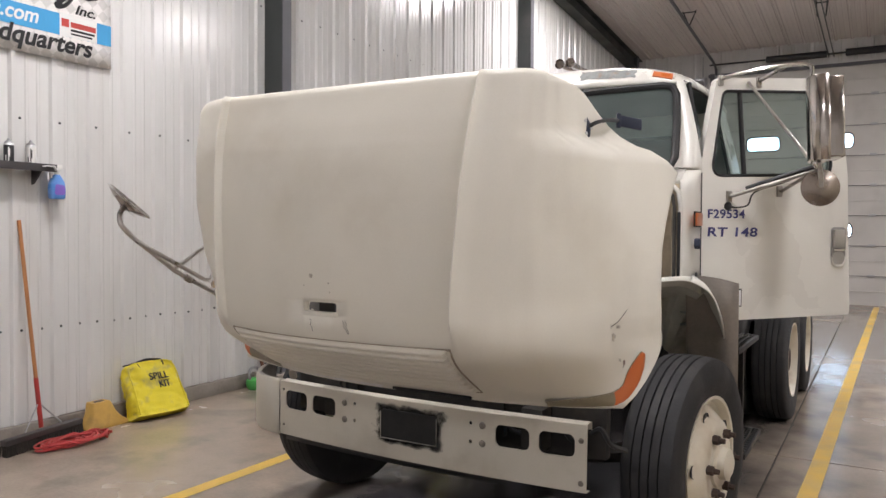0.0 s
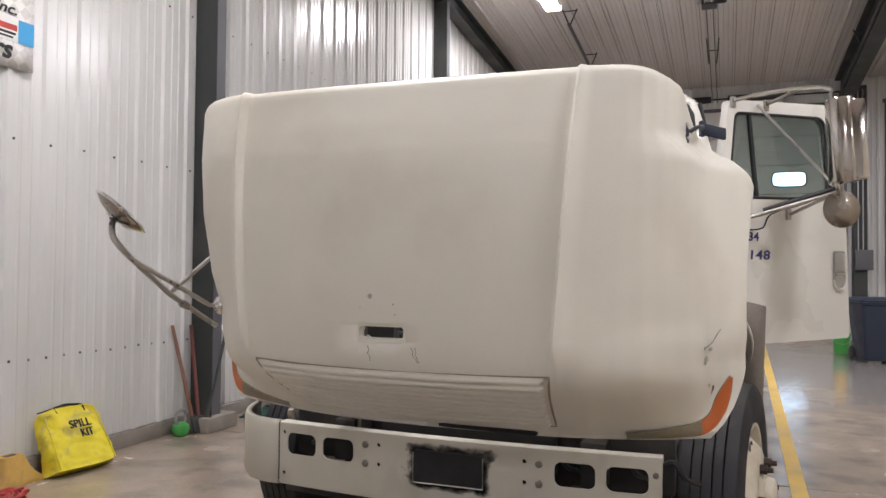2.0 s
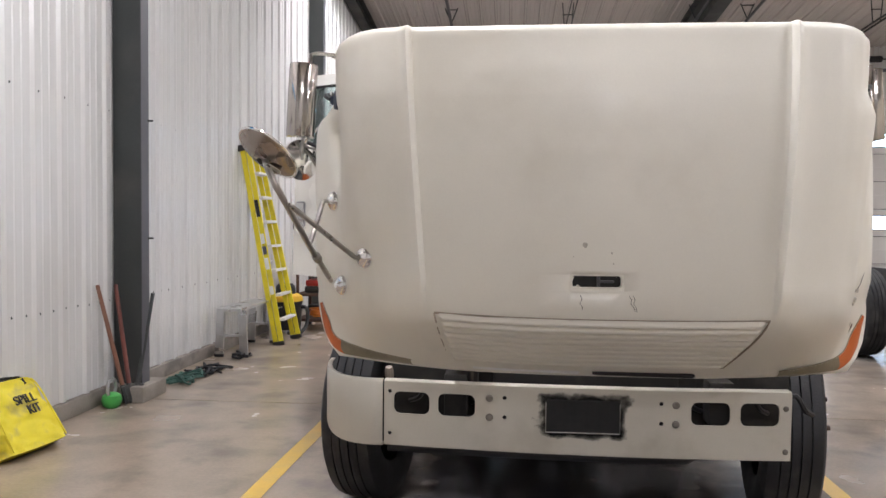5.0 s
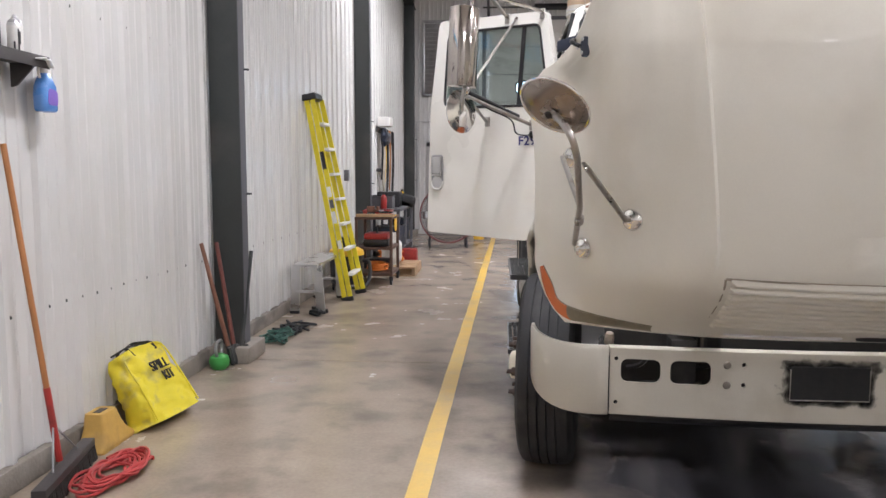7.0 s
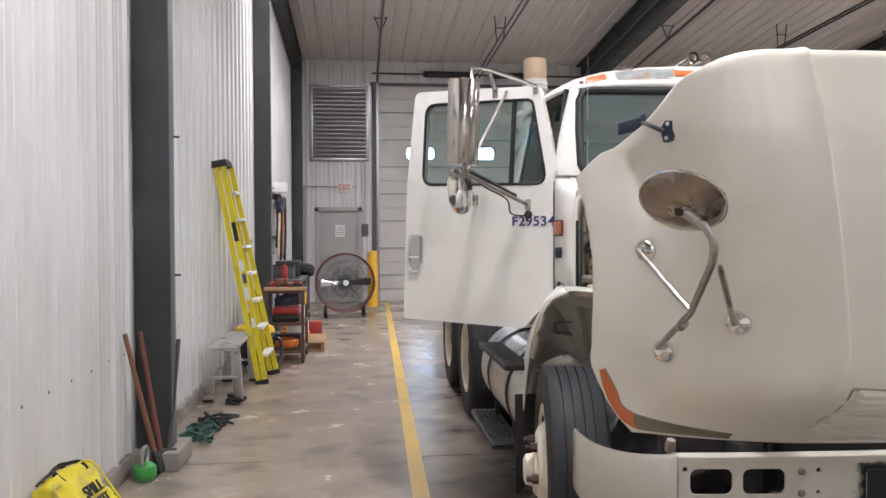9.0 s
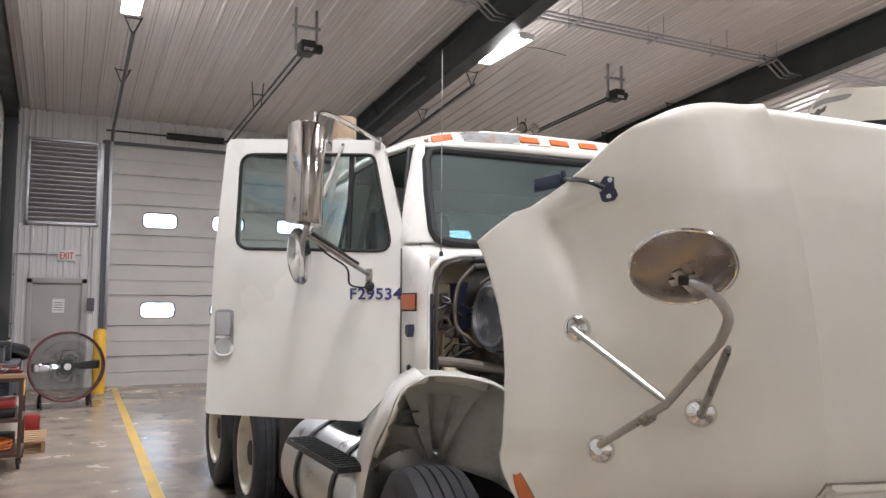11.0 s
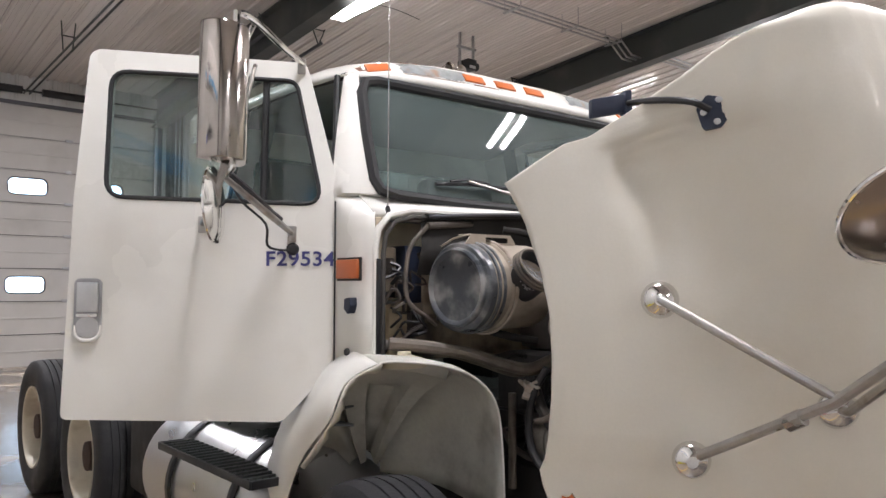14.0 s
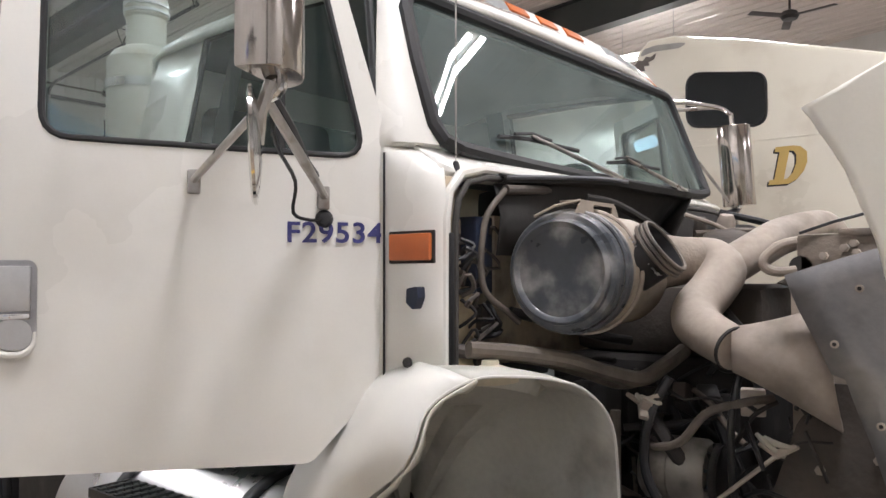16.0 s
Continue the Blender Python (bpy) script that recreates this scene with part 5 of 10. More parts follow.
# pillars, cowl, sides
for s in (-1, 1):
    # one smooth corner: from the door gap round to the engine bay below and the windscreen above
    rows = []
    for z, kind in ((1.27, 0), (1.45, 0), (1.65, 0), (1.75, 0), (1.80, 1), (1.83, 2), (1.86, 3), (1.878, 4), (1.89, 5), (1.92, 6), (2.0, 7), (2.1, 7), (2.2, 7), (2.3, 7), (2.36, 7)):
        lean = max(0.0, (z - 1.9) / 0.45)
        r = Vector((1.0 - 0.115 * lean ** 1.2, 4.117 + 0.118 * max(0.0, (z - 1.9) / 0.472), z))
        if kind < 5:
            e = Vector(((0.940, 0.935, 0.915, 0.88, 0.85)[kind], (3.953, 3.962, 3.985, 4.025, 4.062)[kind], z))
        else:
            w = ws((0.955, 0.982, 0.99)[kind - 5], (0.028, 0.10, min(1.0, (z - 1.875) / 0.475))[kind - 5])
            e = Vector((w.x - CX, w.y + 0.004, z))
        c = Vector((r.x, e.y + (0.0 if kind < 4 else 0.012), z))
        ln = [(r.x - 0.05, r.y + 0.012), (r.x - 0.012, r.y + 0.010), (r.x - 0.002, r.y + 0.002)]
        for k in range(11):
            t = k / 10
            q = (1 - t) ** 2 * r + 2 * t * (1 - t) * (c * 0.85 + (r + e) * 0.075) + t * t * e
            ln.append((q.x, q.y))
        ln.append((e.x - 0.012, e.y + 0.02))
        rows.append([(CX + s * a, b, z) for a, b in ln])
    corner = cabpart("cowl_side", rows, DOORWHITE, "white cab corner panel beside the door hinge", 0.010)
    # black trim strip and engine-bay edge seal
    bm = bmesh.new()
    box(bm, CX + s * 0.930 - 0.008, CX + s * 0.930 + 0.008, 3.935, 3.957, 1.30, 1.655, 0.005)
    part("edge_seal", bm, SEAL, corner, "black rubber sealing strip")
    bm = bmesh.new()
    box(bm, -0.066, 0.066, -0.033, 0.033, 0.0, 0.022, 0.006, along((CX + s * 1.001, 4.0, 1.618), (0, 1, 0), (0, 0, 1)) if s > 0 else along((CX + s * 1.001, 4.0, 1.618), (0, -1, 0), (0, 0, 1)))
    lamp = part("side_lamp", bm, AMBER, corner, "amber side marker lamp")
    bm = bmesh.new()
    box(bm, CX + s * 1.009 - 0.004, CX + s * 1.009 + 0.004, 3.927, 4.073, 1.578, 1.658, 0.003)
    part("side_lamp_base", bm, DARKENG, lamp, "dark gasket")
    # black line that draws the shaded gap between the corner and the open door
    bm = bmesh.new()
    tube(bm, [(CX + s * 1.008, 4.094, 1.27), (CX + s * 1.008, 4.094, 1.86)], 0.003, 6)
    part("hinge_seal", bm, SEAL, corner, "black line for the shade in the hinge gap")
    # strap catch below the lamp
    bm = bmesh.new()
    prism(bm, round_poly([(-0.016, 0.022), (0.018, 0.028), (0.02, 0.0), (0.006, -0.03), (-0.018, -0.012)], 0.006, 3), 0.0, 0.028, along((CX + s * 1.0, 3.985, 1.495), (0, s, 0), (0, 0, 1)))
    part("strap_catch", bm, NAVY, corner, "navy strap catch")
    bm = bmesh.new()
    lathe(bm, [(0, 0.008), (0.012, 0.008), (0.014, 0)], axis((CX + s * 1.0, 4.02, 1.335), (s, 0, 0)), 10)
    part("grommet", bm, BLACK, corner)
    # sill and rear side panel
    rows = [[(CX + s * a, y, z) for a, z in ((0.90, 1.06), (0.985, 1.07), (0.99, 1.12), (0.90, 1.13))] for y in (4.13, 5.05)]
    cabpart("door_sill", rows, CABGREY, thick=0.01)
    rows = [[(CX + s * (1.0 - 0.115 * max(0, (z - 1.9) / 0.45) ** 1.2 - 0.03 * (k == 3)), y, z) for k, y in enumerate((5.04, 5.10, 5.34, 5.395))] for z in (1.08, 1.5, 1.9, 2.1, 2.25, 2.36)]
    cabpart("rear_side", rows, DOORWHITE, "white rear corner of the cab", 0.015)
    bm = bmesh.new()
    rows = []
    for z in (1.9, 2.1, 2.3, 2.37):
        rows.append([(CX + s * (0.86 - 0.1 * max(0, (z - 1.9) / 0.45)), y, z) for y in (5.0, 5.1)])
    sheet(bm, rows)
    part("pillar_trim", bm, CABGREY, truck)
    bm = bmesh.new()
    tube(bm, [(CX + s * 0.875, 4.23, 2.36), (CX + s * 0.89, 4.6, 2.375), (CX + s * 0.885, 5.05, 2.37)], 0.014, 8)
    tube(bm, [(CX + s * 0.99, 4.13, 1.9), (CX + s * 0.90, 4.26, 2.36)], 0.012, 8)
    tube(bm, [(CX + s * 0.985, 5.045, 1.1), (CX + s * 0.985, 5.045, 1.9), (CX + s * 0.89, 5.045, 2.36)], 0.012, 8)
    part("door_seal", bm, SEAL, truck, "black door opening seal")

# cowl top below the screen, with a dark seal line; firewall behind the engine
rows = []
for y, z in ((3.955, 1.795), (3.945, 1.812), (3.955, 1.83), (3.99, 1.855), (4.03, 1.885)):
    rows.append([(CX - 0.935 + 1.87 * k / 12, y + 0.03 * abs(k / 6 - 1) ** 3, z) for k in range(13)])
bm2 = bmesh.new()
tube(bm2, [(CX + a, y, z) for a, y, z in ((-0.936, 3.955, 1.30), (-0.936, 3.953, 1.69), (-0.924, 3.951, 1.757), (-0.88, 3.949, 1.806), (-0.79, 3.945, 1.828), (0, 3.935, 1.834), (0.79, 3.945, 1.828), (0.88, 3.949, 1.806), (0.924, 3.951, 1.757), (0.936, 3.953, 1.69), (0.936, 3.955, 1.30))], 0.013, 8)
cowl = cabpart("cowl_panel", rows, DOORWHITE, "white cowl panel below the windscreen", 0.012)
bm = bmesh.new()
tube(bm, [(CX + a, y, z) for a, y, z in ((-0.905, 3.948, 1.30), (-0.905, 3.946, 1.68), (-0.895, 3.944, 1.74), (-0.86, 3.942, 1.785), (-0.78, 3.938, 1.806), (0, 3.928, 1.812), (0.78, 3.938, 1.806), (0.86, 3.942, 1.785), (0.895, 3.944, 1.74), (0.905, 3.946, 1.68), (0.905, 3.948, 1.30))], 0.009, 8)
part("bay_trim", bm2, DOORWHITE, cowl, "white rolled lip round the engine bay")
part("hood_seal", bm, mat("grey_rubber", (0.055, 0.05, 0.045), 0.7, var=0.3, scale=20), cowl, "grey rubber hood seal round the engine bay")
NEARBLACK = mat("near_black", (0.016, 0.014, 0.012), 0.85, var=0.3, scale=8)
FIREWALL = mat("firewall_paint", (0.50, 0.42, 0.31), 0.7, var=0.25, scale=6, stain=(0.07, 0.06, 0.05), amount=0.95, sscale=4.5)
bm = bmesh.new()
box(bm, CX - 0.89, CX + 0.89, 4.10, 4.14, 1.28, 1.80, 0.01)
for s in (-1, 1):
    box(bm, CX + s * 0.905 - 0.02, CX + s * 0.905 + 0.02, 3.962, 4.14, 1.29, 1.80, 0.006)
box(bm, -2.66, -2.56, 3.958, 4.10, 1.46, 1.71, 0.006)
box(bm, -2.60, -2.535, 3.94, 3.958, 1.69, 1.775, 0.006)
box(bm, -2.83, -2.745, 4.0, 4.10, 1.54, 1.70, 0.01)
part("firewall", bm, FIREWALL, truck, "dusty cream firewall with worn paint")
# near-black block that fills the space under the cowl
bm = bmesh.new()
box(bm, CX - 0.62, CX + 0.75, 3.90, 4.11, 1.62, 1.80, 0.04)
part("cowl_insulation", bm, NEARBLACK, truck, "black block filling the space under the cowl")
rows = [[(CX + a * 0.97, 5.395, z) for a in (-1, -0.5, 0, 0.5, 1)] for z in (1.08, 1.5)]
cabpart("rear_wall", rows, DOORWHITE, "white rear cab wall", 0.02)
bm = bmesh.new()
plate(bm, [(CX - 0.97, 1.5), (CX + 0.97, 1.5), (CX + 0.89, 2.37), (CX - 0.89, 2.37)], [rrect(CX - 0.70, CX + 0.70, 1.85, 2.22, 0.08)], 0.0, 0.02, along((0, 5.395, 0), (1, 0, 0), (0, 0, 1)))
part("rear_wall", bm, DOORWHITE, truck)
bm = bmesh.new()
prism(bm, rrect(CX - 0.71, CX + 0.71, 1.84, 2.23, 0.08), 0.004, 0.009, along((0, 5.395, 0), (1, 0, 0), (0, 0, 1)))
part("rear_window", bm, REARGLASS, truck, "tinted rear cab window", smooth=0)
bm = bmesh.new()
box(bm, CX - 0.97, CX + 0.97, 4.40, 5.39, 1.04, 1.09, 0.01)
part("cab_floor", bm, CABGREY, truck, "dark cab floor mat")
rows = [[(CX - 0.87 + 1.74 * k / 6, y, z) for k in range(7)] for y, z in ((4.24, 2.34), (4.5, 2.40), (5.0, 2.42), (5.37, 2.36))]
cabpart("headliner", rows, CABGREY, "grey headliner", 0.01)

# inside: dash, wheel, two seats
bm = bmesh.new()
rows = [[(CX + a, y, z) for a in (-0.93, -0.5, 0, 0.5, 0.93)] for y, z in ((4.07, 1.84), (4.2, 1.865), (4.36, 1.85), (4.42, 1.80), (4.42, 1.55), (4.3, 1.4), (4.14, 1.35))]
sheet(bm, rows)
dash = part("dashboard", bm, CABGREY, truck, "grey plastic dashboard")
dash.modifiers.new("thick", "SOLIDIFY").thickness = 0.02
bm = bmesh.new()
mw = axis((CX + 0.45, 4.55, 1.86), (0, 0.62, 0.78))
ringp = [mw @ Vector((0.23 * math.cos(a), 0.23 * math.sin(a), 0)) for a in (2 * math.pi * k / 28 for k in range(29))]
tube(bm, ringp, 0.014, 8, caps=False)
for a in (0.5, 2.6, 4.7):
    tube(bm, [mw @ Vector((0.03 * math.cos(a), 0.03 * math.sin(a), 0)), mw @ Vector((0.22 * math.cos(a), 0.22 * math.sin(a), 0))], 0.012, 6)
tube(bm, [(CX + 0.45, 4.55, 1.86), (CX + 0.45, 4.38, 1.66)], 0.03, 10)
part("steering_wheel", bm, BLACK, truck, "black steering wheel")
SEATV = mat("seat_vinyl", (0.17, 0.19, 0.20), 0.6, var=0.15)
for s in (-1, 1):
    bm = bmesh.new()
    box(bm, CX + s * 0.48 - 0.25, CX + s * 0.48 + 0.25, 4.62, 5.12, 1.42, 1.56, 0.05)
    seat = part("seat", bm, SEATV, truck, "dark vinyl cab seat")
    bm = bmesh.new()
    box(bm, -0.25, 0.25, -0.06, 0.06, 0.0, 0.66, 0.05, pose(CX + s * 0.48, 5.1, 1.52, -10))
    part("seat_back", bm, SEATV, seat)
    bm = bmesh.new()
    box(bm, CX + s * 0.48 - 0.2, CX + s * 0.48 + 0.2, 4.68, 5.08, 1.09, 1.42, 0.02)
    part("seat_base", bm, BLACK, seat)

# wipers
for c, tip, mid in ((CX - 0.02, CX - 0.62, CX - 0.47), (CX + 0.52, CX + 0.02, CX + 0.14)):
    bm = bmesh.new()
    pv = Vector((c + 0.12, 3.99, 1.855))
    md = ws((mid - CX) / 0.9, 0.17, 0.03)
    tube(bm, [pv, pv + Vector((-0.05, -0.005, 0.03)), md], [0.012, 0.010, 0.006], 8)
    wp = part("wiper", bm, DULLCHROME, truck, "windscreen wiper with chrome arm")
    bm = bmesh.new()
    tube(bm, [ws((tip - CX) / 0.9, 0.13, 0.012), ws((mid - CX) / 0.9, 0.155, 0.02), ws((mid + 0.30 - CX) / 0.9, 0.17, 0.012)], 0.007, 6)
    tube(bm, [ws((mid - 0.09 - CX) / 0.9, 0.15, 0.03), ws((mid - CX) / 0.9, 0.18, 0.034), ws((mid + 0.11 - CX) / 0.9, 0.17, 0.03)], 0.005, 6)
    part("wiper_blade", bm, BLACK, wp, "black rubber blade")
# whip antenna
bm = bmesh.new()
lathe(bm, [(0.012, 0), (0.010, 0.02), (0.006, 0.03), (0, 0.032)], Matrix.Translation((-2.806, 3.972, 1.812)), 10)
ant = part("antenna_base", bm, BLACK, truck)
bm = bmesh.new()
tube(bm, [(-2.806, 3.972, 1.84), (-2.800, 3.975, 2.76)], [0.0024, 0.0013], 6)
part("antenna_whip", bm, DULLCHROME, ant, "thin whip antenna")
# twin air horns on the roof
for dx in (0.0, 0.075):
    bm = bmesh.new()
    lathe(bm, [(0, 0.015), (0.03, 0.012), (0.038, 0), (0.041, -0.004), (0.034, 0.01), (0.022, 0.06), (0.014, 0.25), (0.02, 0.30), (0, 0.31)], axis((-1.955 + dx, 4.66, 2.637), (0, 1, 0)) @ Matrix.Diagonal((0.8, 0.8, 1, 1)), 20)
    part("air_horn", bm, MIRRORSHELL, truck, "chrome air horn")
    bm = bmesh.new()
    tube(bm, [(-1.955 + dx, 4.88, 2.48), (-1.955 + dx, 4.88, 2.635)], 0.010, 8)
    part("horn_foot", bm, DULLCHROME, truck)


# ---- doors ----
HEADSTEEL = mat("brown_tinged_stainless", (0.50, 0.46, 0.43), 0.13, 1.0, var=0.12, scale=7, fine=60, bump=0.01, stain=(0.30, 0.26, 0.23), amount=0.5, sscale=8, rvar=0.05)
def cab_door(s, hinge, ang, words):
    d = Vector((s * math.cos(radians(ang)), math.sin(radians(ang)), 0))
    z = Vector((0, 0, 1))
    m = along(hinge, d, z)
    inner = 1.0 if s < 0 else -1.0       # local z of the inner side
    def P(u, zz, o=0.0):
        """A point of the door by width and height, o metres in front of its outer face."""
        lean = 0.06 * max(0.0, (zz - 1.87) / 0.5)
        return m @ Vector((u, zz, inner * (lean - o)))
    outer = round_poly([(0.0, 1.285), (-0.008, 1.90), (0.118, 2.372), (0.880, 2.405), (0.928, 1.106), (0.185, 1.088)], [0.03, 0.10, 0.035, 0.045, 0.025, 0.05], 5)
    hole = round_poly([(0.052, 1.848), (0.152, 2.303), (0.803, 2.325), (0.797, 1.868)], [0.055, 0.05, 0.06, 0.07], 5)
    bm = bmesh.new()
    plate(bm, outer, [hole], 0.0, inner * 0.012, Matrix.Identity(4))
    plate(bm, outer, [[(u * 1.0, zz) for u, zz in hole]], inner * 0.035, inner * 0.05, Matrix.Identity(4))
    n = len(outer)
    for loop in (outer,):
        a = [bm.verts.new((u, zz, inner * 0.006)) for u, zz in loop]
        b = [bm.verts.new((u, zz, inner * 0.045)) for u, zz in loop]
        for i in range(len(a)):
            bm.faces.new((a[i], a[(i + 1) % n], b[(i + 1) % n], b[i]))
    bmesh.ops.bisect_plane(bm, geom=bm.verts[:] + bm.edges[:] + bm.faces[:], plane_co=(0, 1.87, 0), plane_no=(0, 1, 0))
    for v in bm.verts:
        v.co.z += inner * 0.06 * max(0.0, (v.co.y - 1.87) / 0.5)
    bmesh.ops.transform(bm, matrix=m, verts=bm.verts)
    door = part("door", bm, DOORWHITE, truck, "white cab door swung open, with dirt streaks")
    # raised belt line above the handle
    bm = bmesh.new()
    tube(bm, [P(u, zz, -0.004) for u, zz in hole] + [P(*hole[0], -0.004)], 0.0085, 8, caps=False)
    part("window_seal", bm, SEAL, door, "black rubber window seal")
    bm = bmesh.new()
    tube(bm, [P(0.262, 1.852, -0.018), P(0.262, 2.312, -0.018)], 0.013, 8)
    part("vent_bar", bm, SEAL, door, "black quarter window bar")
    bm = bmesh.new()
    vs = [bm.verts.new(P(u, zz, -0.02)) for u, zz in hole]
    ws2 = [bm.verts.new(P(u, zz, -0.025)) for u, zz in hole]
    bm.faces.new(vs)
    bm.faces.new(ws2[::-1])
    part("window_glass", bm, SIDEGLASS, door, "tinted door window", smooth=0)
    # pull handle in a recess
    bm = bmesh.new()
    hm = m @ Matrix.Translation((0, 0, -inner * 0.003))
    prism(bm, rrect(0.797, 0.888, 1.385, 1.585, 0.02), 0.0, -inner * 0.004, hm)
    hd = part("handle", bm, GALV, door, "grey metal pull handle set in the door")
    bm = bmesh.new()
    box(bm, 0.808, 0.878, 1.47, 1.572, -inner * 0.006 - 0.007, -inner * 0.006 + 0.007, 0.005, hm)
    part("paddle", bm, ALU, hd)
    bm = bmesh.new()
    prism(bm, rrect(0.806, 0.880, 1.385, 1.452, 0.028), -inner * 0.003, -inner * 0.006, hm)
    part("recess", bm, ALU, hd, "dark finger recess")
    bm = bmesh.new()
    tube(bm, [P(0.800, 1.425, 0.006), P(0.803, 1.395, 0.008), P(0.822, 1.376, 0.009), P(0.843, 1.373, 0.009), P(0.864, 1.376, 0.009), P(0.883, 1.395, 0.008), P(0.886, 1.425, 0.006)], [0.004, 0.006, 0.008, 0.008, 0.008, 0.006, 0.004], 8, curve=3)
    part("recess_lip", bm, DOORWHITE, hd, "white rounded lip")
    bm = bmesh.new()
    box(bm, 0.808, 0.878, 1.452, 1.466, -inner * 0.008 - 0.006, -inner * 0.008 + 0.006, 0.004, hm)
    part("latch_bar", bm, CHROME, hd)
    # painted fleet numbers
    for text, u0, z0, h, wd, sh in words:
        xd = d if s > 0 else -d
        p = P(u0, z0, 0.003)
        lettering("lettering", text, h / 0.70, along(p, xd, z), BLUEINK, door, 0.0008, sh, 1.06, 0.0012, wd)
    if s > 0:
        bm = bmesh.new()
        box(bm, 0.20, 0.245, 1.16, 1.255, 0.002, 0.004, 0, m)
        stk = part("sticker", bm, BLACK, door, "white paper sticker with a dark border", smooth=0)
        bm = bmesh.new()
        box(bm, 0.205, 0.240, 1.166, 1.249, 0.004, 0.005, 0, m)
        part("sticker_paper", bm, LAMPWHITE, stk, smooth=0)
    # mirror: tall head, round spot mirror, tubular frame
    du = 0.06 if s > 0 else 0.0
    def Q(u, zz, o):
        """A point of the mirror bracket, which sits further out on the right door."""
        return P(u + du * o / 0.45, zz, o) + (Vector((-0.015, 0.05, -0.028)) * (o / 0.45) if s > 0 else Vector())
    t0, t1 = Q(0.318, 2.335, 0.47), Q(0.318, 1.925, 0.445)
    up = (t0 - t1).normalized()
    out = (P(0.5, 2.0, 1.0) - P(0.5, 2.0, 0.0)).normalized()
    hinge = (P(0.0, 2.0, 0.0) - P(0.5, 2.0, 0.0)).normalized()
    bulge = (hinge * 0.80 + out * 0.60).normalized() if s < 0 else Vector((-0.95, -0.31, 0.0))
    side = up.cross(bulge).normalized()
    bulge = side.cross(up).normalized()
    hm2 = Matrix.Translation(t1) @ Matrix((side, bulge, up)).transposed().to_4x4()
    ms = 1.0
    prof = [(0.078, -0.018), (0.080, -0.008), (0.079, 0.004)] + [(0.076 * math.cos(a), 0.004 + 0.062 * math.sin(a)) for a in (math.pi * k / 14 for k in range(1, 14))] + [(-0.079, 0.004), (-0.080, -0.008), (-0.078, -0.018)]
    bm = bmesh.new()
    L = 0.41
    rowsm = [[hm2 @ Vector((a * sc * ms, b * sc * ms + yo, zz)) for a, b in prof] for zz, sc, yo in ((0.0, 0.97, 0.0), (0.004, 1.0, 0), (L - 0.004, 1.0, 0), (L, 0.97, 0.0))]
    V = sheet(bm, rowsm, True)
    bm.faces.new(V[0][::-1])
    bm.faces.new(V[-1])
    head = part("mirror_head", bm, HEADSTEEL, door, "tall stainless side mirror head")
    if s > 0:
        bm = bmesh.new()
        box(bm, -0.074, 0.074, -0.085, -0.016, 0.012, L - 0.012, 0.008, hm2)
        part("mirror_housing", bm, HEADSTEEL, head, "flat stainless rear housing")
    bm = bmesh.new()
    rc = Q(0.335, 1.80, 0.415)
    lathe(bm, [(r * (0.78 if s > 0 else 1.0), h) for r, h in ((0, 0.010), (0.045, 0.008), (0.085, 0.003), (0.108, -0.003), (0.115, -0.004), (0.116, -0.010), (0.108, -0.014), (0, -0.012))], axis(rc, (0.775, -0.63, 0.05) if s < 0 else (0.35, -0.93, 0.0)), 32)
    part("spot_mirror", bm, CHROME if s < 0 else MIRRORSHELL, head, "round convex spot mirror")
    rail = [Q(0.13, 2.365, 0.02), Q(0.19, 2.39, 0.13), Q(0.25, 2.405, 0.34), Q(0.285, 2.395, 0.435), Q(0.289, 2.34, 0.45), Q(0.289, 1.96, 0.43), Q(0.295, 1.905, 0.425), Q(0.32, 1.89, 0.41)]
    bm = bmesh.new()
    tube(bm, rail, 0.0115, 10, curve=4)
    part("mirror_frame", bm, CHROME, head, "bent chrome tube frame")
    for pts, r in (([Q(0.25, 2.405, 0.34), Q(0.32, 2.385, 0.15), Q(0.37, 2.365, 0.01)], 0.010), ([Q(0.30, 2.355, 0.01), Q(0.31, 1.90, 0.41)], 0.008), ([Q(0.31, 1.92, 0.43), Q(0.33, 1.86, 0.42), Q(0.335, 1.80, 0.418)], 0.013), ([Q(0.32, 1.885, 0.41), Q(0.464, 1.776, 0.02)], 0.009)):
        bm = bmesh.new()
        tube(bm, pts, r, 8)
        part("mirror_stay", bm, DULLCHROME, head)
    bm = bmesh.new()
    tube(bm, [Q(0.315, 1.885, 0.41), Q(0.22, 1.80, 0.18), Q(0.157, 1.745, 0.02)], [0.010, 0.012, 0.010], 8)
    part("lower_stay", bm, DULLCHROME, head)
    bm = bmesh.new()
    tube(bm, [Q(0.31, 1.90, 0.405), Q(0.26, 1.855, 0.28), Q(0.215, 1.805, 0.14), Q(0.19, 1.785, 0.09)], 0.013, 8)
    tube(bm, [Q(0.31, 1.90, 0.40), Q(0.29, 1.83, 0.26), Q(0.235, 1.77, 0.10), Q(0.235, 1.70, 0.05), Q(0.19, 1.685, 0.02), Q(0.155, 1.69, 0.008)], 0.0045, 6, curve=4)
    part("mirror_cable", bm, BLACK, head, "black heater cable")
    bm = bmesh.new()
    lathe(bm, [(0, 0.016), (0.014, 0.013), (0.022, 0.004), (0.023, 0)], axis(P(0.155, 1.69, 0.0), out), 14)
    part("cable_grommet", bm, BLACK, head)
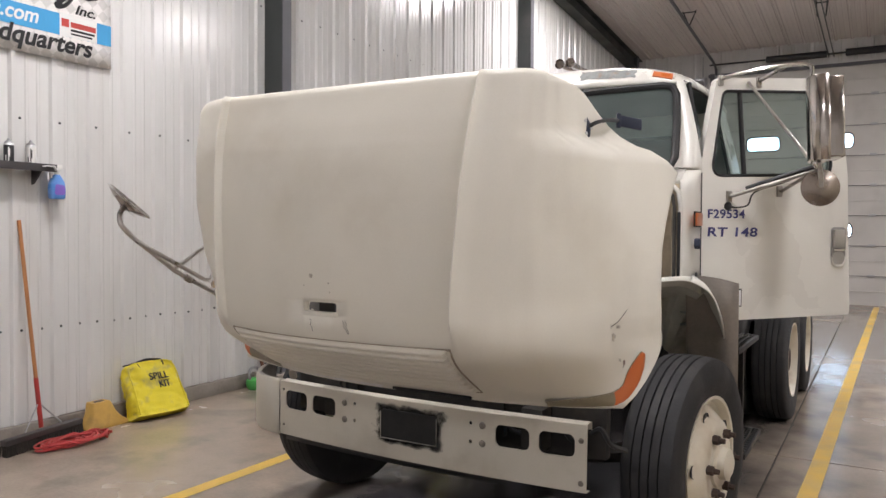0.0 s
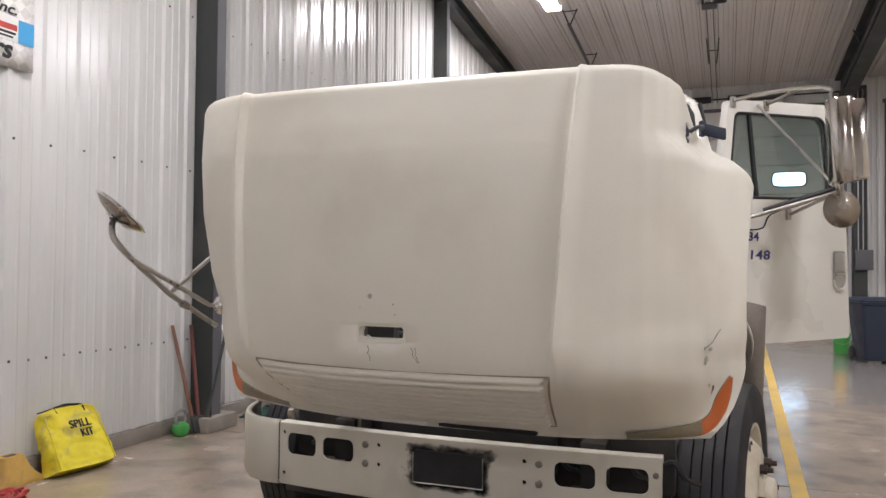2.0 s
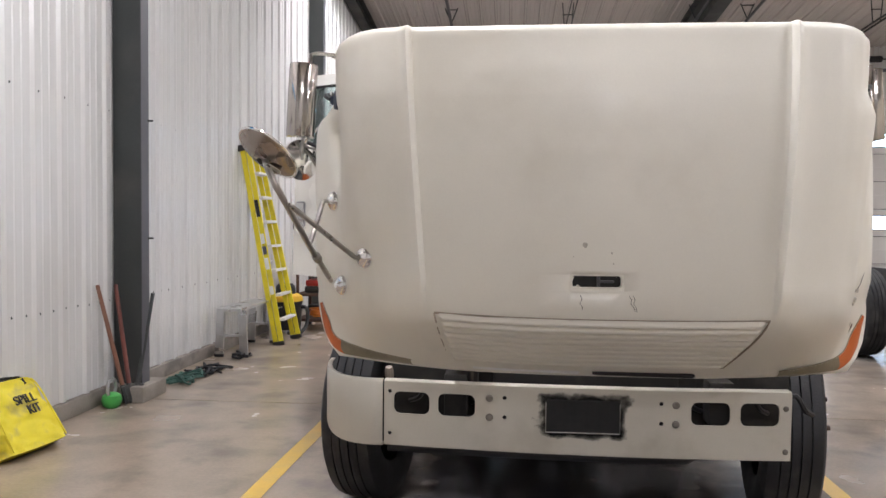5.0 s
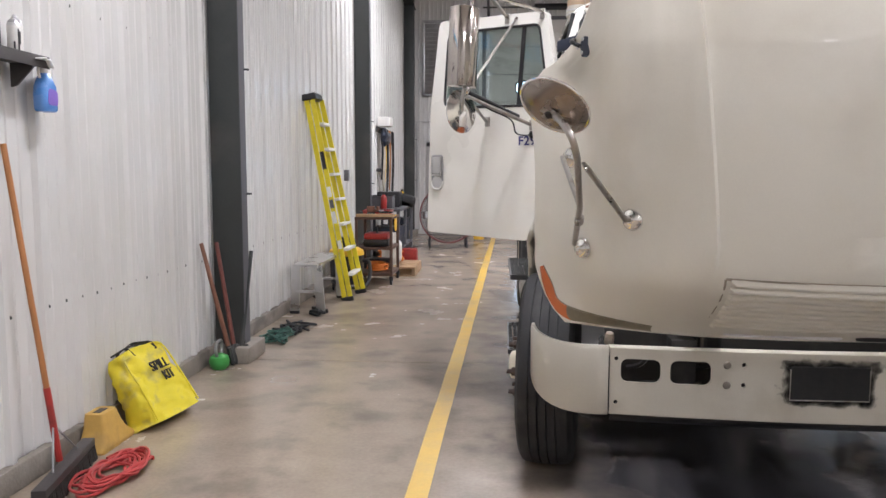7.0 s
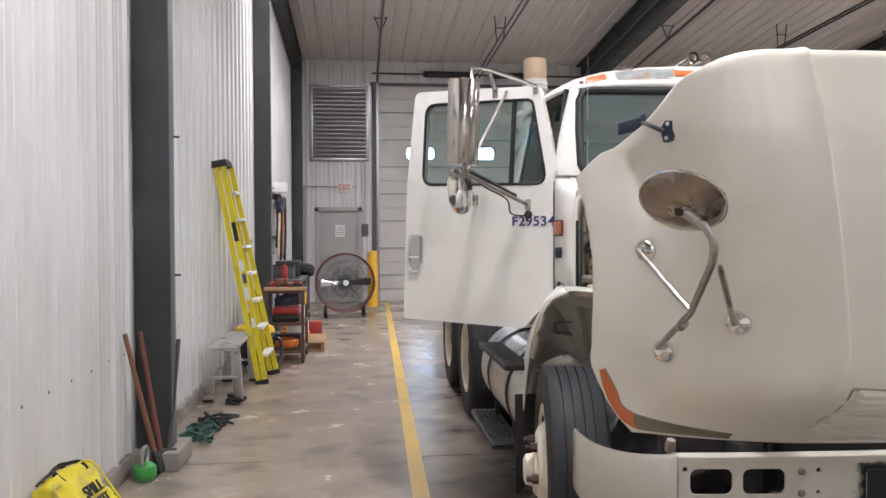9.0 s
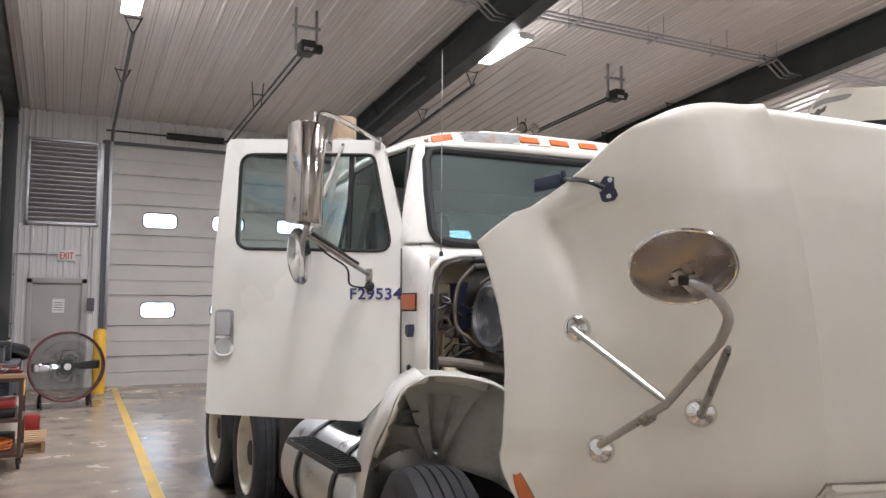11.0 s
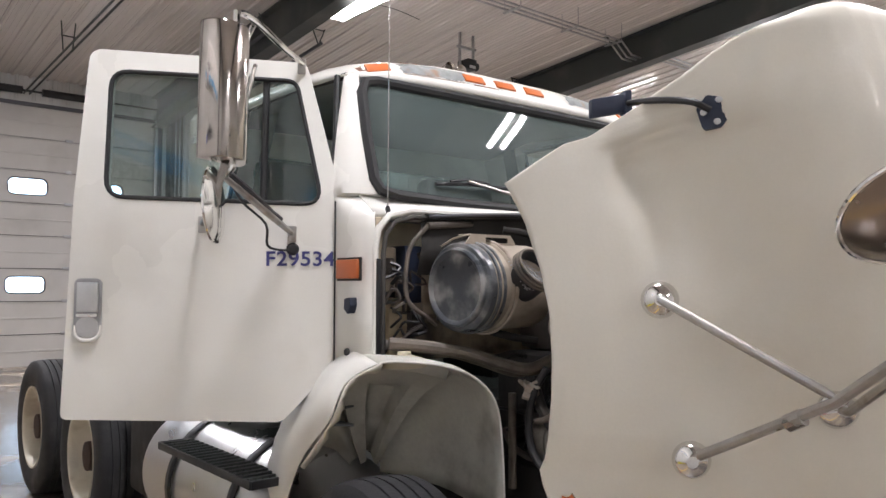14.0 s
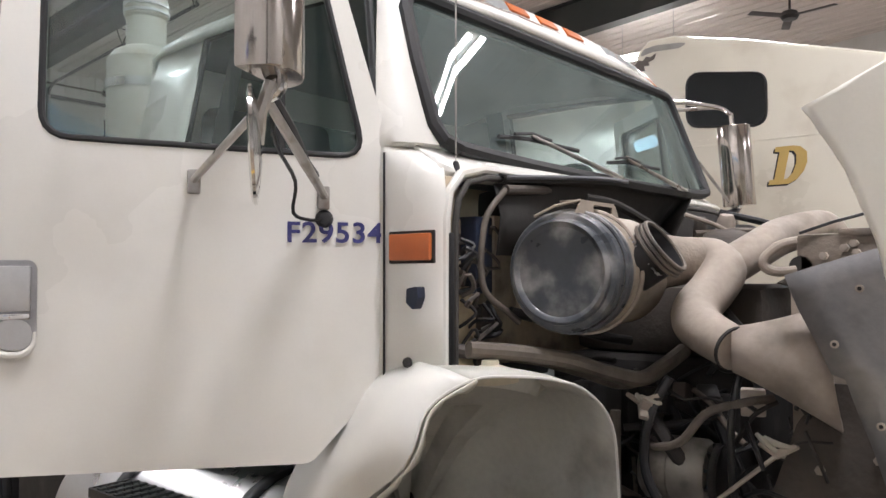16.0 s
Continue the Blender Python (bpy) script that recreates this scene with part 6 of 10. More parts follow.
    for u, zz in ((0.157, 1.745), (0.464, 1.776), (0.135, 2.36), (0.37, 2.36)):
        bm = bmesh.new()
        box(bm, -0.015, 0.015, -0.032, 0.026, -0.004, 0.014, 0.005, m @ Matrix.Translation((u, zz, inner * (0.06 * max(0, (zz - 1.87) / 0.5)) - (0.008 if inner > 0 else -0.0))))
        part("stay_foot", bm, DULLCHROME, head)
    return door


cab_door(-1, (-2.930, 4.104, 0), 35, [("F29534", 0.245, 1.632, 0.050, 0.237, 0.0)])
cab_door(1, (-0.932, 4.12, 0), 44, [("F29534", 0.035, 1.628, 0.045, 0.222, 0.0), ("RT 148", 0.035, 1.532, 0.047, 0.300, 0.06)])

# exhaust stack behind the cab
GREYPIPE = mat("stack_paint", (0.55, 0.53, 0.48), 0.6, var=0.15, scale=6, stain=(0.3, 0.2, 0.12), amount=0.5, sscale=5)
for s in (-1,):
    bm = bmesh.new()
    SX, SY = CX - 0.74, 5.74
    lathe(bm, [(0.0, 1.2), (0.15, 1.2), (0.155, 1.22), (0.155, 2.44), (0.13, 2.475), (0.085, 2.50), (0.08, 2.50), (0.08, 2.62), (0.088, 2.63), (0.088, 2.70), (0.08, 2.70), (0.08, 2.84), (0.068, 2.84), (0.066, 2.6), (0, 2.6)], Matrix.Translation((SX, SY, 0)), 36)
    stack = part("exhaust_stack", bm, GREYPIPE, truck, "grey upright muffler and pipe behind the cab")
    for zz in (2.33, 1.6):
        bm = bmesh.new()
        lathe(bm, [(0.156, zz - 0.018), (0.161, zz - 0.018), (0.161, zz + 0.018), (0.156, zz + 0.018)], Matrix.Translation((SX, SY, 0)), 36)
        box(bm, SX - 0.05, SX + 0.05, SY - 0.20, SY - 0.155, zz - 0.02, zz + 0.02, 0.006)
        part("muffler_clamp", bm, ALU, stack, "metal band clamp")
    for zz in (2.64, 2.67):
        bm = bmesh.new()
        lathe(bm, [(0.088, zz), (0.093, zz), (0.093, zz + 0.012), (0.088, zz + 0.012)], Matrix.Translation((SX, SY, 0)), 30)
        part("pipe_clamp", bm, ALU, stack)
    RUSTY = mat("bare_pipe_end", (0.45, 0.33, 0.22), 0.7, var=0.2, scale=9)
    bm = bmesh.new()
    lathe(bm, [(0.081, 2.71), (0.083, 2.72), (0.083, 2.855), (0.076, 2.86), (0.074, 2.73)], Matrix.Translation((SX, SY, 0)), 30)
    part("stack_tip", bm, RUSTY, stack, "tan discoloured pipe tip")
    bm = bmesh.new()
    tube(bm, [(SX, SY, 1.25), (SX, SY, 1.0), (SX + 0.2, SY, 0.9)], 0.06, 12, curve=5)
    tube(bm, [(SX - 0.1, SY + 0.1, 0.93), (SX - 0.1, SY + 0.12, 2.2)], 0.02, 8)
    part("stack_bracket", bm, DARKENG, stack)

# left fuel tank with straps and treads; right step box
bm = bmesh.new()
TX, TZ = CX - 0.86, 0.66
lathe(bm, [(0, 4.30), (0.20, 4.30), (0.27, 4.31), (0.295, 4.335), (0.30, 4.36), (0.30, 5.58), (0.295, 5.605), (0.27, 5.63), (0.2, 5.64), (0, 5.645)], Matrix.Translation((TX, 0, TZ)) @ pose(0, 0, 0, -90), 40)
tank = part("fuel_tank", bm, ALU, truck, "round aluminium fuel tank with black straps")
for yy in (4.60, 5.22):
    bm = bmesh.new()
    pts = [(TX + 0.306 * math.cos(a), yy, TZ + 0.306 * math.sin(a)) for a in (2 * math.pi * k / 36 for k in range(37))]
    for p, q in zip(pts, pts[1:]):
        v = [bm.verts.new((p[0], yy - 0.028, p[2])), bm.verts.new((q[0], yy - 0.028, q[2])), bm.verts.new((q[0], yy + 0.028, q[2])), bm.verts.new((p[0], yy + 0.028, p[2]))]
        bm.faces.new(v)
    bmesh.ops.remove_doubles(bm, verts=bm.verts, dist=0.0005)
    st = part("tank_strap", bm, BLACK, tank, "black tank strap")
    st.modifiers.new("thick", "SOLIDIFY").thickness = 0.006
bm = bmesh.new()
lathe(bm, [(0.055, 0.0), (0.055, 0.03), (0.045, 0.04), (0, 0.04)], Matrix.Translation((TX + 0.05, 4.95, TZ + 0.29)), 20)
part("filler_cap", bm, GALV, tank)


def tread(x0, x1, y0, y1, z, label):
    st = None
    bm = bmesh.new()
    for xx in (x0, x1):
        box(bm, xx - 0.006, xx + 0.006, y0, y1, z - 0.03, z, 0.002)
    for yy in (y0, y1):
        box(bm, x0, x1, yy - 0.006, yy + 0.006, z - 0.03, z, 0.002)
    step = part("step_tread", bm, BLACK, truck, label)
    for k in range(5):
        bm = bmesh.new()
        xx = x0 + (x1 - x0) * (k + 0.5) / 5
        box(bm, xx - 0.010, xx + 0.010, y0 + 0.006, y1 - 0.006, z - 0.014, z - 0.002, 0.002)
        n = int((y1 - y0) / 0.05)
        for j in range(n):
            yy = y0 + 0.03 + j * 0.05
            box(bm, xx - 0.012, xx + 0.012, yy - 0.008, yy + 0.008, z - 0.004, z + 0.005)
        part("tread_bar", bm, STEEL, step)
    return step


tread(-3.165, -3.03, 4.27, 5.15, 0.885, "black serrated step tread over the tank")
tread(-3.17, -3.0, 4.62, 5.52, 0.36, "black serrated lower step")
tread(CX + 0.90, CX + 1.10, 4.75, 5.5, 0.86, "black serrated step on the right side")
tread(CX + 0.98, CX + 1.17, 4.55, 5.2, 0.30, "black serrated lower step")
for yy in (4.75, 5.35):
    bm = bmesh.new()
    box(bm, -3.03, -3.0, yy - 0.02, yy + 0.02, 0.33, 0.62, 0.004)
    part("step_bracket", bm, BLACK, truck)
    bm = bmesh.new()
    box(bm, CX + 1.04, CX + 1.07, yy - 0.2, yy - 0.16, 0.28, 0.8, 0.004)
    part("step_bracket", bm, BLACK, truck)
bm = bmesh.new()
box(bm, CX + 0.5, CX + 1.0, 4.7, 5.4, 0.48, 0.84, 0.02)
part("battery_box", bm, DARKENG, truck, "dark battery box under the cab")
bm = bmesh.new()
box(bm, CX - 1.02, CX - 0.5, 5.75, 6.3, 0.42, 0.98, 0.03)
part("air_tank_box", bm, DARKENG, truck, "dark box on the frame ahead of the drive wheels")
for s in (-1, 1):
    bm = bmesh.new()
    box(bm, CX + s * 1.0 - 0.17, CX + s * 1.0 + 0.17, 4.30, 4.312, 0.18, 0.72, 0.003)
    part("splash_flap", bm, BLACK, truck, "black rubber splash flap")

# brown-grey splash panel that hangs behind the right front wheel
bm = bmesh.new()
rows = []
for f in (0.0, 0.25, 0.5, 0.75, 1.0):
    rows.append([(-0.99 + (0.265 - 0.015 * f) * k / 6, 4.02 + 0.10 * f + 0.02 * math.sin(k), 1.33 - 0.03 * (k / 6) ** 3 * (1 - f) - f * (0.62 - 0.04 * (k == 6))) for k in range(7)])
sheet(bm, rows)
part("splash_panel", bm, mat("splash_grime", (0.20, 0.175, 0.15), 0.8, var=0.3, scale=5, stain=(0.08, 0.07, 0.06), amount=0.7, sscale=4), truck, "brown-grey dirty splash panel behind the wheel").modifiers.new("thick", "SOLIDIFY").thickness = 0.008

# inner fenders: a white outer skin with a dirty bowl inside, over the front wheels;
# the bowl's brown stain also stands in for shade
LINER = mat("liner_paint_and_shade", (0.56, 0.55, 0.49), 0.5, var=0.2, scale=4, stain=(0.19, 0.16, 0.125), amount=0.75, sscale=3.5)
RIM = [(-3.06, 4.31, 0.62), (-3.07, 4.12, 0.95), (-3.088, 3.90, 1.13), (-3.045, 3.87, 1.25), (-2.96, 3.81, 1.312), (-2.88, 3.735, 1.318), (-2.78, 3.69, 1.302), (-2.675, 3.67, 1.263), (-2.60, 3.65, 1.18), (-2.568, 3.65, 1.034), (-2.555, 3.65, 0.75)]
rim = smooth_line(RIM, 4)
rc = Vector((-2.82, 3.92, 0.80))
deep = Vector((0.12, 0.34, 0.06))
for s in (-1, 1):
    fl = (lambda p: Vector(p)) if s < 0 else (lambda p: Vector(mx(p)))
    rows = []
    for k in range(10):
        a = radians(88 * k / 9)
        g, h = math.cos(a) ** 0.55, math.sin(a) ** 0.9
        ln = []
        for i, p in enumerate(rim):
            q = rc + (p - rc) * g + deep * h
            bump = 0.018 * noise.noise((p.x * 5, p.y * 5 + k * 0.5, p.z * 4))
            # moulded pads: a step below the crown and an arch in the middle
            step = 0.060 if k >= 3 and 13 <= i <= 27 else 0.0
            arch = 0.055 if k >= 6 and 18 <= i <= 23 else 0.0
            ln.append(fl(q + Vector((0.3, 0.6, 0.5)) * bump * h - Vector((0.35, 0.75, 0.55)) * (step - arch)))
        rows.append(ln)
    liner = cabpart("inner_fender", rows, LINER, "grey dusty inside of the wheel well, darkened for shade", 0.006)
    # rolled rim edge
    bm = bmesh.new()
    tube(bm, [fl(p) for p in rim], 0.004, 6)
    part("fender_edge", bm, DOORWHITE, liner, "thin white fender edge")
    outer_rows = [[fl(p) for p in rim[:17]]]
    back = smooth_line([(-3.05, 4.46, 0.62), (-3.02, 4.37, 1.0), (-2.975, 4.22, 1.20), (-2.94, 4.10, 1.30), (-2.925, 3.99, 1.335)], 4)
    outer_rows.append([fl(p.lerp(q, 0.45) + Vector((-0.006, 0.0, 0.006))) for p, q in zip(rim[:17], back)])
    outer_rows.append([fl(q) for q in back])
    cabpart("fender_skin", outer_rows, DOORWHITE, "white fender skin with a torn edge below the cab corner", 0.008)
    # torn, flaking edge where skin and liner part, on the left side
    rng = random.Random(5)
    tear = smooth_line([Vector(p) + Vector((0.004, -0.012, 0.004)) for p in RIM[1:5]], 7)
    if s < 0:
        bm = bmesh.new()
        sheet(bm, [[fl(p) for p in tear], [fl(p + Vector((0.02, 0.01, -0.012)) * (0.3 + 1.3 * rng.random())) for p in tear]])
        part("torn_edge", bm, WHITE, liner, "ragged torn fibreglass edge").modifiers.new("thick", "SOLIDIFY").thickness = 0.004
    top_rows = [[fl(p) for p in rim[16:30]], [fl(p + Vector((0.02, 0.10, 0.01))) for p in rim[16:30]], [fl(Vector((p.x + 0.03, 4.06, max(p.z, 1.15)))) for p in rim[16:30]]]
    cabpart("fender_shelf", top_rows, LINER, "dusty ledge between wheel well and firewall", 0.008)

# ---- engine bay ----
# air cleaner: big drum lying across, its lid towards the left side
AC = Vector((-2.705, 3.735, 1.557))
acw = Vector((1.0, 0.06, 0.01)).normalized()
m = axis(AC, acw)
bm = bmesh.new()
lathe(bm, [(0.0, 0.03), (0.132, 0.03), (0.150, 0.045), (0.152, 0.10), (0.150, 0.12), (0.157, 0.125), (0.157, 0.145), (0.150, 0.15), (0.148, 0.34), (0.13, 0.37), (0.0, 0.38)], m, 44)
ACBODY = mat("air_cleaner_dust", (0.33, 0.28, 0.225), 0.6, var=0.3, scale=7, stain=(0.045, 0.04, 0.036), amount=0.9, sscale=5, stretch=(0.6, 1, 1))
ACLID = mat("air_cleaner_lid", (0.055, 0.062, 0.072), 0.35, var=0.3, scale=9, stain=(0.36, 0.35, 0.34), amount=0.95, sscale=9, soft=0.06)
ac = part("air_cleaner", bm, ACBODY, truck, "dusty round air cleaner drum in the engine bay")
bm = bmesh.new()
lathe(bm, [(0.0, 0.010), (0.112, 0.010), (0.118, 0.003), (0.125, 0.0), (0.132, 0.006), (0.134, 0.016), (0.146, 0.018), (0.152, 0.026), (0.152, 0.05), (0.14, 0.05)], m, 48)
part("lid", bm, ACLID, ac, "dark blue-grey lid with pale dust")
for r, h in ((0.154, 0.06), (0.153, 0.085)):
    bm = bmesh.new()
    pts = [m @ Vector((r * math.cos(a), r * math.sin(a), h)) for a in (2 * math.pi * k / 44 for k in range(45))]
    tube(bm, pts, 0.006, 6, caps=False)
    part("clamp_ring", bm, ACLID, ac)
bm = bmesh.new()
bk = along((-2.675, 3.690, 1.702), acw, (0, 0, 1))
plate(bm, [(-0.02, 0.0), (0.225, 0.0), (0.206, 0.026), (0.19, 0.034), (0.01, 0.034)], [rrect(0.075, 0.185, 0.006, 0.024, 0.004)], 0.0, -0.004, bk)
box(bm, 0.0, 0.20, 0.030, 0.034, -0.055, 0.0, 0.0015, bk)
tube(bm, [bk @ Vector((0.004, 0.032, 0)), bk @ Vector((-0.015, 0.02, -0.06)), bk @ Vector((-0.02, -0.004, -0.115))], 0.004, 6)
part("bracket", bm, ACBODY, ac, "dusty slotted mounting bracket")
bm = bmesh.new()
tube(bm, [m @ Vector((0.160 * math.cos(a), 0.160 * math.sin(a), 0.135)) for a in (2 * math.pi * k / 44 for k in range(45))], 0.006, 6, caps=False)
part("mounting_band", bm, DUSTY, ac, "beige steel mounting band")
# intake ring on the drum's front
inw = Vector((0.14, -0.80, 0.57)).normalized()
im = axis(Vector((-2.488, 3.562, 1.62)) - inw * 0.018, inw) @ Matrix.Diagonal((1.12, 1.12, 1, 1))
bm = bmesh.new()
for r, h in ((0.086, 0.0), (0.084, 0.012), (0.082, 0.024)):
    tube(bm, [im @ Vector((r * math.cos(a), r * 0.8 * math.sin(a), h)) for a in (2 * math.pi * k / 36 for k in range(37))], 0.0055, 6, caps=False)
part("intake_ring", bm, GRIMEHOSE, ac, "grimy ribbed intake rim")
bm = bmesh.new()
lathe(bm, [(0.088, -0.004), (0.082, 0.022), (0.076, 0.022), (0.072, -0.10), (0.0, -0.10)], im @ Matrix.Diagonal((1, 0.8, 1, 1)), 30)
part("intake_throat", bm, BLACK, ac, "black intake throat")
bm = bmesh.new()
for k in range(9):
    x = -0.06 + k * 0.015
    tube(bm, [im @ Vector((x, -0.055, -0.02)), im @ Vector((x, 0.055, -0.02))], 0.0022, 5)
    tube(bm, [im @ Vector((-0.07, x * 0.8, -0.02)), im @ Vector((0.07, x * 0.8, -0.02))], 0.0022, 5)
part("intake_mesh", bm, GALV, ac, "wire mesh inside the ring", kind="stuff")

# big charge pipes
bm = bmesh.new()
tube(bm, [(-2.19, 3.66, 1.60), (-2.185, 3.60, 1.597), (-2.19, 3.555, 1.590), (-2.22, 3.515, 1.560), (-2.28, 3.517, 1.512), (-2.36, 3.530, 1.460), (-2.41, 3.510, 1.424), (-2.455, 3.452, 1.398), (-2.498, 3.380, 1.372)], [0.060, 0.060, 0.062, 0.064, 0.060, 0.060, 0.060, 0.056, 0.053], 20, curve=4)
part("charge_pipe", bm, DUSTY, truck, "dusty beige bent intake pipe")
bm = bmesh.new()
lathe(bm, [(0.085, 0.0), (0.080, 0.03), (0.066, 0.14), (0.062, 0.17)], axis((-2.36, 3.68, 1.585), Vector((0.16, -0.10, 0.005)).normalized()), 24)
part("turbo_cone", bm, ENGDUST, truck, "dusty cast cone behind the intake")
for p, d in (((-2.496, 3.383, 1.373), (-0.5, -0.83, -0.3)),):
    bm = bmesh.new()
    lathe(bm, [(0.052, -0.005), (0.056, -0.004), (0.056, 0.004), (0.052, 0.005)], axis(p, d), 24)
    part("hose_clamp", bm, DARKENG, truck)
bm = bmesh.new()
tube(bm, [(-2.24, 3.54, 1.54), (-2.10, 3.476, 1.610), (-1.95, 3.445, 1.662), (-1.80, 3.407, 1.690), (-1.70, 3.39, 1.695), (-1.62, 3.38, 1.66), (-1.59, 3.375, 1.56)], 0.055, 16, curve=6)
part("charge_pipe", bm, DUSTY, truck, "dusty cross pipe over the engine")
# flared shroud between pipe and radiator
rowsx = []
for f in (0, 0.2, 0.4, 0.6, 0.8, 1.0):
    c = Vector((-2.492, 3.388, 1.372)).lerp(Vector((-2.452, 3.185, 1.335)), f)
    ry, rz = 0.050 + 0.012 * f, 0.052 + 0.085 * f ** 1.15
    rowsx.append([c + Vector((ry * math.cos(a), 0.25 * ry * math.cos(a) + 0.02 * math.sin(a) * f, rz * math.sin(a))) for a in (2 * math.pi * k / 28 for k in range(28))])
o = cabpart("fan_shroud", rowsx, mat("shroud_dust", (0.33, 0.28, 0.24), 0.75, var=0.25, scale=8, stain=(0.15, 0.125, 0.10), amount=0.7, sscale=6), "grey dusty flared shroud", 0.006, True)

# radiator, its side plate and top tank
bm = bmesh.new()
box(bm, CX - 0.40, CX + 0.40, 3.12, 3.22, 0.78, 1.62, 0.015)
rad = part("radiator", bm, ENGDUST, truck, "dusty radiator core")
bm = bmesh.new()
box(bm, CX - 0.418, CX + 0.42, 3.07, 3.285, 1.52, 1.648, 0.012)
box(bm, CX - 0.424, CX + 0.42, 3.04, 3.19, 1.640, 1.658, 0.004)
part("top_tank", bm, ENGDUST, rad, "grey radiator top tank")
bm = bmesh.new()
box(bm, CX - 0.455, CX - 0.405, 3.06, 3.29, 0.75, 1.515, 0.01)
box(bm, CX - 0.47, CX - 0.44, 3.10, 3.20, 1.05, 1.22, 0.006)
part("side_bracket", bm, ENGDUST, rad)
bm = bmesh.new()
prism(bm, circle(3.275, 1.568, 0.027, 20), 0.0, 0.004, along((CX - 0.418, 0, 0), (0, 1, 0), (0, 0, 1)) @ pose(0, 0, 0))
part("port", bm, DARKENG, rad, "dark open port")
for k, (yy, zz) in enumerate(((3.175, 1.612), (3.155, 1.622), (3.15, 1.600), (3.22, 1.594), (3.2, 1.05))):
    bm = bmesh.new()
    lathe(bm, [(0.010, 0), (0.010, 0.016), (0, 0.018)], axis((CX - (0.456 if zz < 1.5 else 0.42), yy, zz), (-1, 0, 0)), 6)
    part("bolt", bm, DUSTY, rad)
bm = bmesh.new()
tube(bm, [(-2.34, 3.285, 1.632), (-2.37, 3.318, 1.622), (-2.392, 3.348, 1.590), (-2.39, 3.345, 1.566), (-2.375, 3.32, 1.556), (-2.355, 3.285, 1.560)], 0.012, 10, curve=6)
part("bypass_hose", bm, DUSTY, truck, "short bent rubber hose")
bm = bmesh.new()
tube(bm, [(-2.36, 3.275, 1.650), (-2.355, 3.20, 1.675), (-2.35, 3.10, 1.700), (-2.30, 3.00, 1.720)], 0.004, 6)
part("hood_cable", bm, BLACK, truck, "thin dark hood check cable")
# rubber air baffle and splash shield hung from the hood
BAFFLE = mat("baffle_rubber", (0.16, 0.155, 0.155), 0.75, var=0.25, scale=5, stain=(0.30, 0.275, 0.25), amount=0.7, sscale=4)
rowsx = []
for z, y0 in ((1.548, 3.250), (1.50, 3.235), (1.468, 3.215), (1.40, 3.190), (1.335, 3.160), (1.325, 3.135), (1.28, 3.115), (1.20, 3.09), (1.09, 3.055), (1.0, 3.03)):
    rowsx.append([(-2.535 + 0.004 * math.sin(z * 20), y0 + 0.005 * math.sin(z * 61), z), (-2.53, y0 - 0.06, z + 0.02), (-2.525, y0 - 0.13, z + 0.042), (-2.515, y0 - 0.24, z + 0.075), (-2.50, 2.78, z + 0.12)])
o = cabpart("air_baffle", rowsx, BAFFLE, "dark dusty rubber air baffle with holes and a torn edge", 0.006, parent=hood)
for yy, zz in ((3.150, 1.400), (3.065, 1.235), (3.10, 1.52), (3.0, 1.1)):
    bm = bmesh.new()
    lathe(bm, [(0.009, 0), (0.009, 0.002), (0.0045, 0.0025)], axis((-2.5415, yy, zz), (-1, 0, 0)), 10)
    part("grommet", bm, DUSTY, o)
    bm = bmesh.new()
    lathe(bm, [(0.0045, 0.0), (0.0045, 0.003), (0, 0.003)], axis((-2.5415, yy, zz), (-1, 0, 0)), 8)
    part("hole", bm, NEARBLACK, o, "dark fixing hole")

# block, heads, alternator, pulleys, fans
bm = bmesh.new()
box(bm, CX - 0.26, CX + 0.26, 3.42, 4.08, 0.72, 1.30, 0.04)
eng = part("engine_block", bm, DARKENG, truck, "sooty dark engine block")
bm = bmesh.new()
box(bm, CX - 0.17, CX + 0.17, 3.44, 4.05, 1.30, 1.52, 0.05)
part("valve_cover", bm, SOOT, eng)
bm = bmesh.new()
box(bm, CX - 0.24, CX + 0.24, 3.5, 4.0, 0.55, 0.74, 0.05)
part("oil_pan", bm, DARKENG, eng)
for k in range(5):
    for s in (-1, 1):
        bm = bmesh.new()
        box(bm, CX + s * 0.27 - 0.03, CX + s * 0.27 + 0.03, 3.48 + 0.11 * k, 3.54 + 0.11 * k, 0.95, 1.22, 0.012)
        part("manifold_port", bm, DARKENG, eng)
ALTMETAL = mat("dusty_alternator", (0.27, 0.25, 0.22), 0.5, 0.3, var=0.25, scale=10, stain=(0.09, 0.08, 0.07), amount=0.7, sscale=12)
al = axis((-2.35, 3.575, 1.03), (0.05, -1, 0))
bm = bmesh.new()
lathe(bm, [(0, -0.10), (0.07, -0.10), (0.085, -0.085), (0.088, -0.02), (0.082, -0.018), (0.082, -0.010), (0.088, -0.008), (0.088, 0.06), (0.078, 0.075), (0.06, 0.08), (0, 0.08)], al, 28)
alt = part("alternator", bm, ALTMETAL, truck, "dusty metal alternator")
bm = bmesh.new()
lathe(bm, [(0.075, 0.085), (0.082, 0.09), (0.075, 0.10), (0.082, 0.11), (0.05, 0.115), (0, 0.115)], al, 24)
for k in range(10):
    a = 2 * math.pi * k / 10
    box(bm, -0.004, 0.004, 0.03, 0.08, 0.078, 0.092, 0, al @ pose(0, 0, 0, 0, 0, 36 * k))
part("alternator_fan", bm, DARKENG, alt, kind="stuff")
bm = bmesh.new()
